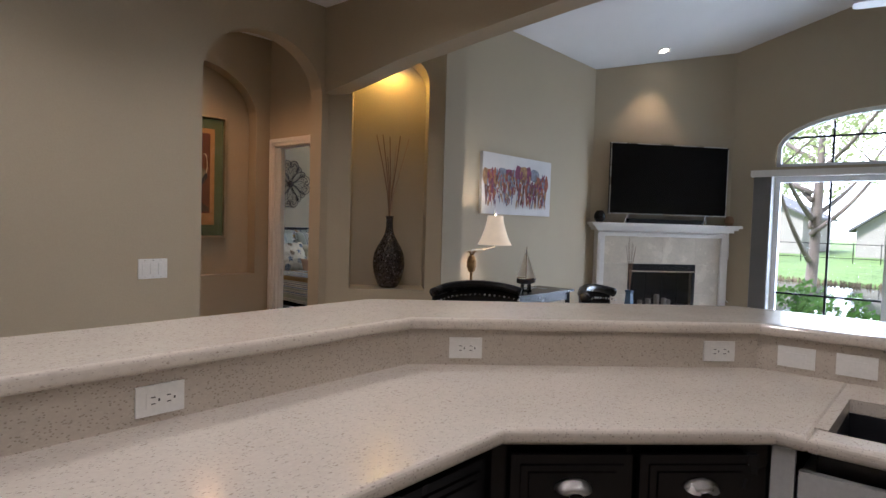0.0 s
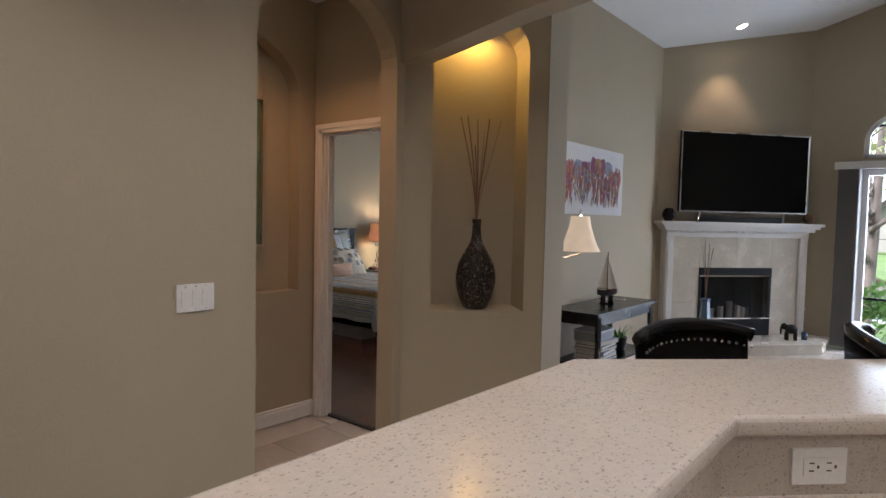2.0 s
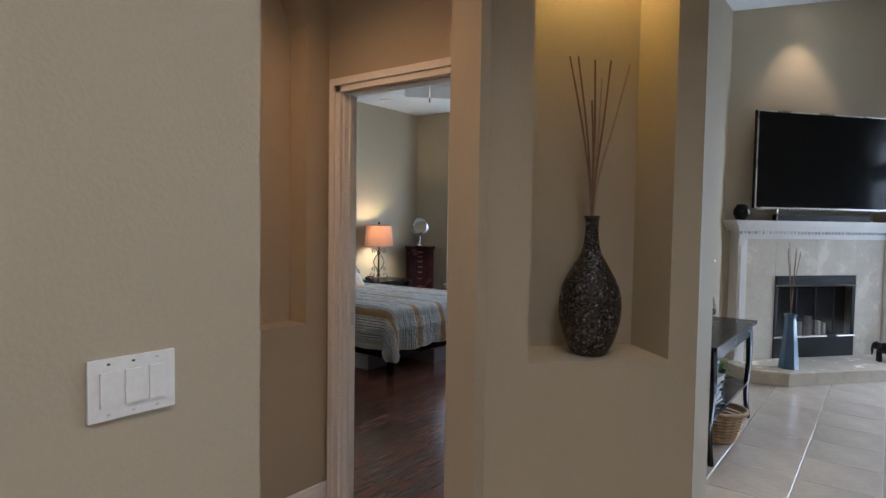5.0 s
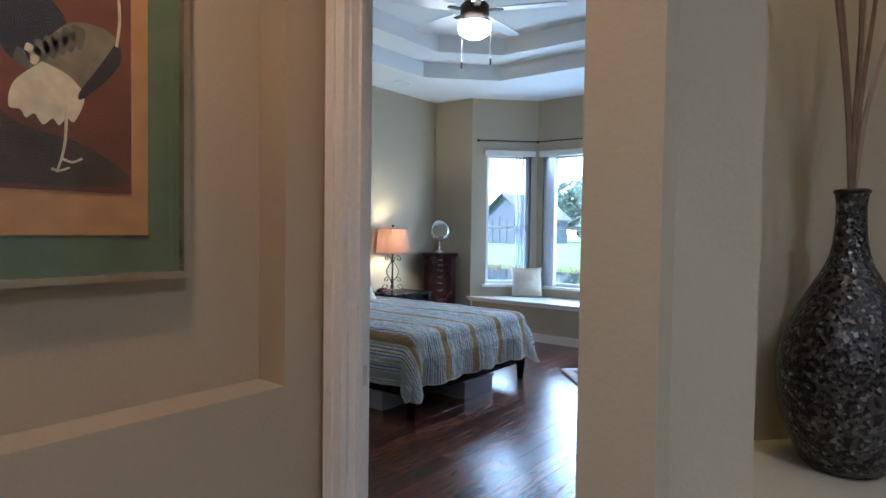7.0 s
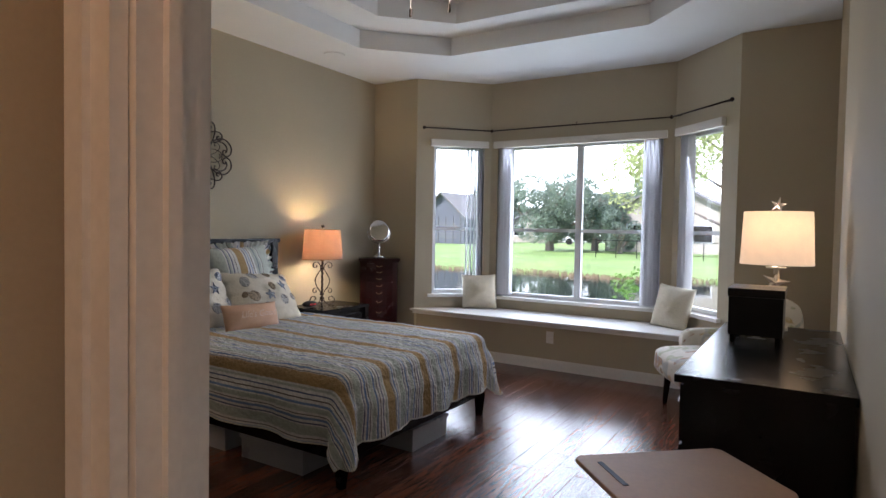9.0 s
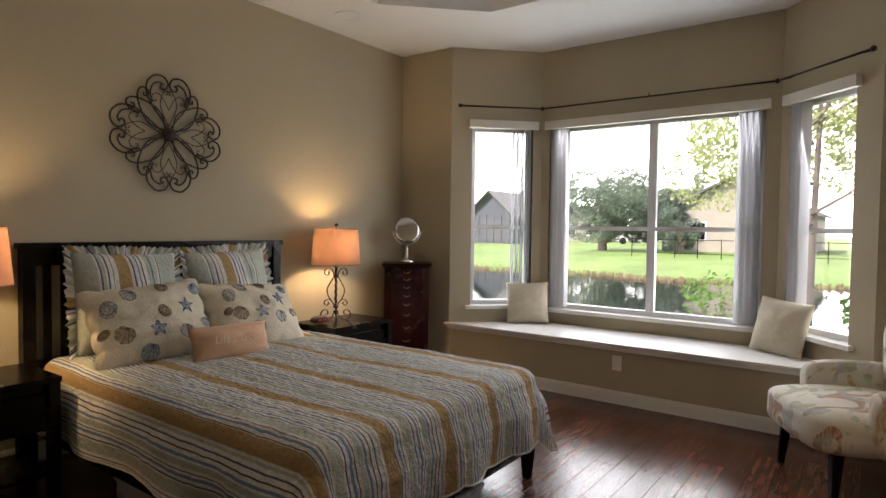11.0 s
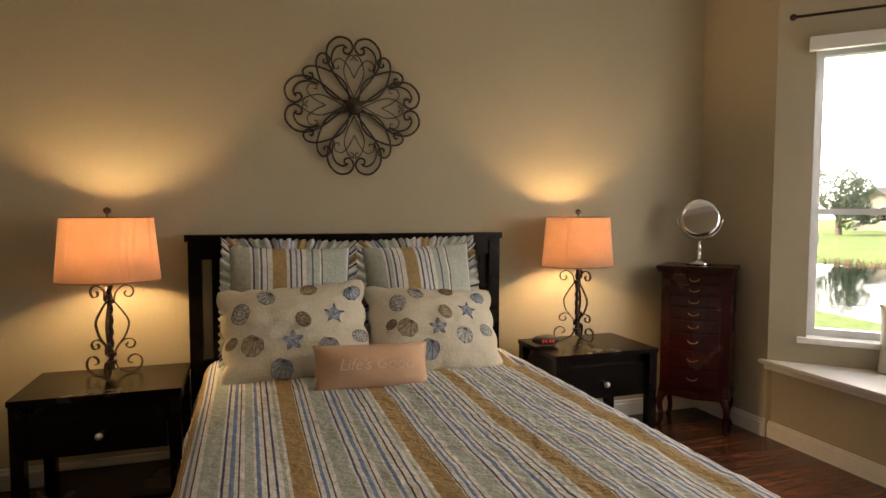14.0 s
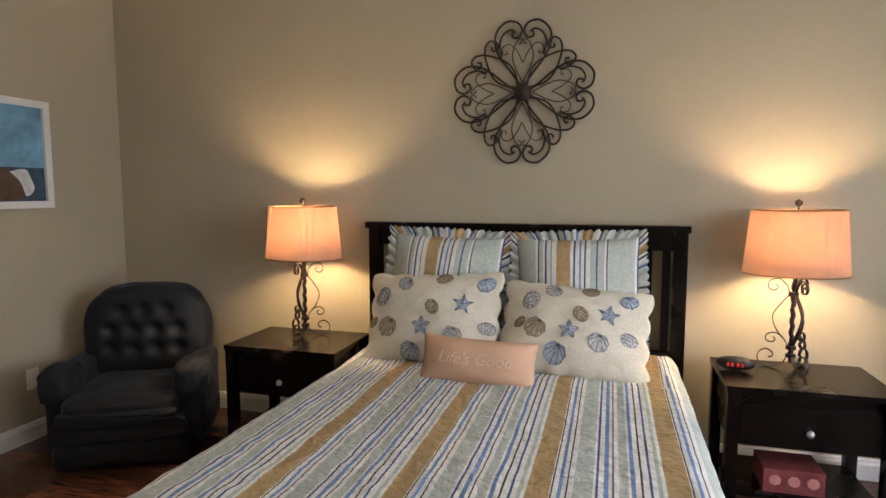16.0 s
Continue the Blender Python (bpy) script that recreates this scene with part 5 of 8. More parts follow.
part("body", B((-0.11, -0.15, 0, 0.11, 0.15, 0.075)), BOOKS[3], tray, bevel=0.006)
part("lid", B((-0.115, -0.155, 0.075, 0.115, 0.155, 0.09)), BOOKS[1], tray, bevel=0.004)
plant = thing("potted_plant", "spider plant in a dark pot on the console shelf", "plant", pose(-3.36, 5.50, 0.28))
bm = bmesh.new()
lathe(bm, [(0.0, 0), (0.05, 0), (0.07, 0.12), (0.062, 0.12), (0.055, 0.10), (0.0, 0.10)], None, 18)
part("pot", bm, SOOT, plant, smooth=False)
for i in range(34):
    a, L, up = random.uniform(0, 6.28), random.uniform(0.12, 0.22), random.uniform(0.06, 0.17)
    d = Vector((math.cos(a), math.sin(a), 0))
    sd = Vector((-d.y, d.x, 0))
    bm = bmesh.new()
    grid_sheet(bm, 6, 1, lambda u, v: d * (0.02 + L * u) + Vector((0, 0, 0.10 + up * math.sin(u * 2.3) - 0.05 * u)) + sd * (v - 0.5) * 0.012 * (1 - u * 0.85))
    part("leaf", bm, LEAF_NEAR, plant)
bask = thing("wicker_basket", "round light wicker basket under the console table", "basket", pose(-3.27, 5.20, 0.004))
for j in range(9):
    bm = bmesh.new()
    r, zz = 0.10 + 0.06 * (j / 8) ** 0.7, 0.01 + 0.022 * j
    tube(bm, [(r * (1 + 0.02 * (-1) ** k) * math.cos(2 * math.pi * k / 36), r * (1 + 0.02 * (-1) ** k) * math.sin(2 * math.pi * k / 36), zz) for k in range(37)], 0.009, 5)
    part("weave", bm, WICKER, bask)
bm = bmesh.new()
lathe(bm, [(0.0, 0), (0.10, 0), (0.10, 0.008), (0.0, 0.008)], None, 20)
part("bottom", bm, WICKER, bask)
bm = bmesh.new()
tube(bm, [(0.168 * math.cos(2 * math.pi * k / 40), 0.168 * math.sin(2 * math.pi * k / 40), 0.205) for k in range(41)], 0.014, 6)
part("rim", bm, WICKER, bask, smooth=True)

# swing-arm floor lamp with a pineapple post
fl = thing("floor_lamp", "brass swing-arm floor lamp with pineapple post and cream bell shade", "floor lamp", pose(-3.50, 4.48, 0))
bm = bmesh.new()
lathe(bm, [(0.0, 0.003), (0.13, 0.003), (0.13, 0.02), (0.05, 0.035), (0.013, 0.06), (0.013, 0.93), (0.02, 0.95), (0.0, 0.95)], None, 20)
part("post", bm, BRASS, fl, smooth=True)
bm = bmesh.new()
lathe(bm, [(0.0, 0.94), (0.03, 0.95), (0.048, 1.00), (0.045, 1.06), (0.028, 1.10), (0.0, 1.11)], None, 14)
part("pineapple", bm, BRASS, fl, smooth=False)
bm = bmesh.new()
for k in range(9):
    a = 2 * math.pi * k / 9
    tube(bm, smooth_path([(0.008 * math.cos(a), 0.008 * math.sin(a), 1.10), (0.03 * math.cos(a), 0.03 * math.sin(a), 1.14), (0.05 * math.cos(a), 0.05 * math.sin(a), 1.135)], 4), 0.006, 5, 0.002)
part("crown", bm, BRASS, fl)
bm = bmesh.new()
tube(bm, [(0, 0, 1.12), (0, 0, 1.16), (0.06, 0.08, 1.16), (0.13, 0.18, 1.19), (0.13, 0.18, 1.24)], 0.007, 6)
part("swing_arm", bm, STEEL, fl)
bm = bmesh.new()
prof = smooth_path([(0.165, 1.21, 0), (0.13, 1.28, 0), (0.09, 1.40, 0), (0.075, 1.49, 0)], 4)
lathe(bm, [(p.x, p.y) for p in prof], Matrix.Translation((0.13, 0.18, 0)), 24)
for f in [f for f in bm.faces if len(f.verts) > 4]:
    bm.faces.remove(f)
part("shade", bm, SHADE_CREAM, fl, "cream cloth bell shade", smooth=True)
bm = bmesh.new()
lathe(bm, [(0.0, 1.49), (0.012, 1.50), (0.012, 1.53), (0.006, 1.545), (0.0, 1.55)], Matrix.Translation((0.13, 0.18, 0)), 12)
part("finial", bm, STEEL, fl)

# sliding door, arched transom, valance, vertical blinds
sd = tagged(new("window_living"), "white framed sliding glass door under an arched transom", "sliding door", "", "structure")
bm = B((wl, 8.8, 0.0, wr, 8.9, 0.05), (wl, 8.8, 2.06, wr, 8.9, 2.14), (wl, 8.8, 0.05, wl + 0.06, 8.9, 2.06), (wr - 0.06, 8.8, 0.05, wr, 8.9, 2.06), (-0.66, 8.8, 0.05, -0.58, 8.9, 2.06))
part("window_frame", bm, VINYL, sd)
part("transom_rail", B((wl, 8.785, 2.14, wr, 8.92, 2.26)), PAINT, sd)
bm = bmesh.new()
outer = arc(wl, wr, 2.48, 0.48, 28)
inner = arc(wl + 0.05, wr - 0.05, 2.48, 0.43, 28)
for (a, b), (c, d) in zip(zip(outer, outer[1:]), zip(inner, inner[1:])):
    vs = [bm.verts.new((s, y, z)) for y in (8.82, 8.88) for s, z in (a, b, d, c)]
    for f in ((0, 1, 2, 3), (7, 6, 5, 4), (3, 2, 6, 7), (0, 4, 5, 1)):
        bm.faces.new([vs[i] for i in f])
box(bm, wl, 8.82, 2.26, wl + 0.05, 8.88, 2.48)
box(bm, wr - 0.05, 8.82, 2.26, wr, 8.88, 2.48)
box(bm, wl, 8.82, 2.26, wr, 8.88, 2.30)
part("arch_frame", bm, VINYL, sd)
part("glazing_bar", B((-0.645, 8.84, 2.30, -0.595, 8.86, 2.905), (-1.25, 8.84, 2.30, -1.225, 8.86, 2.82), (0.0, 8.84, 2.30, 0.025, 8.86, 2.82), (-1.75, 8.84, 2.62, 0.5, 8.86, 2.645), (-1.255, 8.84, 0.05, -1.23, 8.86, 2.06), (wl + 0.06, 8.84, 0.60, wr - 0.06, 8.86, 0.625)), SOOT, sd)
pn = part("pane", B((wl + 0.06, 8.848, 0.05, -0.66, 8.852, 2.06), (-0.58, 8.848, 0.05, wr - 0.06, 8.852, 2.06)), GLASS, sd)
pn.visible_shadow = False
va = thing("blind_valance", "cream valance box over the sliding door", "valance")
part("box", B((-2.13, 8.67, 2.13, 0.85, 8.78, 2.215)), WHITE, va, bevel=0.004)
vb = thing("vertical_blinds", "grey white vertical blinds drawn to one side", "blinds")
SLAT = mat("grey vinyl slat", (0.42, 0.41, 0.39), 0.5, var=0.05)
for i in range(12):
    bm = bmesh.new()
    box(bm, -0.045, -0.001, 0.03, 0.045, 0.001, 2.13, Matrix.Translation((-2.08 + 0.019 * i, 8.725, 0)) @ pose(0, 0, 0, 0, 0, 78))
    part("slat", bm, SLAT, vb)


def ceiling_fan(name, m, rod, blade_mat, label, lit, blades=5, L=0.58):
    ob = thing(name, label, "ceiling fan", m)
    bm = bmesh.new()
    lathe(bm, [(0.0, 0), (0.065, 0), (0.06, -0.03), (0.03, -0.055), (0.013, -0.06), (0.013, -rod), (0.0, -rod)], None, 18)
    part("canopy", bm, IRON if lit else WHITE, ob, smooth=True)
    bm = bmesh.new()
    lathe(bm, [(0.0, -rod + 0.01), (0.06, -rod), (0.10, -rod - 0.04), (0.10, -rod - 0.10), (0.06, -rod - 0.14), (0.0, -rod - 0.145)], None, 20)
    part("motor", bm, IRON if lit else WHITE, ob, smooth=True)
    for k in range(blades):
        a = pose(0, 0, -rod - 0.07, 0, 0, 360 / blades * k + 14)
        bm = bmesh.new()
        box(bm, 0.09, -0.02, -0.006, 0.20, 0.02, 0.0, a)
        br = part("bracket", bm, IRON if lit else WHITE, ob)
        bm = bmesh.new()
        prism(bm, [(0.17, -0.045), (0.30, -0.062), (L, -0.068), (L + 0.04, -0.05), (L + 0.05, 0), (L + 0.04, 0.05), (L, 0.068), (0.30, 0.062), (0.17, 0.045)], 0.0, 0.007)
        bmesh.ops.transform(bm, matrix=a @ pose(0, 0, 0, 9, 0, 0), verts=bm.verts)
        part("blade", bm, blade_mat, ob)
    return ob


lf = ceiling_fan("ceiling_fan", pose(-0.20, 6.5, za(-0.20), 0, 0, 36), 0.95, WHITE, "white ceiling fan hanging from the vaulted ceiling", False)

# ---- bedroom: bay windows and window seat ----
def bay_window(name, W, a, b, z0, z1, mull, stacks, label):
    p, u, out = W
    m = Matrix.Translation(p) @ Matrix((( u.x, out.x, 0, 0), (u.y, out.y, 0, 0), (0, 0, 1, 0), (0, 0, 0, 1)))
    ob = tagged(new(name), label, "window", "", "structure")
    ob.matrix_basis = m
    f = 0.045
    part("window_frame", B((a, 0.07, z0, b, 0.13, z0 + f), (a, 0.07, z1 - f, b, 0.13, z1), (a, 0.07, z0 + f, a + f, 0.13, z1 - f), (b - f, 0.07, z0 + f, b, 0.13, z1 - f)), VINYL, ob)
    zm = 1.385
    rails = [(a + f, 0.08, zm - 0.018, b - f, 0.12, zm + 0.018)]
    cuts = [a + f, b - f]
    if mull:
        rails.append((mull - 0.035, 0.075, z0 + f, mull + 0.035, 0.125, z1 - f))
        cuts = [a + f, mull, b - f]
    part("sash_rail", B(*rails), VINYL, ob)
    for c0, c1 in zip(cuts, cuts[1:]):
        for zz0, zz1 in ((z0 + f, zm - 0.018), (zm + 0.018, z1 - f)):
            g = part("pane", B((c0, 0.098, zz0, c1, 0.101, zz1)), GLASS, ob)
            g.visible_shadow = False
    if mull:
        part("latch", B((mull - 0.02, 0.068, z0 + 0.10, mull + 0.02, 0.075, z0 + 0.12), (mull - 0.006, 0.06, z0 + 0.06, mull + 0.006, 0.075, z0 + 0.12)), VINYL, ob)
    part("window_sill", B((a - 0.05, -0.045, z0 - 0.03, b + 0.05, 0.07, z0 + 0.002)), WHITE, ob, bevel=0.006)
    part("reveal", B((a - 0.004, 0.0, z0 + 0.002, a, 0.07, z1), (b, 0.0, z0 + 0.002, b + 0.004, 0.07, z1)), WHITE, ob)
    vl = part("valance", B((a - 0.04, -0.05, z1 - 0.03, b + 0.04, -0.004, z1 + 0.045)), CREAM_TRIM, ob, "cream fabric valance", bevel=0.006)
    for s0, s1 in stacks:
        n = max(4, int((s1 - s0) / 0.014))
        for i in range(n):
            bm = bmesh.new()
            box(bm, -0.034, -0.0008, z0 + 0.02, 0.034, 0.0008, z1 - 0.03, Matrix.Translation((s0 + (s1 - s0) * (i + 0.5) / n, 0.022, 0)) @ pose(0, 0, 0, 0, 0, 74 + 9 * ((i * 5) % 3 - 1)))
            part("blind_slat", bm, SLAT_WHITE, ob)
    return ob


CREAM_TRIM = mat("cream valance cloth", (0.66, 0.62, 0.54), 0.8, var=0.03, fine=120, bump=0.2)
SLAT_WHITE = mat("white vinyl slat", (0.80, 0.79, 0.78), 0.5, var=0.03, bump=0.05)
_nt, _b = nodes_of(SLAT_WHITE)
_tl, _ms = _nt.nodes.new("ShaderNodeBsdfTranslucent"), _nt.nodes.new("ShaderNodeMixShader")
_tl.inputs[0].default_value, _ms.inputs[0].default_value = (0.78, 0.78, 0.80, 1), 0.5
link(_nt, _b.outputs[0], _ms.inputs[1])
link(_nt, _tl.outputs[0], _ms.inputs[2])
link(_nt, _ms.outputs[0], _nt.nodes["Material Output"].inputs["Surface"])
bay_window("window_1", W1, 0.20, 0.79, 0.64, 2.34, None, [(0.59, 0.78)], "narrow white sash window with blinds stacked at one side")
bay_window("window_2", W2, 0.09, 1.90, 0.62, 2.34, 1.03, [(0.11, 0.27), (1.72, 1.88)], "wide white double window with blinds stacked at both sides")
bay_window("window_3", W3, 0.10, 0.68, 0.64, 2.34, None, [(0.11, 0.24)], "narrow white sash window with blinds stacked at one side")

rod = thing("curtain_rod", "dark bronze curtain rod bent round the bay", "curtain rod")
RO = [(-7.66, 8.21), (-7.10, 8.76), (-5.15, 8.76), (-4.56, 8.18)]
for i, (a, b) in enumerate(zip(RO, RO[1:])):
    bm = bmesh.new()
    tube(bm, [(*a, 2.505), (*b, 2.505)], 0.008, 8)
    part("rod", bm, IRON, rod, smooth=True)
for x, y in RO:
    bm = bmesh.new()
    bmesh.ops.create_uvsphere(bm, u_segments=12, v_segments=8, radius=0.019, matrix=Matrix.Translation((x, y, 2.505)))
    part("finial", bm, IRON, rod, smooth=True)
for x, y, dx, dy in ((-7.60, 8.27, -0.05, 0.05), (-7.16, 8.70, -0.05, 0.05), (-6.12, 8.76, 0, 0.055), (-5.10, 8.71, 0.05, 0.05), (-4.61, 8.23, 0.05, 0.05)):
    bm = bmesh.new()
    tube(bm, [(x, y, 2.50), (x + dx, y + dy, 2.52), (x + dx, y + dy, 2.545)], 0.006, 6)
    part("bracket", bm, IRON, rod)

SEAT = [(-7.75, 8.20), (-4.50, 8.20), (-5.12, 8.82), (-7.13, 8.82)]
tagged(part("wall_seat", prism(bmesh.new(), [(-7.748, 8.22), (-4.502, 8.22), (-5.122, 8.815), (-7.128, 8.815)], 0, 0.455), PAINT), "tan painted front of the window seat", "wall", "", "structure")
ws = tagged(new("trim_window_seat"), "white painted window seat board with rounded front", "window seat", "", "structure")
bm = bmesh.new()
prism(bm, [(-7.80, 8.175), (-4.45, 8.175), (-4.50, 8.21), (-5.122, 8.816), (-7.128, 8.816), (-7.75, 8.21)], 0.455, 0.482)
part("seat_board", bm, WHITE, ws, bevel=0.006)
part("moulding", B((-7.77, 8.195, 0.425, -4.48, 8.22, 0.455)), WHITE, ws, bevel=0.006)
bm = bmesh.new()
box(bm, -7.75, 8.206, 0.002, -4.50, 8.22, 0.09)
box(bm, -7.75, 8.211, 0.09, -4.50, 8.22, 0.105)
tagged(part("baseboard", bm, WHITE), "white moulded baseboard", "baseboard", "", "structure")
wall_plate("wall_outlet", Matrix.Translation((-6.13, 8.22, 0.325)), 0.075, 0.118, "upright", "white outlet on the window seat front", "outlet")


def cushion_mesh(w, h, d, seed, nu=22, nv=22, scallop=0.0, pinch=0.06, uvscale=1.0):
    """Pillow in the xz plane, front towards -y, with drawn-in edges."""
    bm = bmesh.new()
    uvl = bm.loops.layers.uv.new("UVMap")

    def f(u, v, side):
        a, b = 2 * u - 1, 2 * v - 1
        ex = 1 - pinch * (1 - abs(b) ** 2.5) * 0.9
        ez = 1 - pinch * (1 - abs(a) ** 2.5) * 0.9
        wave = 1 + scallop * (abs(math.sin(v * 12.57)) - 0.5) * max(0.0, abs(a) - 0.75) * 4
        wavz = 1 + scallop * (abs(math.sin(u * 18.85)) - 0.5) * max(0.0, abs(b) - 0.75) * 4
        t = d / 2 * ((1 - abs(a) ** 2.4) * (1 - abs(b) ** 2.4)) ** 0.6
        n = noise.noise(Vector((a * 1.7 + seed, b * 1.7, seed * 2))) * 0.18 + noise.noise(Vector((a * 5 + seed, b * 5, seed))) * 0.07
        return Vector((a * w / 2 * ex * wave, side * t * (1 + n), b * h / 2 * ez * wavz))
    for side in (-1, 1):
        vs = [[bm.verts.new(f(i / nu, j / nv, side)) for j in range(nv + 1)] for i in range(nu + 1)]
        for i in range(nu):
            for j in range(nv):
                fc = bm.faces.new((vs[i][j], vs[i + 1][j], vs[i + 1][j + 1], vs[i][j + 1]))
                for l, (p, q) in zip(fc.loops, ((i, j), (i + 1, j), (i + 1, j + 1), (i, j + 1))):
                    l[uvl].uv = (p / nu * w * uvscale, q / nv * h)
    bmesh.ops.remove_doubles(bm, verts=bm.verts, dist=0.0008)
    return bm, f


for x, y, rz, sc in ((-7.17, 8.66, 28, 1.0), (-5.06, 8.62, -30, 1.06)):
    cu = thing("throw_pillow", "square cream knitted pillow on the window seat", "pillow", Matrix.Translation((x, y, 0.672)) @ pose(0, 0, 0, -14, 4 if rz < 0 else -2, rz), "pillows on the window seat")
    bm, _ = cushion_mesh(0.40 * sc, 0.40 * sc, 0.18, x)
    part("cover", bm, CREAM, cu, smooth=True)

# ---- bed ----
BX0, BX1, BY0, BY1, BT = -8.24, -5.97, 4.97, 6.60, 0.60
bed = thing("bed", "dark espresso queen bed with slatted headboard", "bed")
part("headboard_rail", B((-8.325, 4.885, 1.225, -8.235, 6.645, 1.26)), ESPRESSO, bed, bevel=0.006)
part("headboard_rail", B((-8.305, 4.96, 1.13, -8.265, 6.57, 1.225), (-8.305, 4.96, 0.50, -8.265, 6.57, 0.60)), ESPRESSO, bed, bevel=0.004)
for y in (4.90, 6.57):
    part("post", B((-8.32, y, 0.0, -8.25, y + 0.065, 1.225)), ESPRESSO, bed, bevel=0.004)
for k in range(18):
    y = 5.012 + k * 0.0885
    part("slat", B((-8.292, y, 0.60, -8.278, y + 0.040, 1.13)), ESPRESSO, bed)
for y in (4.99, 6.54):
    part("side_rail", B((-8.25, y, 0.16, -5.99, y + 0.035, 0.33)), ESPRESSO, bed, bevel=0.004)
part("foot_rail", B((-6.03, 5.025, 0.16, -5.99, 6.54, 0.33)), ESPRESSO, bed, bevel=0.004)
for x, y in ((-6.02, 5.02), (-6.02, 6.55), (-7.1, 5.8)):
    bm = bmesh.new()
    tube(bm, [(x, y, 0.16), (x, y, 0.0)], 0.042, 4, 0.026)
    part("leg", bm, ESPRESSO, bed)
mt = thing("mattress", "mattress under the striped quilt", "mattress")
part("body", B((BX0, BY0 + 0.03, 0.30, BX1 - 0.03, BY1 - 0.03, BT - 0.03)), WHITE, mt, bevel=0.05)
quilt = thing("bed_quilt", "striped quilt in tan, sage and blue hanging over the bed", "quilt")
bm = bmesh.new()
uvl = bm.loops.layers.uv.new("UVMap")
QW, QL, QH = (BY1 - BY0) / 2, BX1 - BX0 - 0.05, 0.37
NS, NL = 270, 230
yc = (BY0 + BY1) / 2


QR = 0.085


def quilt_pt(u, v):
    """A point of the quilt: flat on top, rolled over the edge, hanging in soft folds."""
    s, l = (u - 0.5) * 2 * (QW + QH - 0.036), v * (QL + QH - 0.016)
    es, el = max(0.0, abs(s) - (QW - QR)), max(0.0, l - (QL - QR))
    sg = 1 if s > 0 else -1
    e = math.hypot(es, el)
    th = math.atan2(el, es) if e > 0 else 0
    corner = math.sin(2 * th) if es > 0 and el > 0 else 0
    if e < QR * math.pi / 2:
        out, drop = QR * math.sin(e / QR), QR * (1 - math.cos(e / QR))
    else:
        out, drop = QR, QR + e - QR * math.pi / 2
    drop = min(drop, QH * (1 + 0.20 * corner) + 0.016 * abs(math.sin((s if el > es else l) * 14)))
    hang = max(0.0, drop - QR)
    flare = 0.035 * min(1, hang / 0.1) + 0.20 * corner * hang
    fold = 0.030 * hang / QH * (math.sin(l * 11 + 1.3 * math.sin(l * 3)) if es > el else math.sin(s * 12 + 0.8))
    reach = out + flare + fold
    y = sg * (min(abs(s), QW - QR) + math.cos(th) * reach * (es > 0))
    x = BX0 + 0.05 + min(l, QL - QR) + math.sin(th) * reach * (el > 0)
    ripple = 0.006 * noise.noise(Vector((s * 13, l * 10, 1.7))) + 0.0042 * noise.noise(Vector((s * 30, l * 24, 4.7))) + 0.0016 * noise.noise(Vector((s * 58, l * 50, 2.2)))
    flat = 1 - min(1, drop / 0.12)
    z = BT + 0.012 - drop + (0.016 * noise.noise(Vector((s * 2.2, l * 1.6, 0.3))) + ripple) * flat
    y += sg * ripple * (1 - flat) * (es > el)
    x += ripple * (1 - flat) * (el >= es)
    if l < 0.55 and drop == 0:
        z += 0.012 * math.sin(l * 9)
    return Vector((x, yc + y, max(z, 0.05))), (s, l)


vs = [[None] * (NL + 1) for _ in range(NS + 1)]
uvs = {}
for i in range(NS + 1):
    for j in range(NL + 1):
        p, t = quilt_pt(i / NS, j / NL)
        vs[i][j] = bm.verts.new(p)
        uvs[vs[i][j]] = t
for i in range(NS):
    for j in range(NL):
        q = (vs[i][j], vs[i + 1][j], vs[i + 1][j + 1], vs[i][j + 1])
        fc = bm.faces.new(q)
        for l in fc.loops:
            l[uvl].uv = (uvs[l.vert][0] + 1.235, uvs[l.vert][1])
part("cover", bm, QUILT, quilt, smooth=True)
BIND = mat("ivory quilt binding", (0.58, 0.56, 0.50), 0.9, fine=140, bump=0.2)
for path in ([quilt_pt(0, j / NL)[0] for j in range(NL + 1)], [quilt_pt(i / NS, 1)[0] for i in range(NS + 1)], [quilt_pt(1, j / NL)[0] for j in range(NL + 1)]):
    bm = bmesh.new()
    tube(bm, [p for k, p in enumerate(path) if k == 0 or (p - path[k - 1]).length > 0.002], 0.005, 5)
    part("binding", bm, BIND, quilt, "ivory scalloped binding", smooth=True)
STORE = mat("grey storage plastic", (0.30, 0.30, 0.32), 0.3, var=0.05)
for x, y in ((-6.55, 5.12), (-7.2, 5.12), (-6.25, 5.75)):
    bx = thing("storage_box", "grey plastic storage box under the bed", "box", pose(x, y, 0.004), "boxes under the bed")
    part("body", B((-0.25, -0.10, 0, 0.25, 0.30, 0.12)), STORE, bx, bevel=0.008)
    part("lid", B((-0.26, -0.11, 0.12, 0.26, 0.31, 0.14)), STORE, bx, bevel=0.004)

# pillows; local -y faces the foot of the bed
FACE = pose(0, 0, 0, 0, 0, 90)


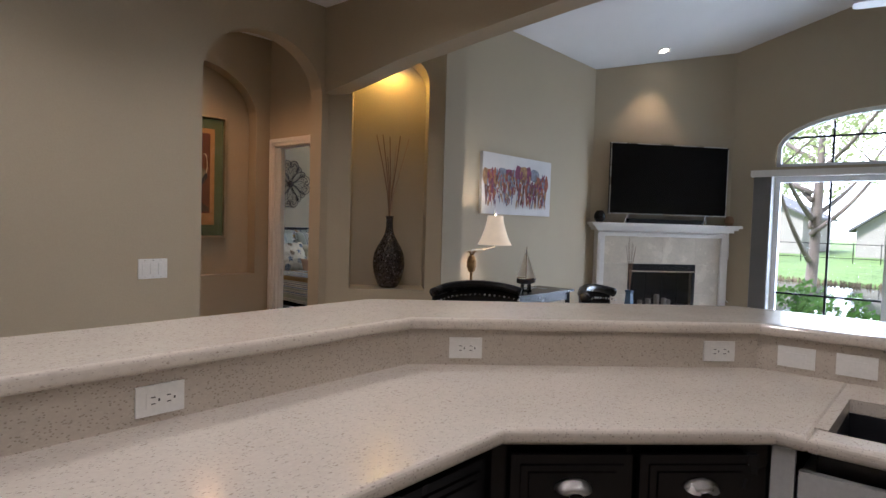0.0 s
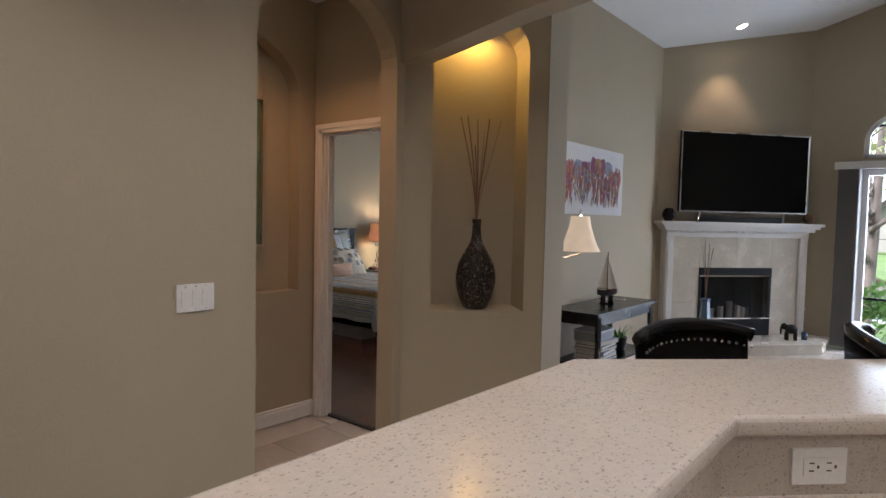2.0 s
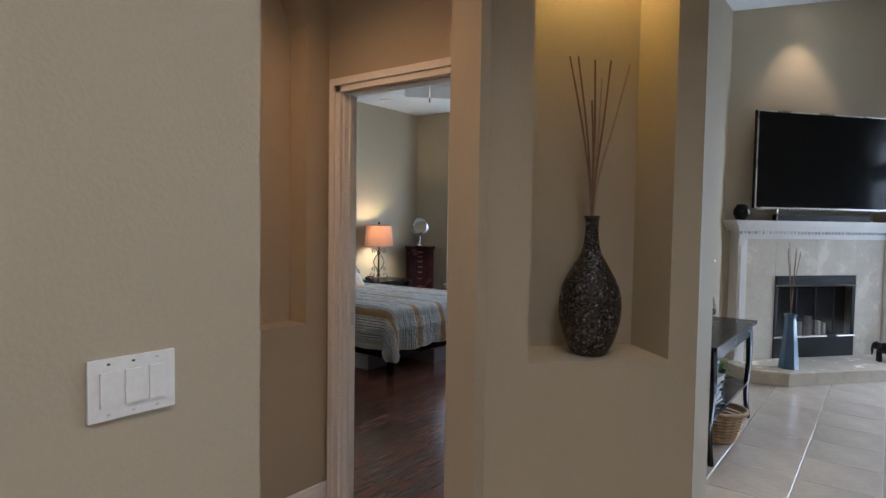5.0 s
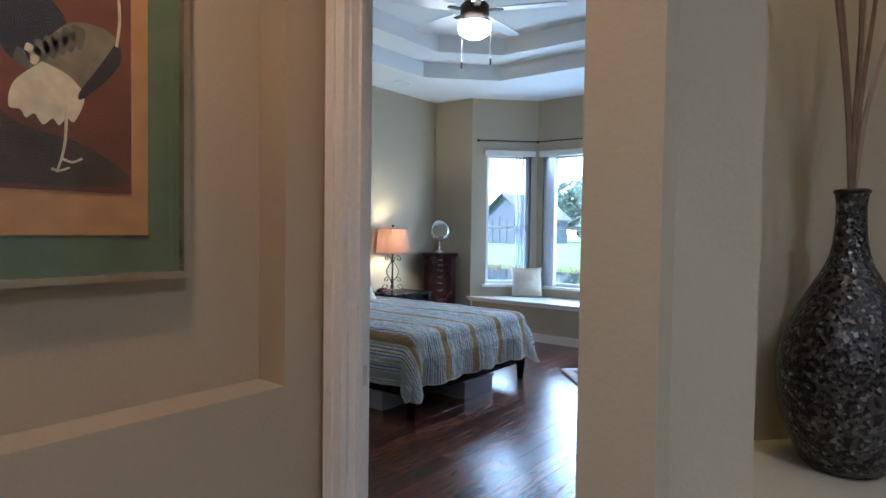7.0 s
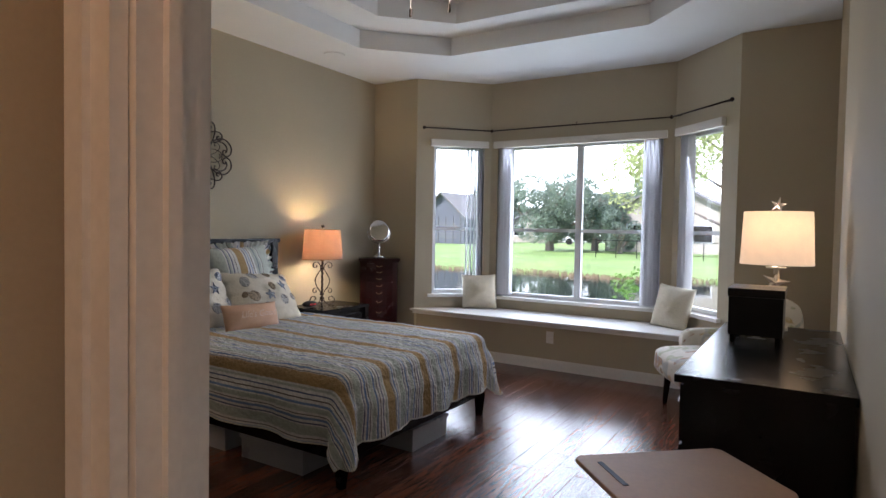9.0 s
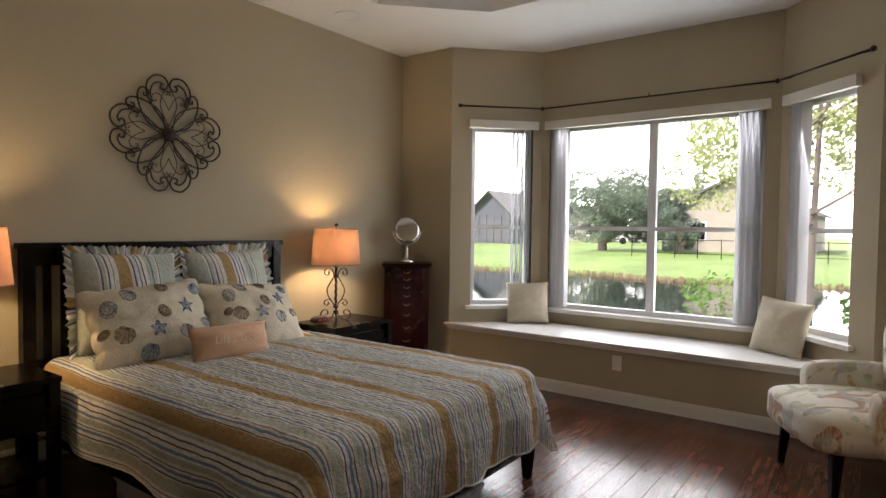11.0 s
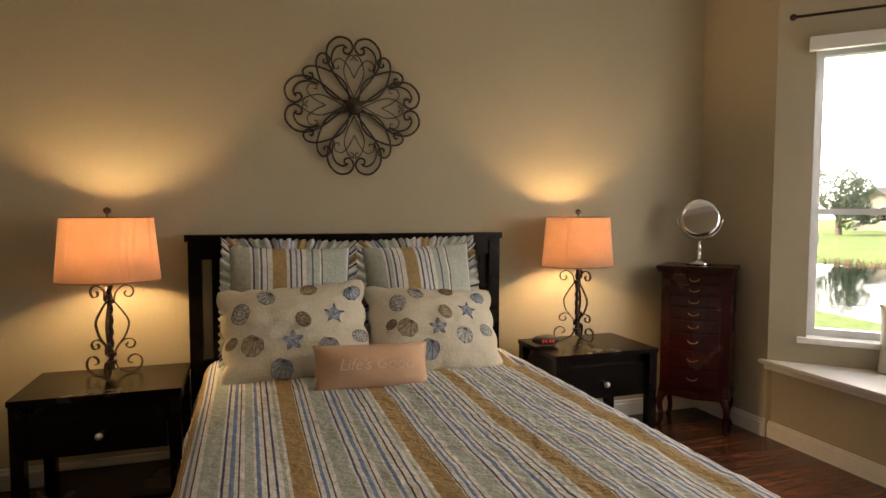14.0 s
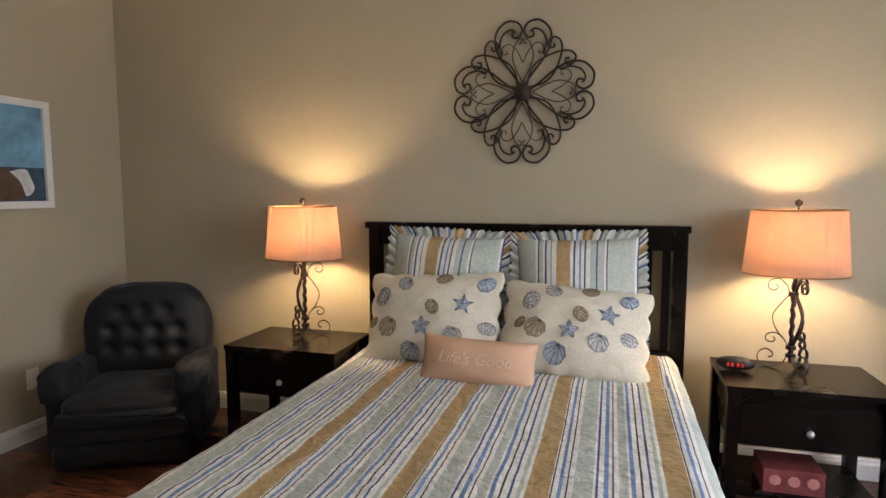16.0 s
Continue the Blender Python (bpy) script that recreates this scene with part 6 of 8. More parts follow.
def ruffle(f, w, h, width, n=220):
    """A gathered frill round the pillow's seam."""
    bm = bmesh.new()
    uvl = bm.loops.layers.uv.new("UVMap")
    ring = []
    for k in range(n):
        t = k / n * 4
        e, r = int(t), t - int(t)
        u, v = ((r, 0), (1, r), (1 - r, 1), (0, 1 - r))[e]
        p = f(u, v, -1)
        d = Vector((p.x / w, 0, p.z / h)).normalized()
        ring.append((p, p + d * (width + 0.008 * math.sin(k * 2.1)) + Vector((0, 0.016 * math.sin(k * 1.35) - 0.004, 0)), k))
    va = [bm.verts.new(a) for a, b, k in ring]
    vm = [bm.verts.new(a.lerp(b, 0.5) + Vector((0, 0.006 * math.sin(k * 1.35), 0))) for a, b, k in ring]
    vb = [bm.verts.new(b) for a, b, k in ring]
    for k in range(n):
        for A, Bv in ((va, vm), (vm, vb)):
            fc = bm.faces.new((A[k], A[(k + 1) % n], Bv[(k + 1) % n], Bv[k]))
            for l in fc.loops:
                l[uvl].uv = (k * 0.017, 0)
    return bm


for y, tilt in ((5.40, 2), (6.10, -2)):
    pl = thing("euro_pillow", "striped square pillow with ruffled edge against the headboard", "pillow", Matrix.Translation((-8.10, y, 0.905)) @ FACE @ pose(0, 0, 0, -12, tilt, 0), "ruffled pillows on the bed")
    bm, f = cushion_mesh(0.62, 0.60, 0.24, y, 30, 30, pinch=0.05)
    part("cover", bm, SHAM, pl, smooth=True)
    part("ruffle", ruffle(f, 0.62, 0.60, 0.050), SHAM, pl, smooth=True)


def motif(parent, f, u, v, kind, size, material, w, h, rot):
    """A printed shell or star lying on the pillow's face."""
    pts = []
    n = 20
    for k in range(n):
        a = 2 * math.pi * k / n + rot
        if kind == "star":
            r = size * (1.0 if k % 4 == 0 else 0.72 if k % 2 else 0.42)
        elif kind == "sun":
            r = size * (1.0 if k % 4 == 0 else 0.5)
        elif kind == "fan":
            c = a - rot
            r = size * (0.95 + 0.06 * math.cos(c * 8)) * (0.55 + 0.45 * math.sin(c / 2))
        else:
            r = size * (0.86 + 0.12 * math.cos(2 * (a - rot)) + 0.03 * math.cos(9 * a))
        pts.append((math.cos(a) * r, math.sin(a) * r))
    bm = bmesh.new()
    rings = []
    for s in (0.0, 0.35, 0.7, 1.0):
        ring = []
        for dx, dz in pts:
            uu, vv = min(max(u + dx * s / w, 0.02), 0.98), min(max(v + dz * s / h, 0.02), 0.98)
            ring.append(bm.verts.new(f(uu, vv, -1) + Vector((0, -0.004 - 0.002 * (1 - s), 0))))
            if s == 0.0:
                break
        rings.append(ring)
    for k in range(n):
        bm.faces.new((rings[0][0], rings[1][k], rings[1][(k + 1) % n]))
        for A, Bv in zip(rings[1:], rings[2:]):
            bm.faces.new((A[k], A[(k + 1) % n], Bv[(k + 1) % n], Bv[k]))
    shell = part("shell_motif" if kind != "star" else "star_motif", bm, material, parent)

    def on_cloth(dx, dz):
        return f(min(max(u + dx / w, 0.02), 0.98), min(max(v + dz / h, 0.02), 0.98), -1) + Vector((0, -0.0065, 0))
    lines = [[p for p in pts] + [pts[0]]]
    if kind == "fan":
        foot = (math.cos(rot) * size * 0.5, math.sin(rot) * size * 0.5)
        lines += [[foot, (pts[k][0] * 0.96, pts[k][1] * 0.96)] for k in range(4, 17, 2)]
    elif kind == "disc":
        lines.append([(size * 0.8 * (1 - k / 26) * math.cos(k * 0.55 + rot), size * 0.8 * (1 - k / 26) * math.sin(k * 0.55 + rot)) for k in range(25)])
        lines += [[(pts[k][0] * 0.55, pts[k][1] * 0.55), (pts[k][0] * 0.95, pts[k][1] * 0.95)] for k in range(0, n, 2)]
    else:
        lines += [[(0, 0), (pts[k][0] * 0.9, pts[k][1] * 0.9)] for k in range(0, n, 4)]
    bm = bmesh.new()
    for line in lines:
        fine = [on_cloth(a[0] + (b[0] - a[0]) * q / 3, a[1] + (b[1] - a[1]) * q / 3) for a, b in zip(line, line[1:]) for q in range(3)] + [on_cloth(*line[-1])]
        tube(bm, fine, 0.0014, 4)
    part("linework", bm, MOTIF_LINES[MOTIFS.index(material)], shell)


SPOTS = [(0.13, 0.70, "disc", 0.052, 2, 1.2), (0.32, 0.86, "fan", 0.05, 2, 0.5), (0.60, 0.90, "disc", 0.042, 0, 0.2), (0.90, 0.84, "fan", 0.05, 1, 2.0), (0.54, 0.56, "disc", 0.042, 0, 2.2), (0.76, 0.60, "sun", 0.055, 1, 0.2), (0.20, 0.38, "fan", 0.062, 0, 1.0), (0.46, 0.36, "star", 0.05, 1, 0.3), (0.70, 0.28, "fan", 0.055, 2, 1.4), (0.38, 0.12, "fan", 0.060, 1, 1.2), (0.93, 0.36, "disc", 0.04, 2, 0.0), (0.06, 0.42, "disc", 0.03, 0, 0.8)]
for y, tilt, flip, lift, lean in ((5.41, -3, False, 0.80, -26), (6.10, 4, True, 0.775, -36)):
    pl = thing("shell_pillow", "ivory quilted pillow printed with blue and tan seashells", "pillow", Matrix.Translation((-7.86, y, lift)) @ FACE @ pose(0, 0, 0, lean, tilt, 0), "seashell pillows on the bed")
    bm, f = cushion_mesh(0.71, 0.485, 0.25, y * 3, 60, 48, scallop=0.055, pinch=0.07)
    part("cover", bm, SHELL_BASE, pl, smooth=True)
    for u, v, kind, size, mi, rot in SPOTS:
        motif(pl, f, 0.08 + u * 0.85 if flip else u, v if not flip else min(0.92, v * 0.9 + 0.08), kind, size, MOTIFS[mi], 0.70, 0.475, rot)
bo = thing("bolster_pillow", "small peach lumbar pillow lettered in white script", "pillow", Matrix.Translation((-7.53, 5.71, 0.69)) @ FACE @ pose(0, 0, 0, -20, 1.5, 0))
bm, f = cushion_mesh(0.52, 0.21, 0.16, 4.4, 26, 16, pinch=0.05)
part("cover", bm, PEACH, bo, smooth=True)
txt = bpy.data.curves.new("lettering", 'FONT')
txt.body, txt.size, txt.align_x, txt.align_y, txt.shear, txt.extrude = "Life's Good", 0.070, 'CENTER', 'CENTER', 0.3, 0.0008
tob = bpy.data.objects.new("lettering_source", txt)
scene.collection.objects.link(tob)
bpy.context.view_layer.update()
tme = bpy.data.meshes.new_from_object(tob.evaluated_get(bpy.context.evaluated_depsgraph_get()))
bpy.data.objects.remove(tob)
tme.materials.append(CLOTH_LINE)
let = new("lettering", tme)
let.parent = bo
let.matrix_basis = pose(0, -0.0855, 0.005, 90, 0, 0)
let["label"] = "white script lettering"


# ---- night stands and lamps ----
def night_stand(m):
    ob = thing("night_stand", "dark espresso night stand with drawer and round knob", "night stand", m, "night stands beside the bed")
    part("top", B((-0.235, -0.33, 0.575, 0.235, 0.33, 0.60)), ESPRESSO, ob, bevel=0.005)
    for x in (-0.205, 0.205):
        for y in (-0.30, 0.30):
            part("leg", B((x - 0.025, y - 0.025, 0, x + 0.025, y + 0.025, 0.575)), ESPRESSO, ob, bevel=0.003)
    part("body", B((-0.20, -0.275, 0.33, 0.185, 0.275, 0.57)), ESPRESSO, ob)
    for y in (-0.30, 0.28):
        part("apron", B((-0.20, y, 0.33, 0.18, y + 0.02, 0.57)), ESPRESSO, ob)
    dr = part("drawer_front", B((0.185, -0.265, 0.335, 0.205, 0.265, 0.52)), ESPRESSO, ob, bevel=0.003)
    bm = bmesh.new()
    lathe(bm, [(0.0, 0), (0.006, 0), (0.006, 0.012), (0.016, 0.02), (0.014, 0.03), (0.0, 0.034)], pose(0.205, 0, 0.415, 0, 90, 0), 16)
    part("knob", bm, STEEL, dr, "round nickel knob", smooth=True)
    part("shelf", B((-0.20, -0.29, 0.10, 0.20, 0.29, 0.12)), ESPRESSO, ob)
    return ob


ns = night_stand(pose(-8.00, 4.575, 0.004))
copy_thing(ns, pose(-8.00, 7.085, 0.004))


def ribbon(bm, path, rot, width, thick):
    """A flat iron strap bent along a path of (out, up), set in the plane that rot turns."""
    pts = smooth_path([(r, 0, z) for r, z in path], 7)
    rings = []
    for i, p in enumerate(pts):
        t = (pts[min(i + 1, len(pts) - 1)] - pts[max(i - 1, 0)]).normalized()
        nrm = Vector((-t.z, 0, t.x)) * thick / 2
        side = Vector((0, width / 2, 0))
        rings.append([bm.verts.new(rot @ (p + a)) for a in (nrm + side, nrm - side, -nrm - side, -nrm + side)])
    for a, b in zip(rings, rings[1:]):
        for k in range(4):
            bm.faces.new((a[k], a[(k + 1) % 4], b[(k + 1) % 4], b[k]))
    bm.faces.new(rings[0][::-1])
    bm.faces.new(rings[-1])


LAMP_ARM = (("upper_scroll", [(0.017, 0.355), (0.028, 0.395), (0.062, 0.424), (0.095, 0.415), (0.106, 0.392), (0.094, 0.370), (0.072, 0.371), (0.064, 0.386), (0.073, 0.397)]),
            ("belly_strap", [(0.017, 0.352), (0.048, 0.310), (0.077, 0.262), (0.080, 0.228), (0.062, 0.180), (0.030, 0.140), (0.017, 0.115)]),
            ("middle_scroll", [(0.036, 0.146), (0.060, 0.165), (0.090, 0.163), (0.107, 0.144), (0.099, 0.124), (0.078, 0.122), (0.066, 0.135), (0.075, 0.147)]),
            ("foot_scroll", [(0.017, 0.060), (0.030, 0.030), (0.062, 0.009), (0.110, 0.006), (0.136, 0.032), (0.132, 0.066), (0.105, 0.085), (0.078, 0.074), (0.074, 0.054), (0.092, 0.046)]))


def table_lamp(m, rim):
    ob = thing("table_lamp", "wrought iron scroll lamp with lit peach drum shade", "table lamp", m, "lamps on the night stands")
    bm = bmesh.new()
    pts = [(0.003 * math.cos(k * 1.1), 0.003 * math.sin(k * 1.1), 0.03 + k * 0.0095) for k in range(43)]
    tube(bm, pts, 0.011, 7)
    part("stem", bm, IRON, ob, "twisted iron stem", smooth=True)
    for z0, z1 in ((0.345, 0.366), (0.095, 0.112), (0.058, 0.072)):
        bm = bmesh.new()
        lathe(bm, [(0.014, z0), (0.022, z0), (0.022, z1), (0.014, z1)], None, 12)
        part("collar", bm, IRON, ob)
    for q in range(3):
        rot = pose(0, 0, 0, 0, 0, 120 * q)
        for nm, path in LAMP_ARM:
            bm = bmesh.new()
            ribbon(bm, path, rot, 0.013, 0.0042)
            part(nm, bm, IRON, ob)
    bm = bmesh.new()
    lathe(bm, [(0.0, 0.43), (0.02, 0.43), (0.02, 0.50), (0.012, 0.52), (0.0, 0.52)], None, 12)
    part("socket", bm, BRASS, ob)
    bm = bmesh.new()
    lathe(bm, [(0.222, 0.452), (0.196, 0.745)], None, 40, 0.80)
    for f in [f for f in bm.faces if len(f.verts) > 4]:
        bm.faces.remove(f)
    bmesh.ops.solidify(bm, geom=bm.faces[:], thickness=0.003)
    bmesh.ops.rotate(bm, verts=bm.verts, matrix=Matrix.Rotation(radians(rim), 3, 'Z'))
    part("shade", bm, SHADE, ob, "peach linen drum shade, lit", smooth=True)
    turn = radians(rim)
    for z, r in ((0.452, 0.222), (0.745, 0.196)):
        bm = bmesh.new()
        tube(bm, [(r * math.cos(2 * math.pi * k / 40), 0.8 * r * math.sin(2 * math.pi * k / 40), z) for k in range(41)], 0.003, 5)
        bmesh.ops.rotate(bm, verts=bm.verts, matrix=Matrix.Rotation(turn, 3, 'Z'))
        part("shade_ring", bm, BRASS, ob)
    bm = bmesh.new()
    tube(bm, [(0.194, 0, 0.738), (-0.194, 0, 0.738)], 0.002, 5)
    bmesh.ops.rotate(bm, verts=bm.verts, matrix=Matrix.Rotation(turn, 3, 'Z'))
    part("spider", bm, BRASS, ob)
    bm = bmesh.new()
    bmesh.ops.create_uvsphere(bm, u_segments=14, v_segments=10, radius=0.028, matrix=Matrix.Translation((0, 0, 0.60)))
    part("bulb", bm, BULB, ob, smooth=True)
    bm = bmesh.new()
    lathe(bm, [(0.0, 0.73), (0.004, 0.735), (0.004, 0.76), (0.016, 0.77), (0.016, 0.785), (0.0, 0.795)], None, 14)
    part("finial", bm, IRON, ob, smooth=True)
    return ob


table_lamp(pose(LAMP_L[0], LAMP_L[1], 0.606), 90)
table_lamp(pose(LAMP_R[0], LAMP_R[1], 0.606, 0, 0, 15), 75)
clk = thing("alarm_clock", "small black oval alarm clock with red digits", "clock", pose(-8.02, 6.83, 0.606, 0, 0, -8))
bm = bmesh.new()
bmesh.ops.create_uvsphere(bm, u_segments=20, v_segments=10, radius=1, matrix=Matrix.Translation((0, 0, 0.032)) @ Matrix.Diagonal((0.045, 0.085, 0.032, 1)))
part("body", bm, SOOT, clk, smooth=True)
bm = bmesh.new()
for k, y in enumerate((-0.03, -0.012, 0.012, 0.03)):
    box(bm, 0.0435, y - 0.005, 0.026, 0.0455, y + 0.005, 0.042)
part("digits", bm, mat("red lit digits", (0.5, 0.02, 0.02), 0.4, emit=0.06, emit_col=(1, 0.05, 0.03)), clk, "lit red digits")
bx = thing("decor_box", "red box with pink flowers on the night stand shelf", "box", pose(-7.93, 7.05, 0.124))
part("body", B((-0.10, -0.12, 0, 0.10, 0.12, 0.105)), mat("red flowered paper", (0.16, 0.03, 0.03), 0.6, var=0.35, scale=22, fine=60), bx, bevel=0.006)
for y in (-0.075, 0.0, 0.075):
    bm = bmesh.new()
    lathe(bm, [(0.0, 0), (0.026, 0), (0.02, 0.002), (0.0, 0.003)], pose(0.10, y, 0.055, 0, 90, 0), 7)
    part("flower", bm, mat("pink flower paint", (0.36, 0.15, 0.13), 0.7), bx)

# ---- iron wall medallion ----
med = thing("wall_medallion", "round bronze scrolled iron flower hung over the bed", "wall decor", Matrix.Translation((HX + 0.022, 5.775, 1.97)) @ pose(0, 0, 0, 90, 0, 90))
R = 0.375
OUTER = [(0.03, 0.10), (0.14, 0.26), (0.31, 0.48), (0.40, 0.68), (0.38, 0.87), (0.24, 1.00), (0.08, 0.98), (0.015, 0.87), (0.07, 0.77), (0.15, 0.79), (0.14, 0.86), (0.10, 0.85)]
INNER = [(0.30, 0.52), (0.335, 0.68), (0.29, 0.82), (0.19, 0.885), (0.12, 0.87)]
LEAFC = [(0.02, 0.12), (0.13, 0.30), (0.135, 0.50), (0.03, 0.74), (-0.09, 0.86), (-0.20, 0.86), (-0.235, 0.76), (-0.17, 0.70), (-0.12, 0.75), (-0.155, 0.785)]
THIN1 = [(0.0, 0.14), (0.10, 0.34), (0.15, 0.52), (0.10, 0.70), (0.02, 0.76), (0.02, 0.70), (0.06, 0.685)]
THIN2 = [(0.0, 0.42), (0.08, 0.58), (0.19, 0.69), (0.29, 0.65), (0.29, 0.56), (0.23, 0.55), (0.235, 0.59)]
for q in range(4):
    for sgn in (-1, 1):
        for pts, r, ang, nm in ((OUTER, 0.0062, 0, "scroll"), (INNER, 0.0055, 0, "scroll"), (LEAFC, 0.0058, 45, "leaf_scroll"), (THIN1, 0.0032, 0, "thin_scroll"), (THIN2, 0.003, 0, "thin_scroll")):
            a = radians(ang + 90 * q)
            bm = bmesh.new()
            zo = 0.004 if nm != "thin_scroll" else 0.0
            tube(bm, smooth_path([((sgn * x * math.cos(a) - y * math.sin(a)) * R, (sgn * x * math.sin(a) + y * math.cos(a)) * R, zo) for x, y in pts], 6), r, 6)
            part(nm, bm, IRON, med, smooth=True)
bm = bmesh.new()
lathe(bm, [(0.0, -0.005), (0.046, -0.005), (0.048, 0.008), (0.036, 0.016), (0.012, 0.02), (0.0, 0.026)], None, 24)
part("boss", bm, IRON, med, "round hammered iron boss", smooth=True)

# ---- jewelry chest with standing mirror ----
jc = thing("jewelry_chest", "tall dark cherry jewelry chest on curved legs", "jewelry chest", pose(-8.08, 7.965, 0.004, 0, 0, -50))
# front faces local +x
part("top", B((-0.13, -0.225, 1.015, 0.20, 0.225, 1.04), (-0.125, -0.215, 1.0, 0.185, 0.215, 1.015)), CHERRY, jc, bevel=0.006)
bm = bmesh.new()
prism(bm, [(-0.12, -0.205), (0.13, -0.205), (0.16, -0.12), (0.17, 0), (0.16, 0.12), (0.13, 0.205), (-0.12, 0.205)], 0.24, 1.0)
part("body", bm, CHERRY, jc)
zs = [0.275, 0.395, 0.515, 0.625, 0.705, 0.785, 0.86, 0.93, 0.99]
for k, (z0, z1) in enumerate(zip(zs, zs[1:])):
    bm = bmesh.new()
    prism(bm, [(0.165, -0.15), (0.178, -0.08), (0.183, 0), (0.178, 0.08), (0.165, 0.15), (0.14, 0.15), (0.14, -0.15)], z0 + 0.006, z1 - 0.006)
    d = part("drawer", bm, CHERRY, jc, bevel=0.003)
    bm = bmesh.new()
    tube(bm, smooth_path([(0.184, -0.03, (z0 + z1) / 2 + 0.004), (0.193, -0.02, (z0 + z1) / 2 - 0.006), (0.195, 0, (z0 + z1) / 2 - 0.01), (0.193, 0.02, (z0 + z1) / 2 - 0.006), (0.184, 0.03, (z0 + z1) / 2 + 0.004)], 4), 0.003, 5)
    part("handle", bm, BRASS, d, "small brass bail handle")
part("apron", prism(bmesh.new(), [(-0.12, -0.21), (0.14, -0.21), (0.18, 0), (0.14, 0.21), (-0.12, 0.21)], 0.20, 0.245), CHERRY, jc, bevel=0.004)
for x, y in ((0.13, -0.18), (0.13, 0.18), (-0.09, -0.17), (-0.09, 0.17)):
    sx = 1 if x > 0 else -1
    sy = 1 if y > 0 else -1
    bm = bmesh.new()
    for rr, pts in ((0.028, [(x, y, 0.21), (x + sx * 0.022, y + sy * 0.02, 0.15), (x + sx * 0.008, y + sy * 0.008, 0.08)]), (0.016, [(x + sx * 0.008, y + sy * 0.008, 0.09), (x + sx * 0.012, y + sy * 0.012, 0.03), (x + sx * 0.03, y + sy * 0.026, 0.0)])):
        tube(bm, smooth_path(pts, 5), rr, 8, 0.015)
    part("leg", bm, CHERRY, jc, smooth=True)
mr = thing("vanity_mirror", "round chrome magnifying mirror standing on the jewelry chest", "mirror", pose(-8.07, 7.95, 1.046, 0, 0, -38))
bm = bmesh.new()
lathe(bm, [(0.0, 0), (0.075, 0), (0.07, 0.015), (0.03, 0.035), (0.014, 0.05), (0.012, 0.10), (0.017, 0.11), (0.010, 0.125), (0.008, 0.165), (0.0, 0.165)], None, 24)
part("stand", bm, CHROME, mr, smooth=True)
bm = bmesh.new()
tube(bm, [(0, 0.132 * math.cos(a), 0.295 + 0.132 * math.sin(a)) for a in [math.pi + math.pi * k / 20 for k in range(21)]], 0.006, 6)
part("yoke", bm, CHROME, mr, smooth=True)
tm = Matrix.Translation((0, 0, 0.30)) @ pose(0, 0, 0, 0, 82, 0)
bm = bmesh.new()
lathe(bm, [(0.098, 0.014), (0.118, 0.012), (0.122, 0.0), (0.118, -0.012), (0.0, -0.014), (0.0, -0.013), (0.098, -0.011)], tm, 36)
part("ring", bm, CHROME, mr, smooth=True)
bm = bmesh.new()
lathe(bm, [(0.0, 0.0125), (0.099, 0.0125), (0.099, 0.0115), (0.0, 0.0115)], tm, 36)
part("glass", bm, mat("mirror glass", (0.9, 0.9, 0.9), 0.02, 1.0, var=0.01, bump=0, rough_var=0.01), mr, "round mirror glass")

# ---- blue recliner ----
rc = thing("recliner", "dark blue velour rocker recliner with button-tufted back", "armchair", pose(-7.74, 3.69, 0.004, 0, 0, -63) @ Matrix.Diagonal((0.88, 0.88, 0.855, 1)))
# local: front towards +y, wide along x


def soft(name, x0, y0, z0, x1, y1, z1, bulge, parent, material, seed=0.0, tufts=(), n=14, square=6, taper=0.0):
    """An upholstered block: rounded, swollen, with optional tufts on its +y face."""
    bm = bmesh.new()
    bmesh.ops.create_cube(bm, size=2)
    bmesh.ops.subdivide_edges(bm, edges=bm.edges[:], cuts=n, use_grid_fill=True)
    cx, cy, cz, hx, hy, hz = (x0 + x1) / 2, (y0 + y1) / 2, (z0 + z1) / 2, (x1 - x0) / 2, (y1 - y0) / 2, (z1 - z0) / 2
    for v in bm.verts:
        p = v.co.copy()
        m8 = (abs(p.x) ** square + abs(p.y) ** square + abs(p.z) ** square) ** (1 / square)
        q = p / m8
        q = Vector((q.x * hx, q.y * hy, q.z * hz))
        q.x *= 1 - taper * max(0.0, p.z) ** 2
        q += Vector((p.x * (1 - p.y ** 2) * (1 - p.z ** 2), p.y * (1 - p.x ** 2) * (1 - p.z ** 2), p.z * (1 - p.x ** 2) * (1 - p.y ** 2))) * bulge
        q += Vector((noise.noise(p * 2 + Vector((seed, 0, 0))), noise.noise(p * 2 + Vector((0, seed, 0))), noise.noise(p * 2 + Vector((0, 0, seed))))) * 0.008
        if p.y > 0:
            for tx, tz in tufts:
                d = math.hypot(q.x - tx, q.z + cz - tz)
                q.y -= 0.05 * math.exp(-(d / 0.042) ** 2)
        v.co = q + Vector((cx, cy, cz))
    return part(name, bm, material, parent, smooth=True)


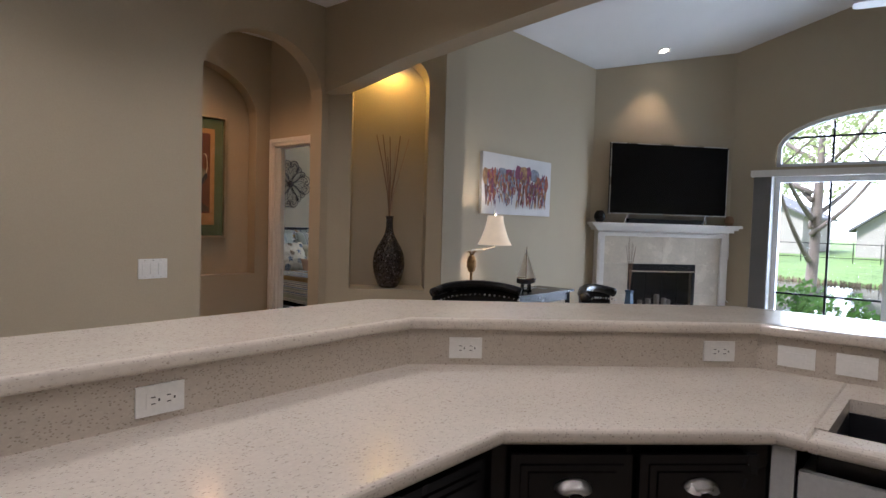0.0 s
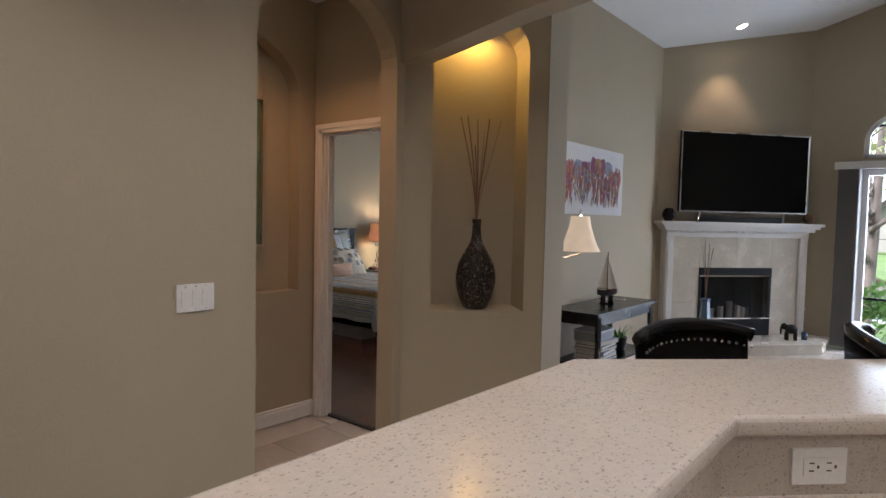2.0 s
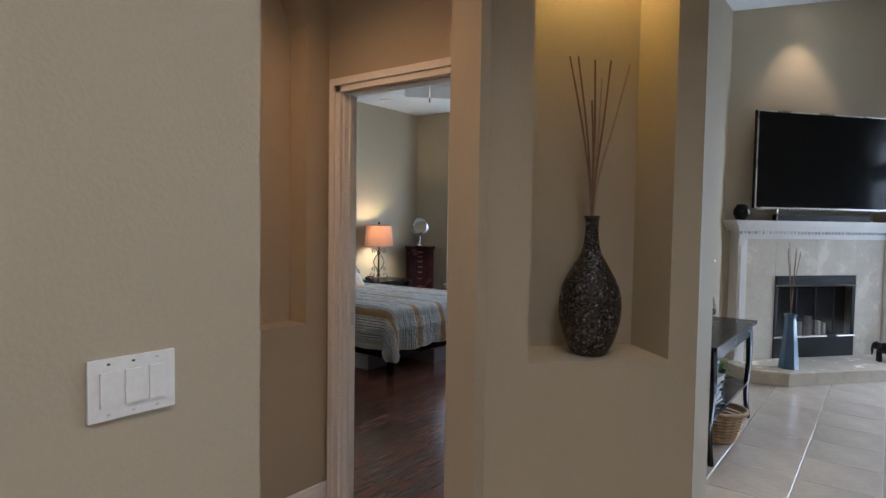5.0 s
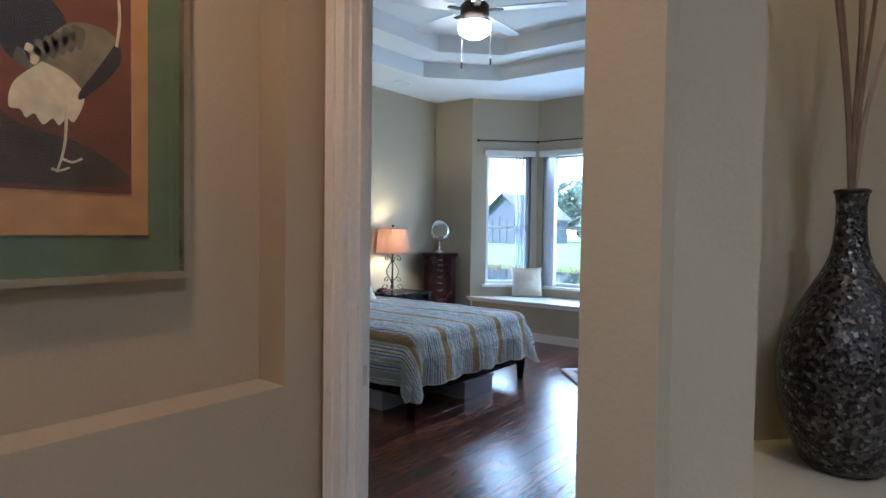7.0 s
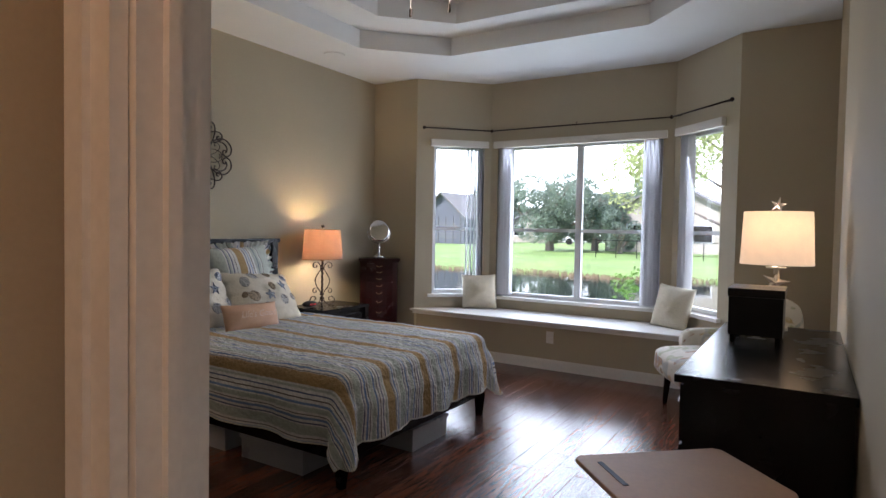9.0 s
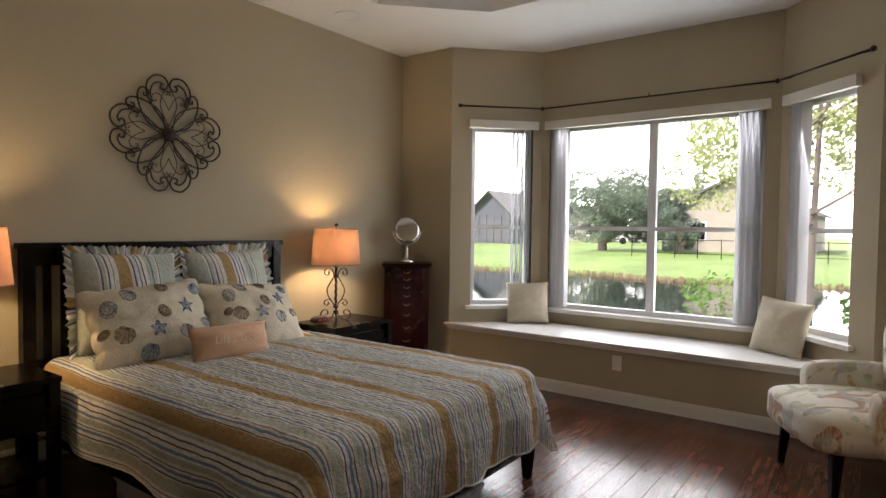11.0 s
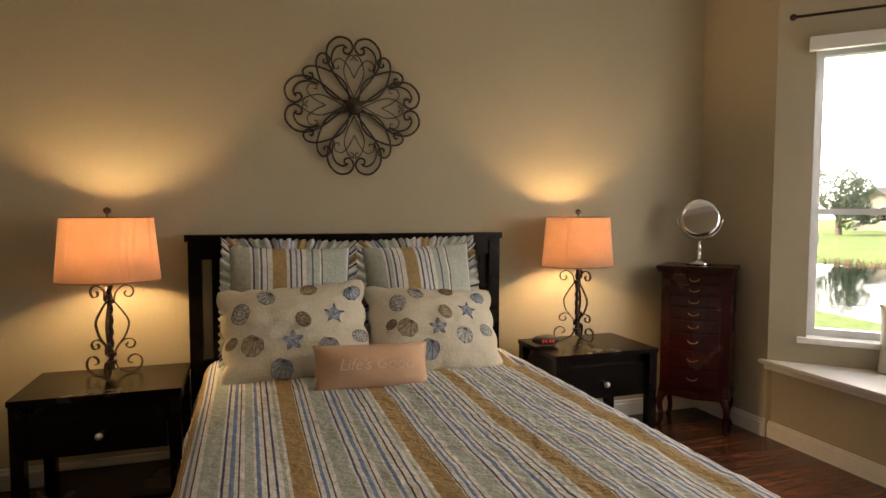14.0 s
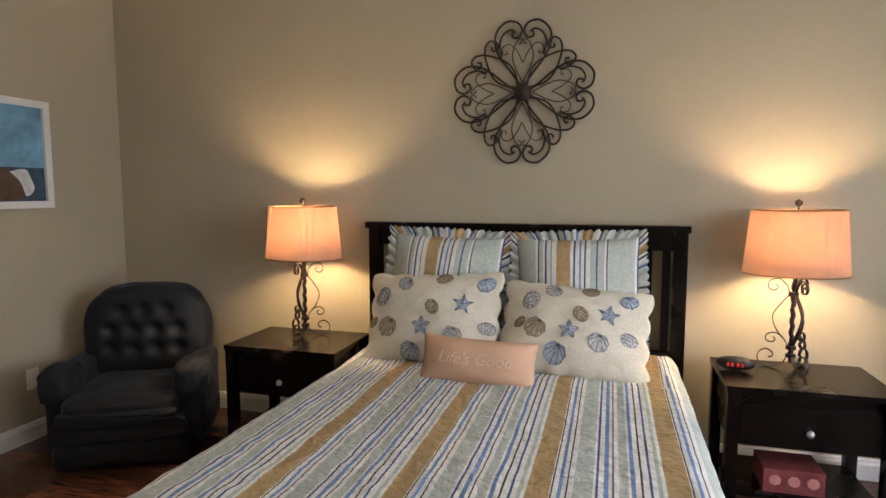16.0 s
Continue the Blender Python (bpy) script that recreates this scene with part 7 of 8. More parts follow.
TUFT = [(x, z) for z in (0.60, 0.73) for x in (-0.21, -0.07, 0.07, 0.21)] + [(x, 0.86) for x in (-0.14, 0.0, 0.14)]
soft("base", -0.36, -0.36, 0.03, 0.36, 0.36, 0.30, 0.004, rc, VELVET, 1, square=14)
soft("skirt", -0.355, 0.34, 0.03, 0.355, 0.40, 0.165, 0.006, rc, VELVET, 1.5, square=12)
soft("front_panel", -0.35, 0.34, 0.172, 0.35, 0.405, 0.305, 0.012, rc, VELVET, 1.8, square=12)
soft("seat", -0.30, -0.25, 0.30, 0.30, 0.45, 0.44, 0.018, rc, VELVET, 2, square=10)
soft("seat_welt", -0.315, 0.38, 0.30, 0.315, 0.47, 0.385, 0.006, rc, VELVET, 2.5, square=5)
bk = soft("backrest", -0.37, -0.46, 0.38, 0.37, -0.18, 1.0, 0.035, rc, VELVET, 3, TUFT, n=30, square=7, taper=0.16)
for s in (-1, 1):
    soft("arm", s * 0.37 - 0.075, -0.34, 0.06, s * 0.37 + 0.075, 0.27, 0.56, 0.01, rc, VELVET, 4 + s, square=9)
    soft("arm_front", s * 0.37 - 0.085, 0.02, 0.40, s * 0.37 + 0.085, 0.33, 0.595, 0.014, rc, VELVET, 6 + s, square=6)
wall_plate("wall_outlet", Matrix.Translation((-7.62, SY, 0.36)) @ pose(0, 0, 0, 0, 0, 180), 0.075, 0.118, "upright", "white outlet on the tan wall behind the recliner", "outlet")

# seascape on the south wall
sea = thing("framed_painting", "seascape painting of surf in a wide white frame", "painting", Matrix.Translation((-7.45, SY, 1.646)) @ pose(0, 0, 0, 0, 0, 180))
w, h = 0.36, 0.305
part("frame", B((-w, -0.03, -h, w, 0, -h + 0.04), (-w, -0.03, h - 0.04, w, 0, h), (-w, -0.03, -h + 0.04, -w + 0.04, 0, h - 0.04), (w - 0.04, -0.03, -h + 0.04, w, 0, h - 0.04)), WHITE, sea, bevel=0.004)
part("sky", B((-w + 0.04, -0.012, -0.075, w - 0.04, -0.002, h - 0.04)), mat("painted sky", (0.16, 0.33, 0.46), 0.6, var=0.45, scale=5, fine=14, fine_var=0.2), sea)
part("sea", B((-w + 0.04, -0.012, -h + 0.04, w - 0.04, -0.002, -0.075)), mat("painted sea", (0.035, 0.07, 0.11), 0.6, var=0.5, scale=12, fine=40), sea)
flat_shape(sea, "rock", [(-0.06, -0.255), (-0.04, -0.09), (0.06, -0.075), (0.14, -0.12), (0.20, -0.19), (0.16, -0.255)], -0.0126, mat("painted rock", (0.10, 0.055, 0.03), 0.7, var=0.4, scale=25))
flat_shape(sea, "surf", [(0.11, -0.10), (0.20, -0.085), (0.235, -0.14), (0.25, -0.20), (0.20, -0.235), (0.17, -0.16)], -0.0130, mat("painted surf", (0.62, 0.62, 0.60), 0.7, var=0.2, scale=30))

# ---- floral chair, dresser, lap table ----
ch = thing("accent_chair", "leaf-print upholstered armchair with dark tapered legs", "armchair", pose(-4.47, 7.61, 0.004, 0, 0, 120))
soft("seat", -0.35, -0.22, 0.25, 0.35, 0.46, 0.47, 0.02, ch, FLORAL, 7)
soft("backrest", -0.33, -0.40, 0.30, 0.33, -0.18, 0.90, 0.025, ch, FLORAL, 8)
for s in (-1, 1):
    soft("arm", s * 0.345 - 0.06, -0.30, 0.27, s * 0.345 + 0.06, 0.22, 0.60, 0.01, ch, FLORAL, 9 + s)
for x, y in ((-0.27, 0.34), (0.27, 0.34), (-0.27, -0.30), (0.27, -0.30)):
    bm = bmesh.new()
    tube(bm, [(x, y, 0.29), (x * 1.06, y * 1.06, 0.0)], 0.040, 4, 0.022)
    part("leg", bm, ESPRESSO, ch)
dz = 0.85
dr = thing("dresser", "black wooden dresser with chrome knobs", "dresser")
part("top", B((-4.38, 5.02, dz - 0.03, EX - 0.004, 6.62, dz)), BLACKWOOD, dr, bevel=0.005)
part("body", B((-4.35, 5.05, 0.08, EX - 0.01, 6.59, dz - 0.03)), BLACKWOOD, dr)
part("plinth", B((-4.33, 5.07, 0.005, EX - 0.01, 6.57, 0.08)), BLACKWOOD, dr)
for k in range(2):
    for j in range(3):
        y0, z0 = 5.08 + k * 0.755, 0.11 + j * 0.235
        d = part("drawer_front", B((-4.368, y0, z0, -4.35, y0 + 0.735, z0 + 0.22)), BLACKWOOD, dr, bevel=0.004)
        for y in (y0 + 0.17, y0 + 0.565):
            bm = bmesh.new()
            lathe(bm, [(0.0, 0), (0.007, 0), (0.007, 0.014), (0.017, 0.02), (0.015, 0.03), (0.0, 0.035)], pose(-4.368, y, z0 + 0.11, 0, -90, 0), 12)
            part("knob", bm, CHROME, d, "round chrome knob", smooth=True)
jb = thing("jewelry_box", "black leather jewelry box on small feet", "box", pose(-4.20, 6.10, dz))
part("body", B((-0.10, -0.15, 0.03, 0.14, 0.15, 0.22)), LEATHER, jb, bevel=0.008)
part("lid", B((-0.105, -0.155, 0.222, 0.145, 0.155, 0.262)), LEATHER, jb, bevel=0.012)
for x, y in ((-0.08, -0.13), (0.12, -0.13), (-0.08, 0.13), (0.12, 0.13)):
    part("foot", B((x - 0.012, y - 0.012, 0, x + 0.012, y + 0.012, 0.03)), BLACKWOOD, jb)
dl = thing("dresser_lamp", "white starfish lamp with lit cream drum shade", "table lamp", pose(-4.12, 6.48, dz))
PLASTER = mat("white plaster", (0.62, 0.60, 0.56), 0.7, var=0.08, scale=20, fine=90, bump=0.4)
bm = bmesh.new()
lathe(bm, [(0.0, 0), (0.07, 0), (0.065, 0.02), (0.02, 0.03), (0.014, 0.22), (0.0, 0.22)], None, 20)
part("base", bm, PLASTER, dl, smooth=True)
bm = bmesh.new()
lathe(bm, [(0.0, 0.31), (0.012, 0.31), (0.012, 0.34), (0.05, 0.345), (0.05, 0.352), (0.0, 0.355)], None, 20)
part("cap", bm, PLASTER, dl, smooth=True)


def starfish(z, size, parent, thick):
    bm = bmesh.new()
    pts = [((size if k % 2 == 0 else size * 0.36) * math.sin(math.pi * k / 5 + 0.2), z + (size if k % 2 == 0 else size * 0.36) * math.cos(math.pi * k / 5 + 0.2)) for k in range(10)]
    c0, c1 = bm.verts.new((0, -thick, z)), bm.verts.new((0, thick, z))
    ring = [bm.verts.new((x, 0, zz)) for x, zz in pts]
    for k in range(10):
        bm.faces.new((c0, ring[k], ring[(k + 1) % 10]))
        bm.faces.new((c1, ring[(k + 1) % 10], ring[k]))
    part("starfish", bm, PLASTER, parent, "white starfish ornament")


starfish(0.265, 0.075, dl, 0.022)
starfish(0.70, 0.045, dl, 0.012)
bm = bmesh.new()
lathe(bm, [(0.185, 0.365), (0.172, 0.66)], None, 40, 0.85)
for f in [f for f in bm.faces if len(f.verts) > 4]:
    bm.faces.remove(f)
bmesh.ops.solidify(bm, geom=bm.faces[:], thickness=0.003)
part("shade", bm, SHADE_CREAM, dl, "cream linen drum shade, lit", smooth=True)
bm = bmesh.new()
bmesh.ops.create_uvsphere(bm, u_segments=14, v_segments=10, radius=0.028, matrix=Matrix.Translation((0, 0, 0.52)))
part("bulb", bm, BULB, dl, smooth=True)
lt = thing("lap_table", "tan laminate laptop table on a black post", "side table")
bm = bmesh.new()
lm = Matrix.Translation((-4.19, 4.37, 0)) @ pose(0, 0, 0, 0, 0, 42)
prism(bm, [(-0.27, -0.14), (-0.25, -0.17), (0.0, -0.24), (0.05, -0.23), (0.20, -0.12), (0.21, -0.10), (0.21, 0.20), (0.19, 0.22), (-0.25, 0.22), (-0.27, 0.20)], 0.70, 0.715)
bmesh.ops.transform(bm, matrix=lm, verts=bm.verts)
part("tabletop", bm, TAN_BOARD, lt, bevel=0.003)
bm = bmesh.new()
box(bm, -0.22, 0.0, 0.7145, -0.205, 0.16, 0.7165, lm)
part("slot", bm, SLOT, lt)
part("post", B((-4.15, 4.33, 0.03, -4.10, 4.38, 0.70)), BLACKWOOD, lt)
bm = bmesh.new()
tube(bm, [(-4.17, 4.31, 0.70), (-4.17, 4.31, 0.40)], 0.008, 6)
part("strut", bm, CHROME, lt, "chrome strut")
part("foot", B((-4.31, 4.19, 0.006, -4.03, 4.51, 0.03)), TAN_BOARD, lt, bevel=0.004)

# ---- bedroom ceiling things ----
bf = ceiling_fan("ceiling_fan", pose(-5.68, 5.25, 3.40, 0, 0, 10), 0.46, VINYL, "white-bladed ceiling fan with lit frosted bowl and pull chains", True)
bm = bmesh.new()
lathe(bm, [(0.0, -0.72), (0.06, -0.715), (0.105, -0.685), (0.115, -0.65), (0.11, -0.62), (0.0, -0.605)], None, 28)
part("light_bowl", bm, FROST, bf, "frosted glass bowl, lit", smooth=True)
for x in (-0.11, 0.11):
    bm = bmesh.new()
    tube(bm, [(x, 0.03, -0.62), (x, 0.03, -0.86)], 0.0015, 5)
    part("pull_chain", bm, STEEL, bf)
    bm = bmesh.new()
    lathe(bm, [(0.0, -0.91), (0.007, -0.905), (0.007, -0.865), (0.0, -0.86)], pose(x, 0.03, 0), 8)
    part("pull", bm, IRON, bf)
sm = thing("ceiling_vent", "round white ceiling speaker grille", "ceiling vent", pose(-7.95, 7.05, 3.05))
bm = bmesh.new()
lathe(bm, [(0.0, -0.006), (0.085, -0.006), (0.10, -0.010), (0.105, 0.002), (0.0, 0.002)], None, 28)
part("grille", bm, CEIL, sm, smooth=False)

# ---- outside ----
bm = bmesh.new()
ys = [8.85, 13.0, 15.0, 15.6, 27.0, 27.6, 30, 45, 90, 1500]
zs = [-0.20, -0.28, -0.40, -0.75, -0.75, -0.42, -0.25, -0.05, 0.05, 0.05]
xs = [-1500, -60, -30, -20, -14, -10, -6, -2, 2, 8, 20, 60, 1500]
gv = [[bm.verts.new((x, y + (0.5 * math.sin(x * 0.7) if 12 < y < 29 else 0), z)) for y, z in zip(ys, zs)] for x in xs]
for i in range(len(xs) - 1):
    for j in range(len(ys) - 1):
        bm.faces.new((gv[i][j], gv[i + 1][j], gv[i + 1][j + 1], gv[i][j + 1]))
tagged(part("ground", bm, GRASS), "green mown lawn sloping to a pond", "lawn", "", "structure")
bm = bmesh.new()
box(bm, -300, 13.5, -0.62, 300, 28.6, -0.52)
tagged(part("water", bm, WATER), "still dark pond reflecting the far bank", "pond", "", "structure")


def leaf_cloud(bm, centre, rx, ry, rz, n, size, rng):
    """Many small leaf cards scattered in lumps."""
    lumps = [(Vector((rng.uniform(-1, 1), rng.uniform(-1, 1), rng.uniform(-0.9, 1))), rng.uniform(0.25, 0.5)) for _ in range(14)]
    for _ in range(n):
        c, r = rng.choice(lumps)
        d = Vector((rng.gauss(0, 1), rng.gauss(0, 1), rng.gauss(0, 1))).normalized() * r * rng.uniform(0.5, 1.0) ** 0.5
        p = c * 0.72 + d
        p = Vector((p.x * rx, p.y * ry, p.z * rz)) + Vector(centre)
        a = Vector((rng.uniform(-1, 1), rng.uniform(-1, 1), rng.uniform(-1, 1))).normalized()
        b = a.orthogonal().normalized()
        c2 = a.cross(b)
        s = size * rng.uniform(0.6, 1.4)
        bm.faces.new([bm.verts.new(p + b * s), bm.verts.new(p + c2 * s * 0.55), bm.verts.new(p - b * s), bm.verts.new(p - c2 * s * 0.55)])


def tree(name, label, x, y, z, height, spread, trunk_r, n, size, foliage, seed, crown_from=0.3, limbs=6, category="tree"):
    rng = random.Random(seed)
    ob = thing(name, label, category, pose(x, y, z))
    bm = bmesh.new()
    tube(bm, smooth_path([(0, 0, -0.1), (0.02 * height * rng.uniform(-1, 1), 0.02 * height, height * 0.3), (0.03 * height * rng.uniform(-1, 1), 0, height * 0.62)], 6), trunk_r, 8, trunk_r * 0.45)
    for k in range(limbs):
        a = 2 * math.pi * k / limbs + rng.uniform(-0.4, 0.4)
        h0 = height * rng.uniform(crown_from * 0.7, 0.55)
        d = Vector((math.cos(a), math.sin(a), 0)) * spread * rng.uniform(0.6, 0.95)
        e = d + Vector((0, 0, min(height * 0.92, h0 + height * rng.uniform(0.15, 0.4))))
        mid = d * 0.45 + Vector((0, 0, h0 + (e.z - h0) * 0.35))
        tube(bm, smooth_path([(0, 0, h0), mid, e], 5), trunk_r * 0.42, 6, trunk_r * 0.12)
        for q in range(2):
            f = mid.lerp(e, 0.4 + 0.3 * q)
            tube(bm, [f, f + Vector((rng.uniform(-1, 1), rng.uniform(-1, 1), rng.uniform(0.1, 0.8))) * spread * 0.35], trunk_r * 0.16, 5, trunk_r * 0.05)
    part("trunk", bm, BARK, ob, smooth=True)
    bm = bmesh.new()
    leaf_cloud(bm, (0, 0, height * (1 + crown_from) / 2), spread, spread, height * (1 - crown_from) / 2, n, size, rng)
    part("crown", bm, foliage, ob)
    return ob


tree("oak_tree", "broad dense oak beyond the pond", -20.3, 44, -0.1, 5.9, 3.5, 0.35, 15000, 0.095, LEAF, 1, 0.10)
tree("oak_tree", "broad dense oak beyond the pond", -17.6, 46, -0.1, 4.6, 2.2, 0.3, 8000, 0.095, LEAF, 2, 0.10)
tree("cypress_tree", "dark narrow conifer beside the stucco house", -16.7, 55, -0.1, 6.4, 1.1, 0.2, 4000, 0.09, LEAF, 3, 0.2)
tree("cypress_tree", "dark narrow conifer beside the stucco house", -14.9, 43, -0.1, 3.2, 1.2, 0.2, 4000, 0.08, LEAF, 4, 0.05)
tree("shade_tree", "pale green leafy tree overhanging the lawn", -5.8, 19.5, -0.75, 8.6, 4.0, 0.10, 17000, 0.06, LEAF_PALE, 5, 0.30, 9)
tree("shade_tree", "pale green tree with bare forking limbs near the terrace", -2.05, 12.6, -0.3, 5.6, 2.3, 0.12, 3500, 0.045, LEAF_PALE, 6, 0.30, 9)
tree("oak_tree", "rounded oak on the far bank", -35.2, 43.5, -0.1, 4.4, 2.2, 0.25, 6000, 0.10, LEAF, 14, 0.10)
tree("far_tree", "hazy tall tree behind the far houses", -37, 70, 0, 7.0, 4.5, 0.4, 2200, 0.35, LEAF, 8, 0.15)
tree("far_tree", "hazy tall tree behind the far houses", -24, 75, 0, 6.5, 5.5, 0.4, 2600, 0.38, LEAF, 9, 0.15)
tree("far_tree", "hazy tall tree behind the far houses", 8, 78, 0, 8.5, 5.0, 0.4, 2200, 0.38, LEAF, 10, 0.15)


def shrub(x, y, z, r, h, n, size, foliage, seed, label):
    rng = random.Random(seed)
    ob = thing("shrub", label, "shrub", pose(x, y, z))
    bm = bmesh.new()
    for k in range(7):
        a = rng.uniform(0, 6.28)
        tube(bm, [(0, 0, -0.05), (math.cos(a) * r * 0.6, math.sin(a) * r * 0.6, h * rng.uniform(0.5, 0.9))], 0.012, 5, 0.004)
    part("stems", bm, BARK, ob)
    bm = bmesh.new()
    leaf_cloud(bm, (0, 0, h * 0.55), r, r, h * 0.5, n, size, rng)
    part("leaves", bm, foliage, ob)


shrub(-6.5, 13.3, -0.30, 0.40, 0.95, 420, 0.04, LEAF_NEAR, 11, "slender green shrub on the near bank")
shrub(-9.6, 12.2, -0.27, 0.25, 0.4, 200, 0.045, LEAF_NEAR, 12, "small bright green shrub on the near bank")
shrub(-4.35, 10.6, -0.24, 0.45, 1.0, 420, 0.05, LEAF_NEAR, 13, "grassy green shrub by the window")
for k, (x, y) in enumerate(((-1.3, 10.3), (-0.5, 10.1), (0.3, 10.4), (-1.9, 10.8))):
    shrub(x, y, -0.23, 0.55, 0.85, 520, 0.05, LEAF_NEAR, 20 + k, "rounded green shrub by the terrace")
rng = random.Random(5)
bm = bmesh.new()
for k in range(2600):
    x = rng.uniform(-30, 20)
    y = 27.3 + 0.5 * math.sin(x * 0.7) + rng.gauss(0, 0.25)
    hgt = rng.uniform(0.10, 0.26)
    s = rng.uniform(0.03, 0.07)
    bm.faces.new([bm.verts.new((x - s, y, -0.6)), bm.verts.new((x + s, y, -0.6)), bm.verts.new((x + rng.uniform(-0.1, 0.1), y + rng.uniform(-0.1, 0.1), -0.55 + hgt))])
tagged(part("reeds", bm, BANK), "dry brown reeds along the far bank", "reeds", "", "stuff")
bm = bmesh.new()
for k in range(1500):
    x = rng.uniform(-11, 1)
    y = 9.4 + rng.random() ** 1.2 * 4.4
    hgt = rng.uniform(0.02, 0.06)
    a = rng.uniform(0, 3.14)
    s = 0.012
    zg = -0.20 - 0.08 * min(1, (y - 8.85) / 4.15)
    bm.faces.new([bm.verts.new((x - s * math.cos(a), y - s * math.sin(a), zg - 0.01)), bm.verts.new((x + s * math.cos(a), y + s * math.sin(a), zg - 0.01)), bm.verts.new((x + rng.uniform(-0.04, 0.04), y + rng.uniform(-0.04, 0.04), zg + hgt))])
tagged(part("grass", bm, LEAF_NEAR), "blades of lawn grass by the house", "grass", "", "stuff")


def house(name, label, x, y, w, d, wall_h, ridge, screen=False):
    """A gabled house, gable towards the pond."""
    ob = thing(name, label, "house", pose(x, y, 0.0))
    bm = bmesh.new()
    slab(bm, [(-w / 2, -0.3), (w / 2, -0.3), (w / 2, wall_h), (0, ridge), (-w / 2, wall_h)], (0, 0, 0), (1, 0, 0), (0, d, 0))
    part("wall", bm, DARK_SCREEN if screen else STUCCO, ob)
    bm = bmesh.new()
    for s in (-1, 1):
        p = [(0, ridge + 0.02), (s * (w / 2 + 0.4), wall_h - 0.4 * (ridge - wall_h) / (w / 2) + 0.02)]
        vs = [bm.verts.new((a, yy, z)) for yy in (-0.45, d + 0.4) for a, z in p]
        vt = [bm.verts.new(v.co + Vector((0, 0, 0.16))) for v in vs]
        for f in ((0, 1, 3, 2), ):
            bm.faces.new([vs[i] for i in f])
            bm.faces.new([vt[i] for i in f])
        for i, j in ((0, 1), (1, 3), (3, 2), (2, 0)):
            bm.faces.new((vs[i], vs[j], vt[j], vt[i]))
    part("roof", bm, ROOFING, ob)
    n = 6 if screen else 2
    for k in range(n):
        wx = -w / 2 + w * (k + 0.5) / n
        if screen:
            part("screen_post", B((wx - 0.03, -0.06, -0.2, wx + 0.03, 0.0, wall_h)), ROOFING, ob)
        else:
            win = part("window", B((wx - 0.7, -0.05, 0.7, wx + 0.7, 0.0, 2.0)), VINYL, ob)
            part("pane", B((wx - 0.6, -0.07, 0.8, wx + 0.6, -0.05, 1.9)), SCREEN, win)
    return ob


house("gable_house", "grey screened gable house across the pond", -34.6, 52, 5.0, 9, 2.6, 4.8, True)
house("stucco_house", "cream stucco house with a gable roof across the pond", -0.2, 46, 9.5, 12, 1.8, 5.3)
house("stucco_house", "cream stucco house with a long gable beside the oak", -12.6, 47, 9.0, 12, 2.6, 4.9)
house("low_house", "low pale house on the far bank", -40.5, 54.3, 4, 8, 2.2, 3.4)
house("low_house", "low pale house behind the oak", -31.5, 66, 5, 8, 2.2, 3.4)
house("stucco_house", "cream stucco house with a gable roof across the pond", 6.0, 40, 9.0, 12, 2.4, 4.8)
fence = thing("fence", "thin black metal fence on the far lawn", "fence")
for k in range(22):
    part("post", B((-16.2 + 1.2 * k, 38.0, -0.3, -16.16 + 1.2 * k, 38.04, 0.95)), SOOT, fence)
part("rail", B((-16.2, 38.01, 0.85, 9.0, 38.03, 0.89), (-16.2, 38.01, 0.1, 9.0, 38.03, 0.13)), SOOT, fence)
car = thing("parked_car", "white car parked beside the far house", "car", pose(-22.6, 58, 0.05))
bm = bmesh.new()
slab(bm, [(-2.0, 0.3), (2.0, 0.3), (2.05, 0.75), (1.2, 0.85), (0.6, 1.35), (-1.0, 1.38), (-1.7, 0.9), (-2.05, 0.8)], (0, 0, 0), (1, 0, 0), (0, 1.7, 0))
part("body", bm, CAR, car)
part("window", B((-0.9, -0.02, 0.92, 0.55, 0.0, 1.26)), SCREEN, car)
for x in (-1.25, 1.25):
    bm = bmesh.new()
    lathe(bm, [(0.0, -0.1), (0.32, -0.1), (0.32, 0.1), (0.0, 0.1)], pose(x, 0.05, 0.32, 90, 0, 0), 18)
    part("wheel", bm, SOOT, car)

dish = thing("satellite_dish", "grey satellite dish on a short pole in the lawn", "satellite dish", pose(-9.36, 10.1, -0.22, 0, 0, 60))
bm = bmesh.new()
tube(bm, [(0, 0, -0.05), (0, 0, 1.3)], 0.02, 10)
part("pole", bm, STEEL, dish, smooth=True)
bm = bmesh.new()
lathe(bm, [(0.0, 0.0), (0.12, 0.012), (0.20, 0.04), (0.25, 0.07), (0.255, 0.066), (0.205, 0.032), (0.12, 0.004), (0.0, -0.006)], pose(0, -0.03, 1.37, 70, 0, 0), 28)
part("reflector", bm, mat("grey dish paint", (0.22, 0.23, 0.24), 0.5, var=0.08), dish, smooth=True)
bm = bmesh.new()
tube(bm, [(0, -0.03, 1.14), (0, -0.30, 1.30)], 0.01, 8)
tube(bm, [(0, -0.29, 1.27), (0, -0.33, 1.36)], 0.025, 10)
part("feed_arm", bm, ROOFING, dish, smooth=True)

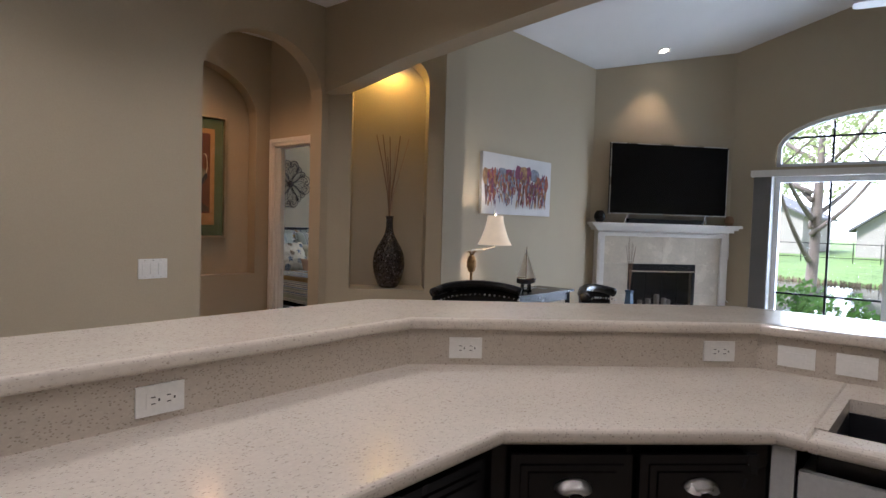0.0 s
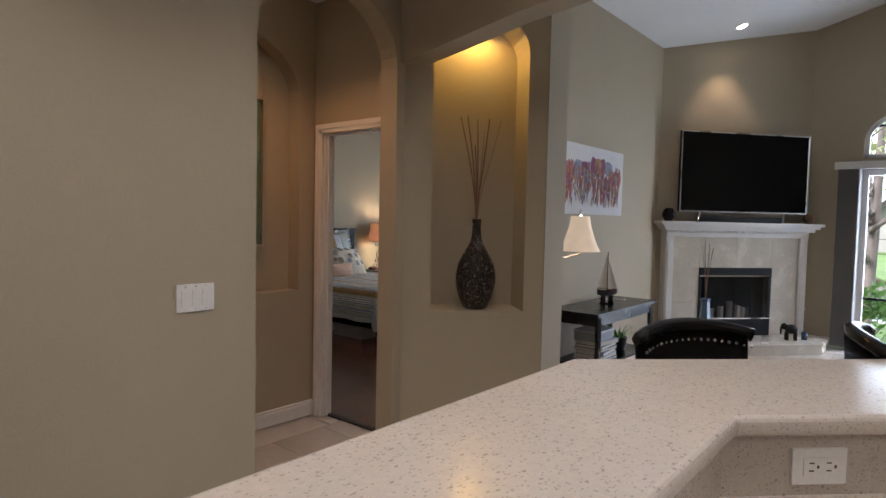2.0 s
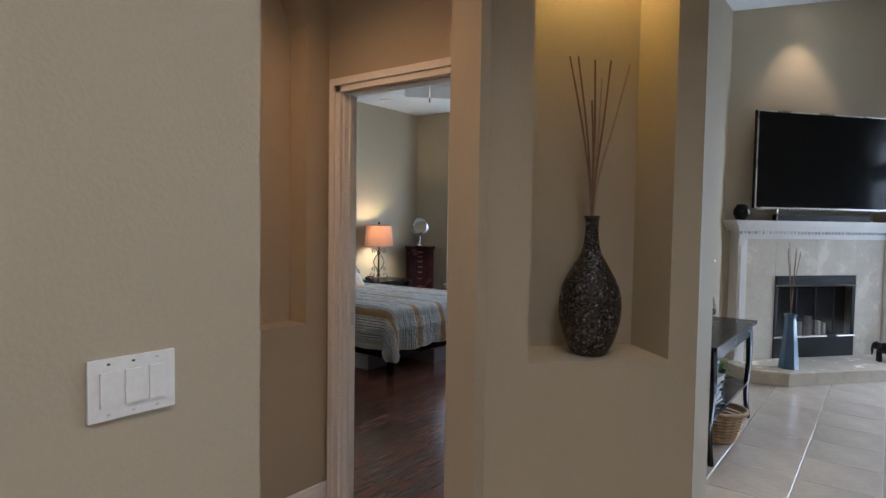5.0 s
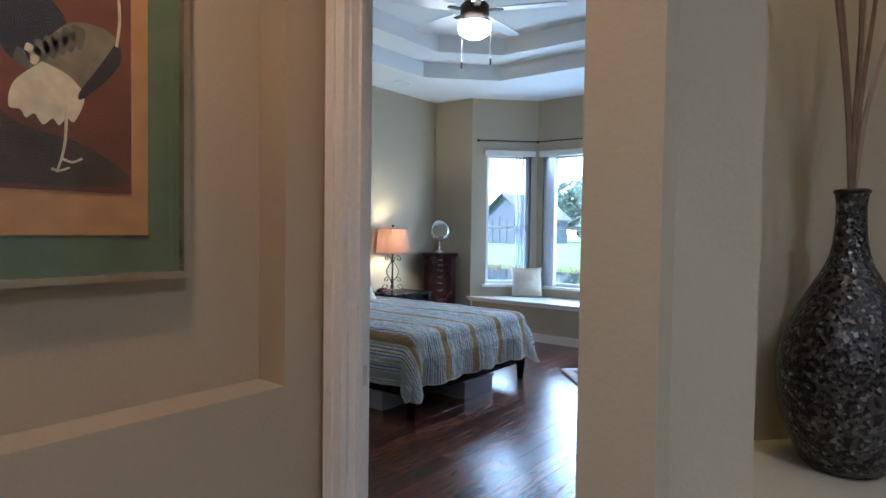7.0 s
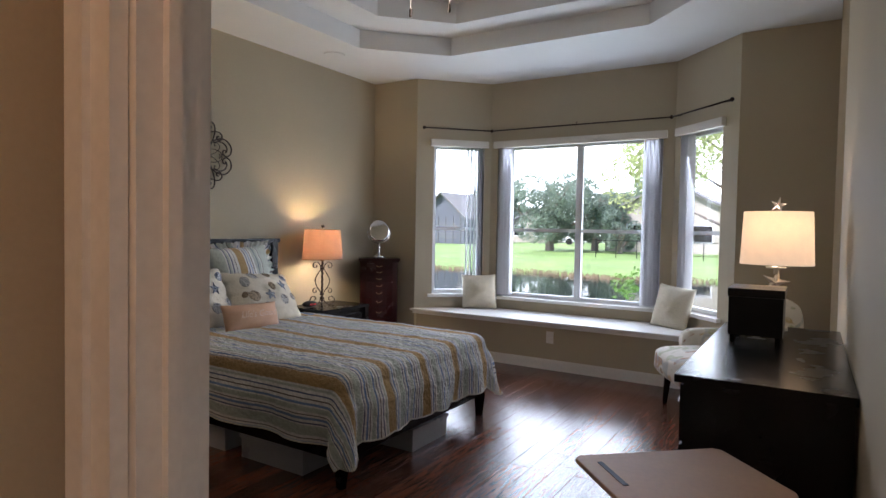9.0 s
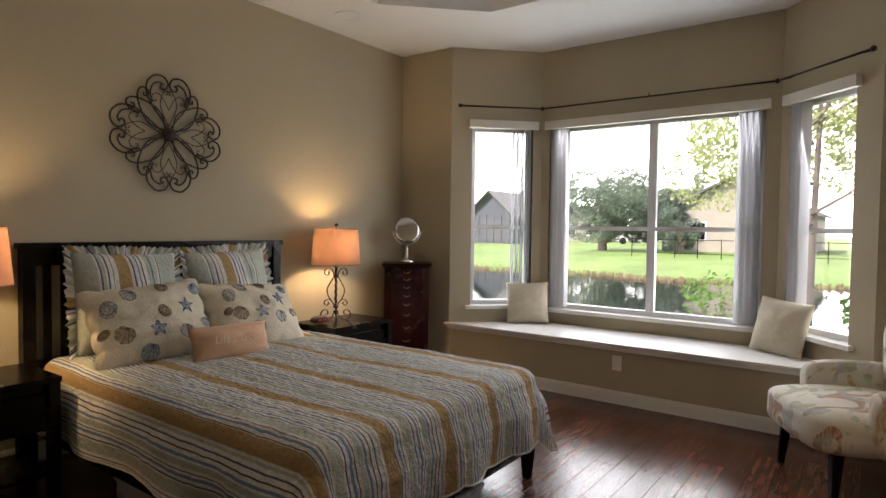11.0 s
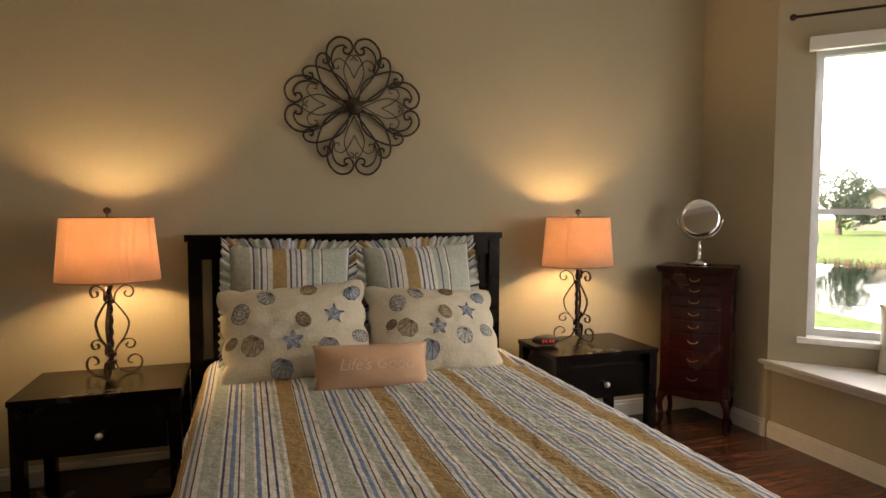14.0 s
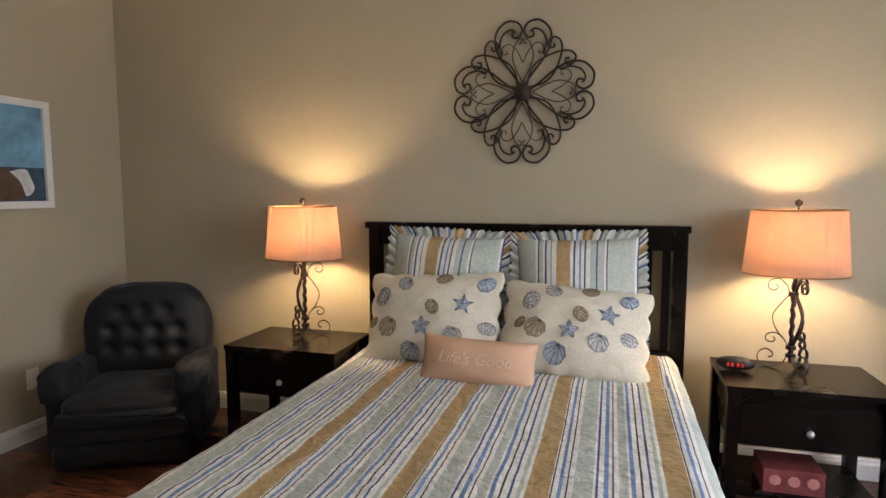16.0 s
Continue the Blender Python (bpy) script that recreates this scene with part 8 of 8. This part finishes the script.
# overcast sky beyond the far houses
OVERCAST = mat("overcast sky", (0.9, 0.92, 0.95), 1.0, var=0.03, scale=0.01, fine=0.05, bump=0, emit=1.5, emit_col=(0.95, 0.98, 1.0))
bm = bmesh.new()
grid_sheet(bm, 24, 4, lambda u, v: Vector((-3.0 + 170 * math.cos(math.pi * (1.02 - 1.04 * u)), 6.0 + 170 * math.sin(math.pi * (1.02 - 1.04 * u)), -2 + 130 * v)))
tagged(part("backdrop", bm, OVERCAST), "bright white overcast sky", "sky", "", "structure")

# ---- floors, laid piece by piece ----
bm = B((-4.75, -4.0, -0.12, 3.2, 8.82, -0.012), (-4.62, 2.94, -0.012, -3.76, 3.06, -0.004))
fl_t = tagged(part("floor_tiles", bm, GROUT), "beige porcelain tile floor laid on a square grid", "floor", "", "structure")
TS, TG = 0.395, 0.004
bm = bmesh.new()
box(bm, 0, 0, -0.012, TS - TG, TS - TG, 0)
bmesh.ops.bevel(bm, geom=[e for e in bm.edges if all(v.co.z > -0.001 for v in e.verts)], offset=0.002, segments=1, affect='EDGES')
tile_me = bpy.data.meshes.new("tile")
bm.to_mesh(tile_me)
bm.free()
tile_me.materials.append(TILE)
far = bmesh.new()
for i in range(-5, 16):
    for j in range(-18, 15):
        x, y = -2.775 + (i) * TS, 2.855 + j * TS
        if x + TS > 3.2 or y + TS > 8.64 or y < -4.0:
            continue
        if y + TS > 2.95 and x < -3.0 and not (y > 3.70 and x > -3.66):
            if not (y < 2.95 and x < -3.7):
                continue
        if x < -4.70:
            continue
        near = (-3.7 < x < -1.2 and 1.2 < y) or (x < -3.5 and 0.8 < y)
        if near:
            ob = new("tile", tile_me)
            ob.matrix_basis = pose(x, y, 0)
            ob.parent = fl_t
        else:
            box(far, x, y, -0.012, x + TS - TG, y + TS - TG, 0)
tagged(part("tile_field", far, TILE, fl_t), "", "", "", "stuff")
part("threshold", B((-4.510, 3.028, -0.004, -3.795, 3.075, 0.010)), ESPRESSO, fl_t, "dark wooden threshold strip", bevel=0.004)
fl_b = tagged(part("floor_bedroom", B((HX - 0.05, SY, -0.12, EX + 0.02, 8.25, -0.012)), ESPRESSO), "reddish brown hand-scraped plank floor", "floor", "", "structure")
rng = random.Random(9)
PW = 0.127
meshes = {}
x = HX
row = 0
while x < EX:
    y = SY - rng.uniform(0.0, 1.0)
    while y < 8.24:
        L = rng.choice((0.62, 0.92, 1.22, 1.22))
        a, b = max(y, SY), min(y + L, 8.235)
        if b - a > 0.03:
            key = round(b - a, 3)
            if key not in meshes:
                bm = bmesh.new()
                box(bm, 0, 0, -0.012, min(PW, 9) - 0.0012, key - 0.0012, 0.003)
                bmesh.ops.bevel(bm, geom=[e for e in bm.edges if all(v.co.z > 0.0029 for v in e.verts)], offset=0.0012, segments=1, affect='EDGES')
                me = bpy.data.meshes.new("plank")
                bm.to_mesh(me)
                bm.free()
                me.materials.append(PLANK)
                meshes[key] = me
            ob = new("plank", meshes[key])
            ob.matrix_basis = pose(x, a, rng.uniform(-0.0004, 0.0004))
            ob.parent = fl_b
        y += L
    x += PW
    row += 1
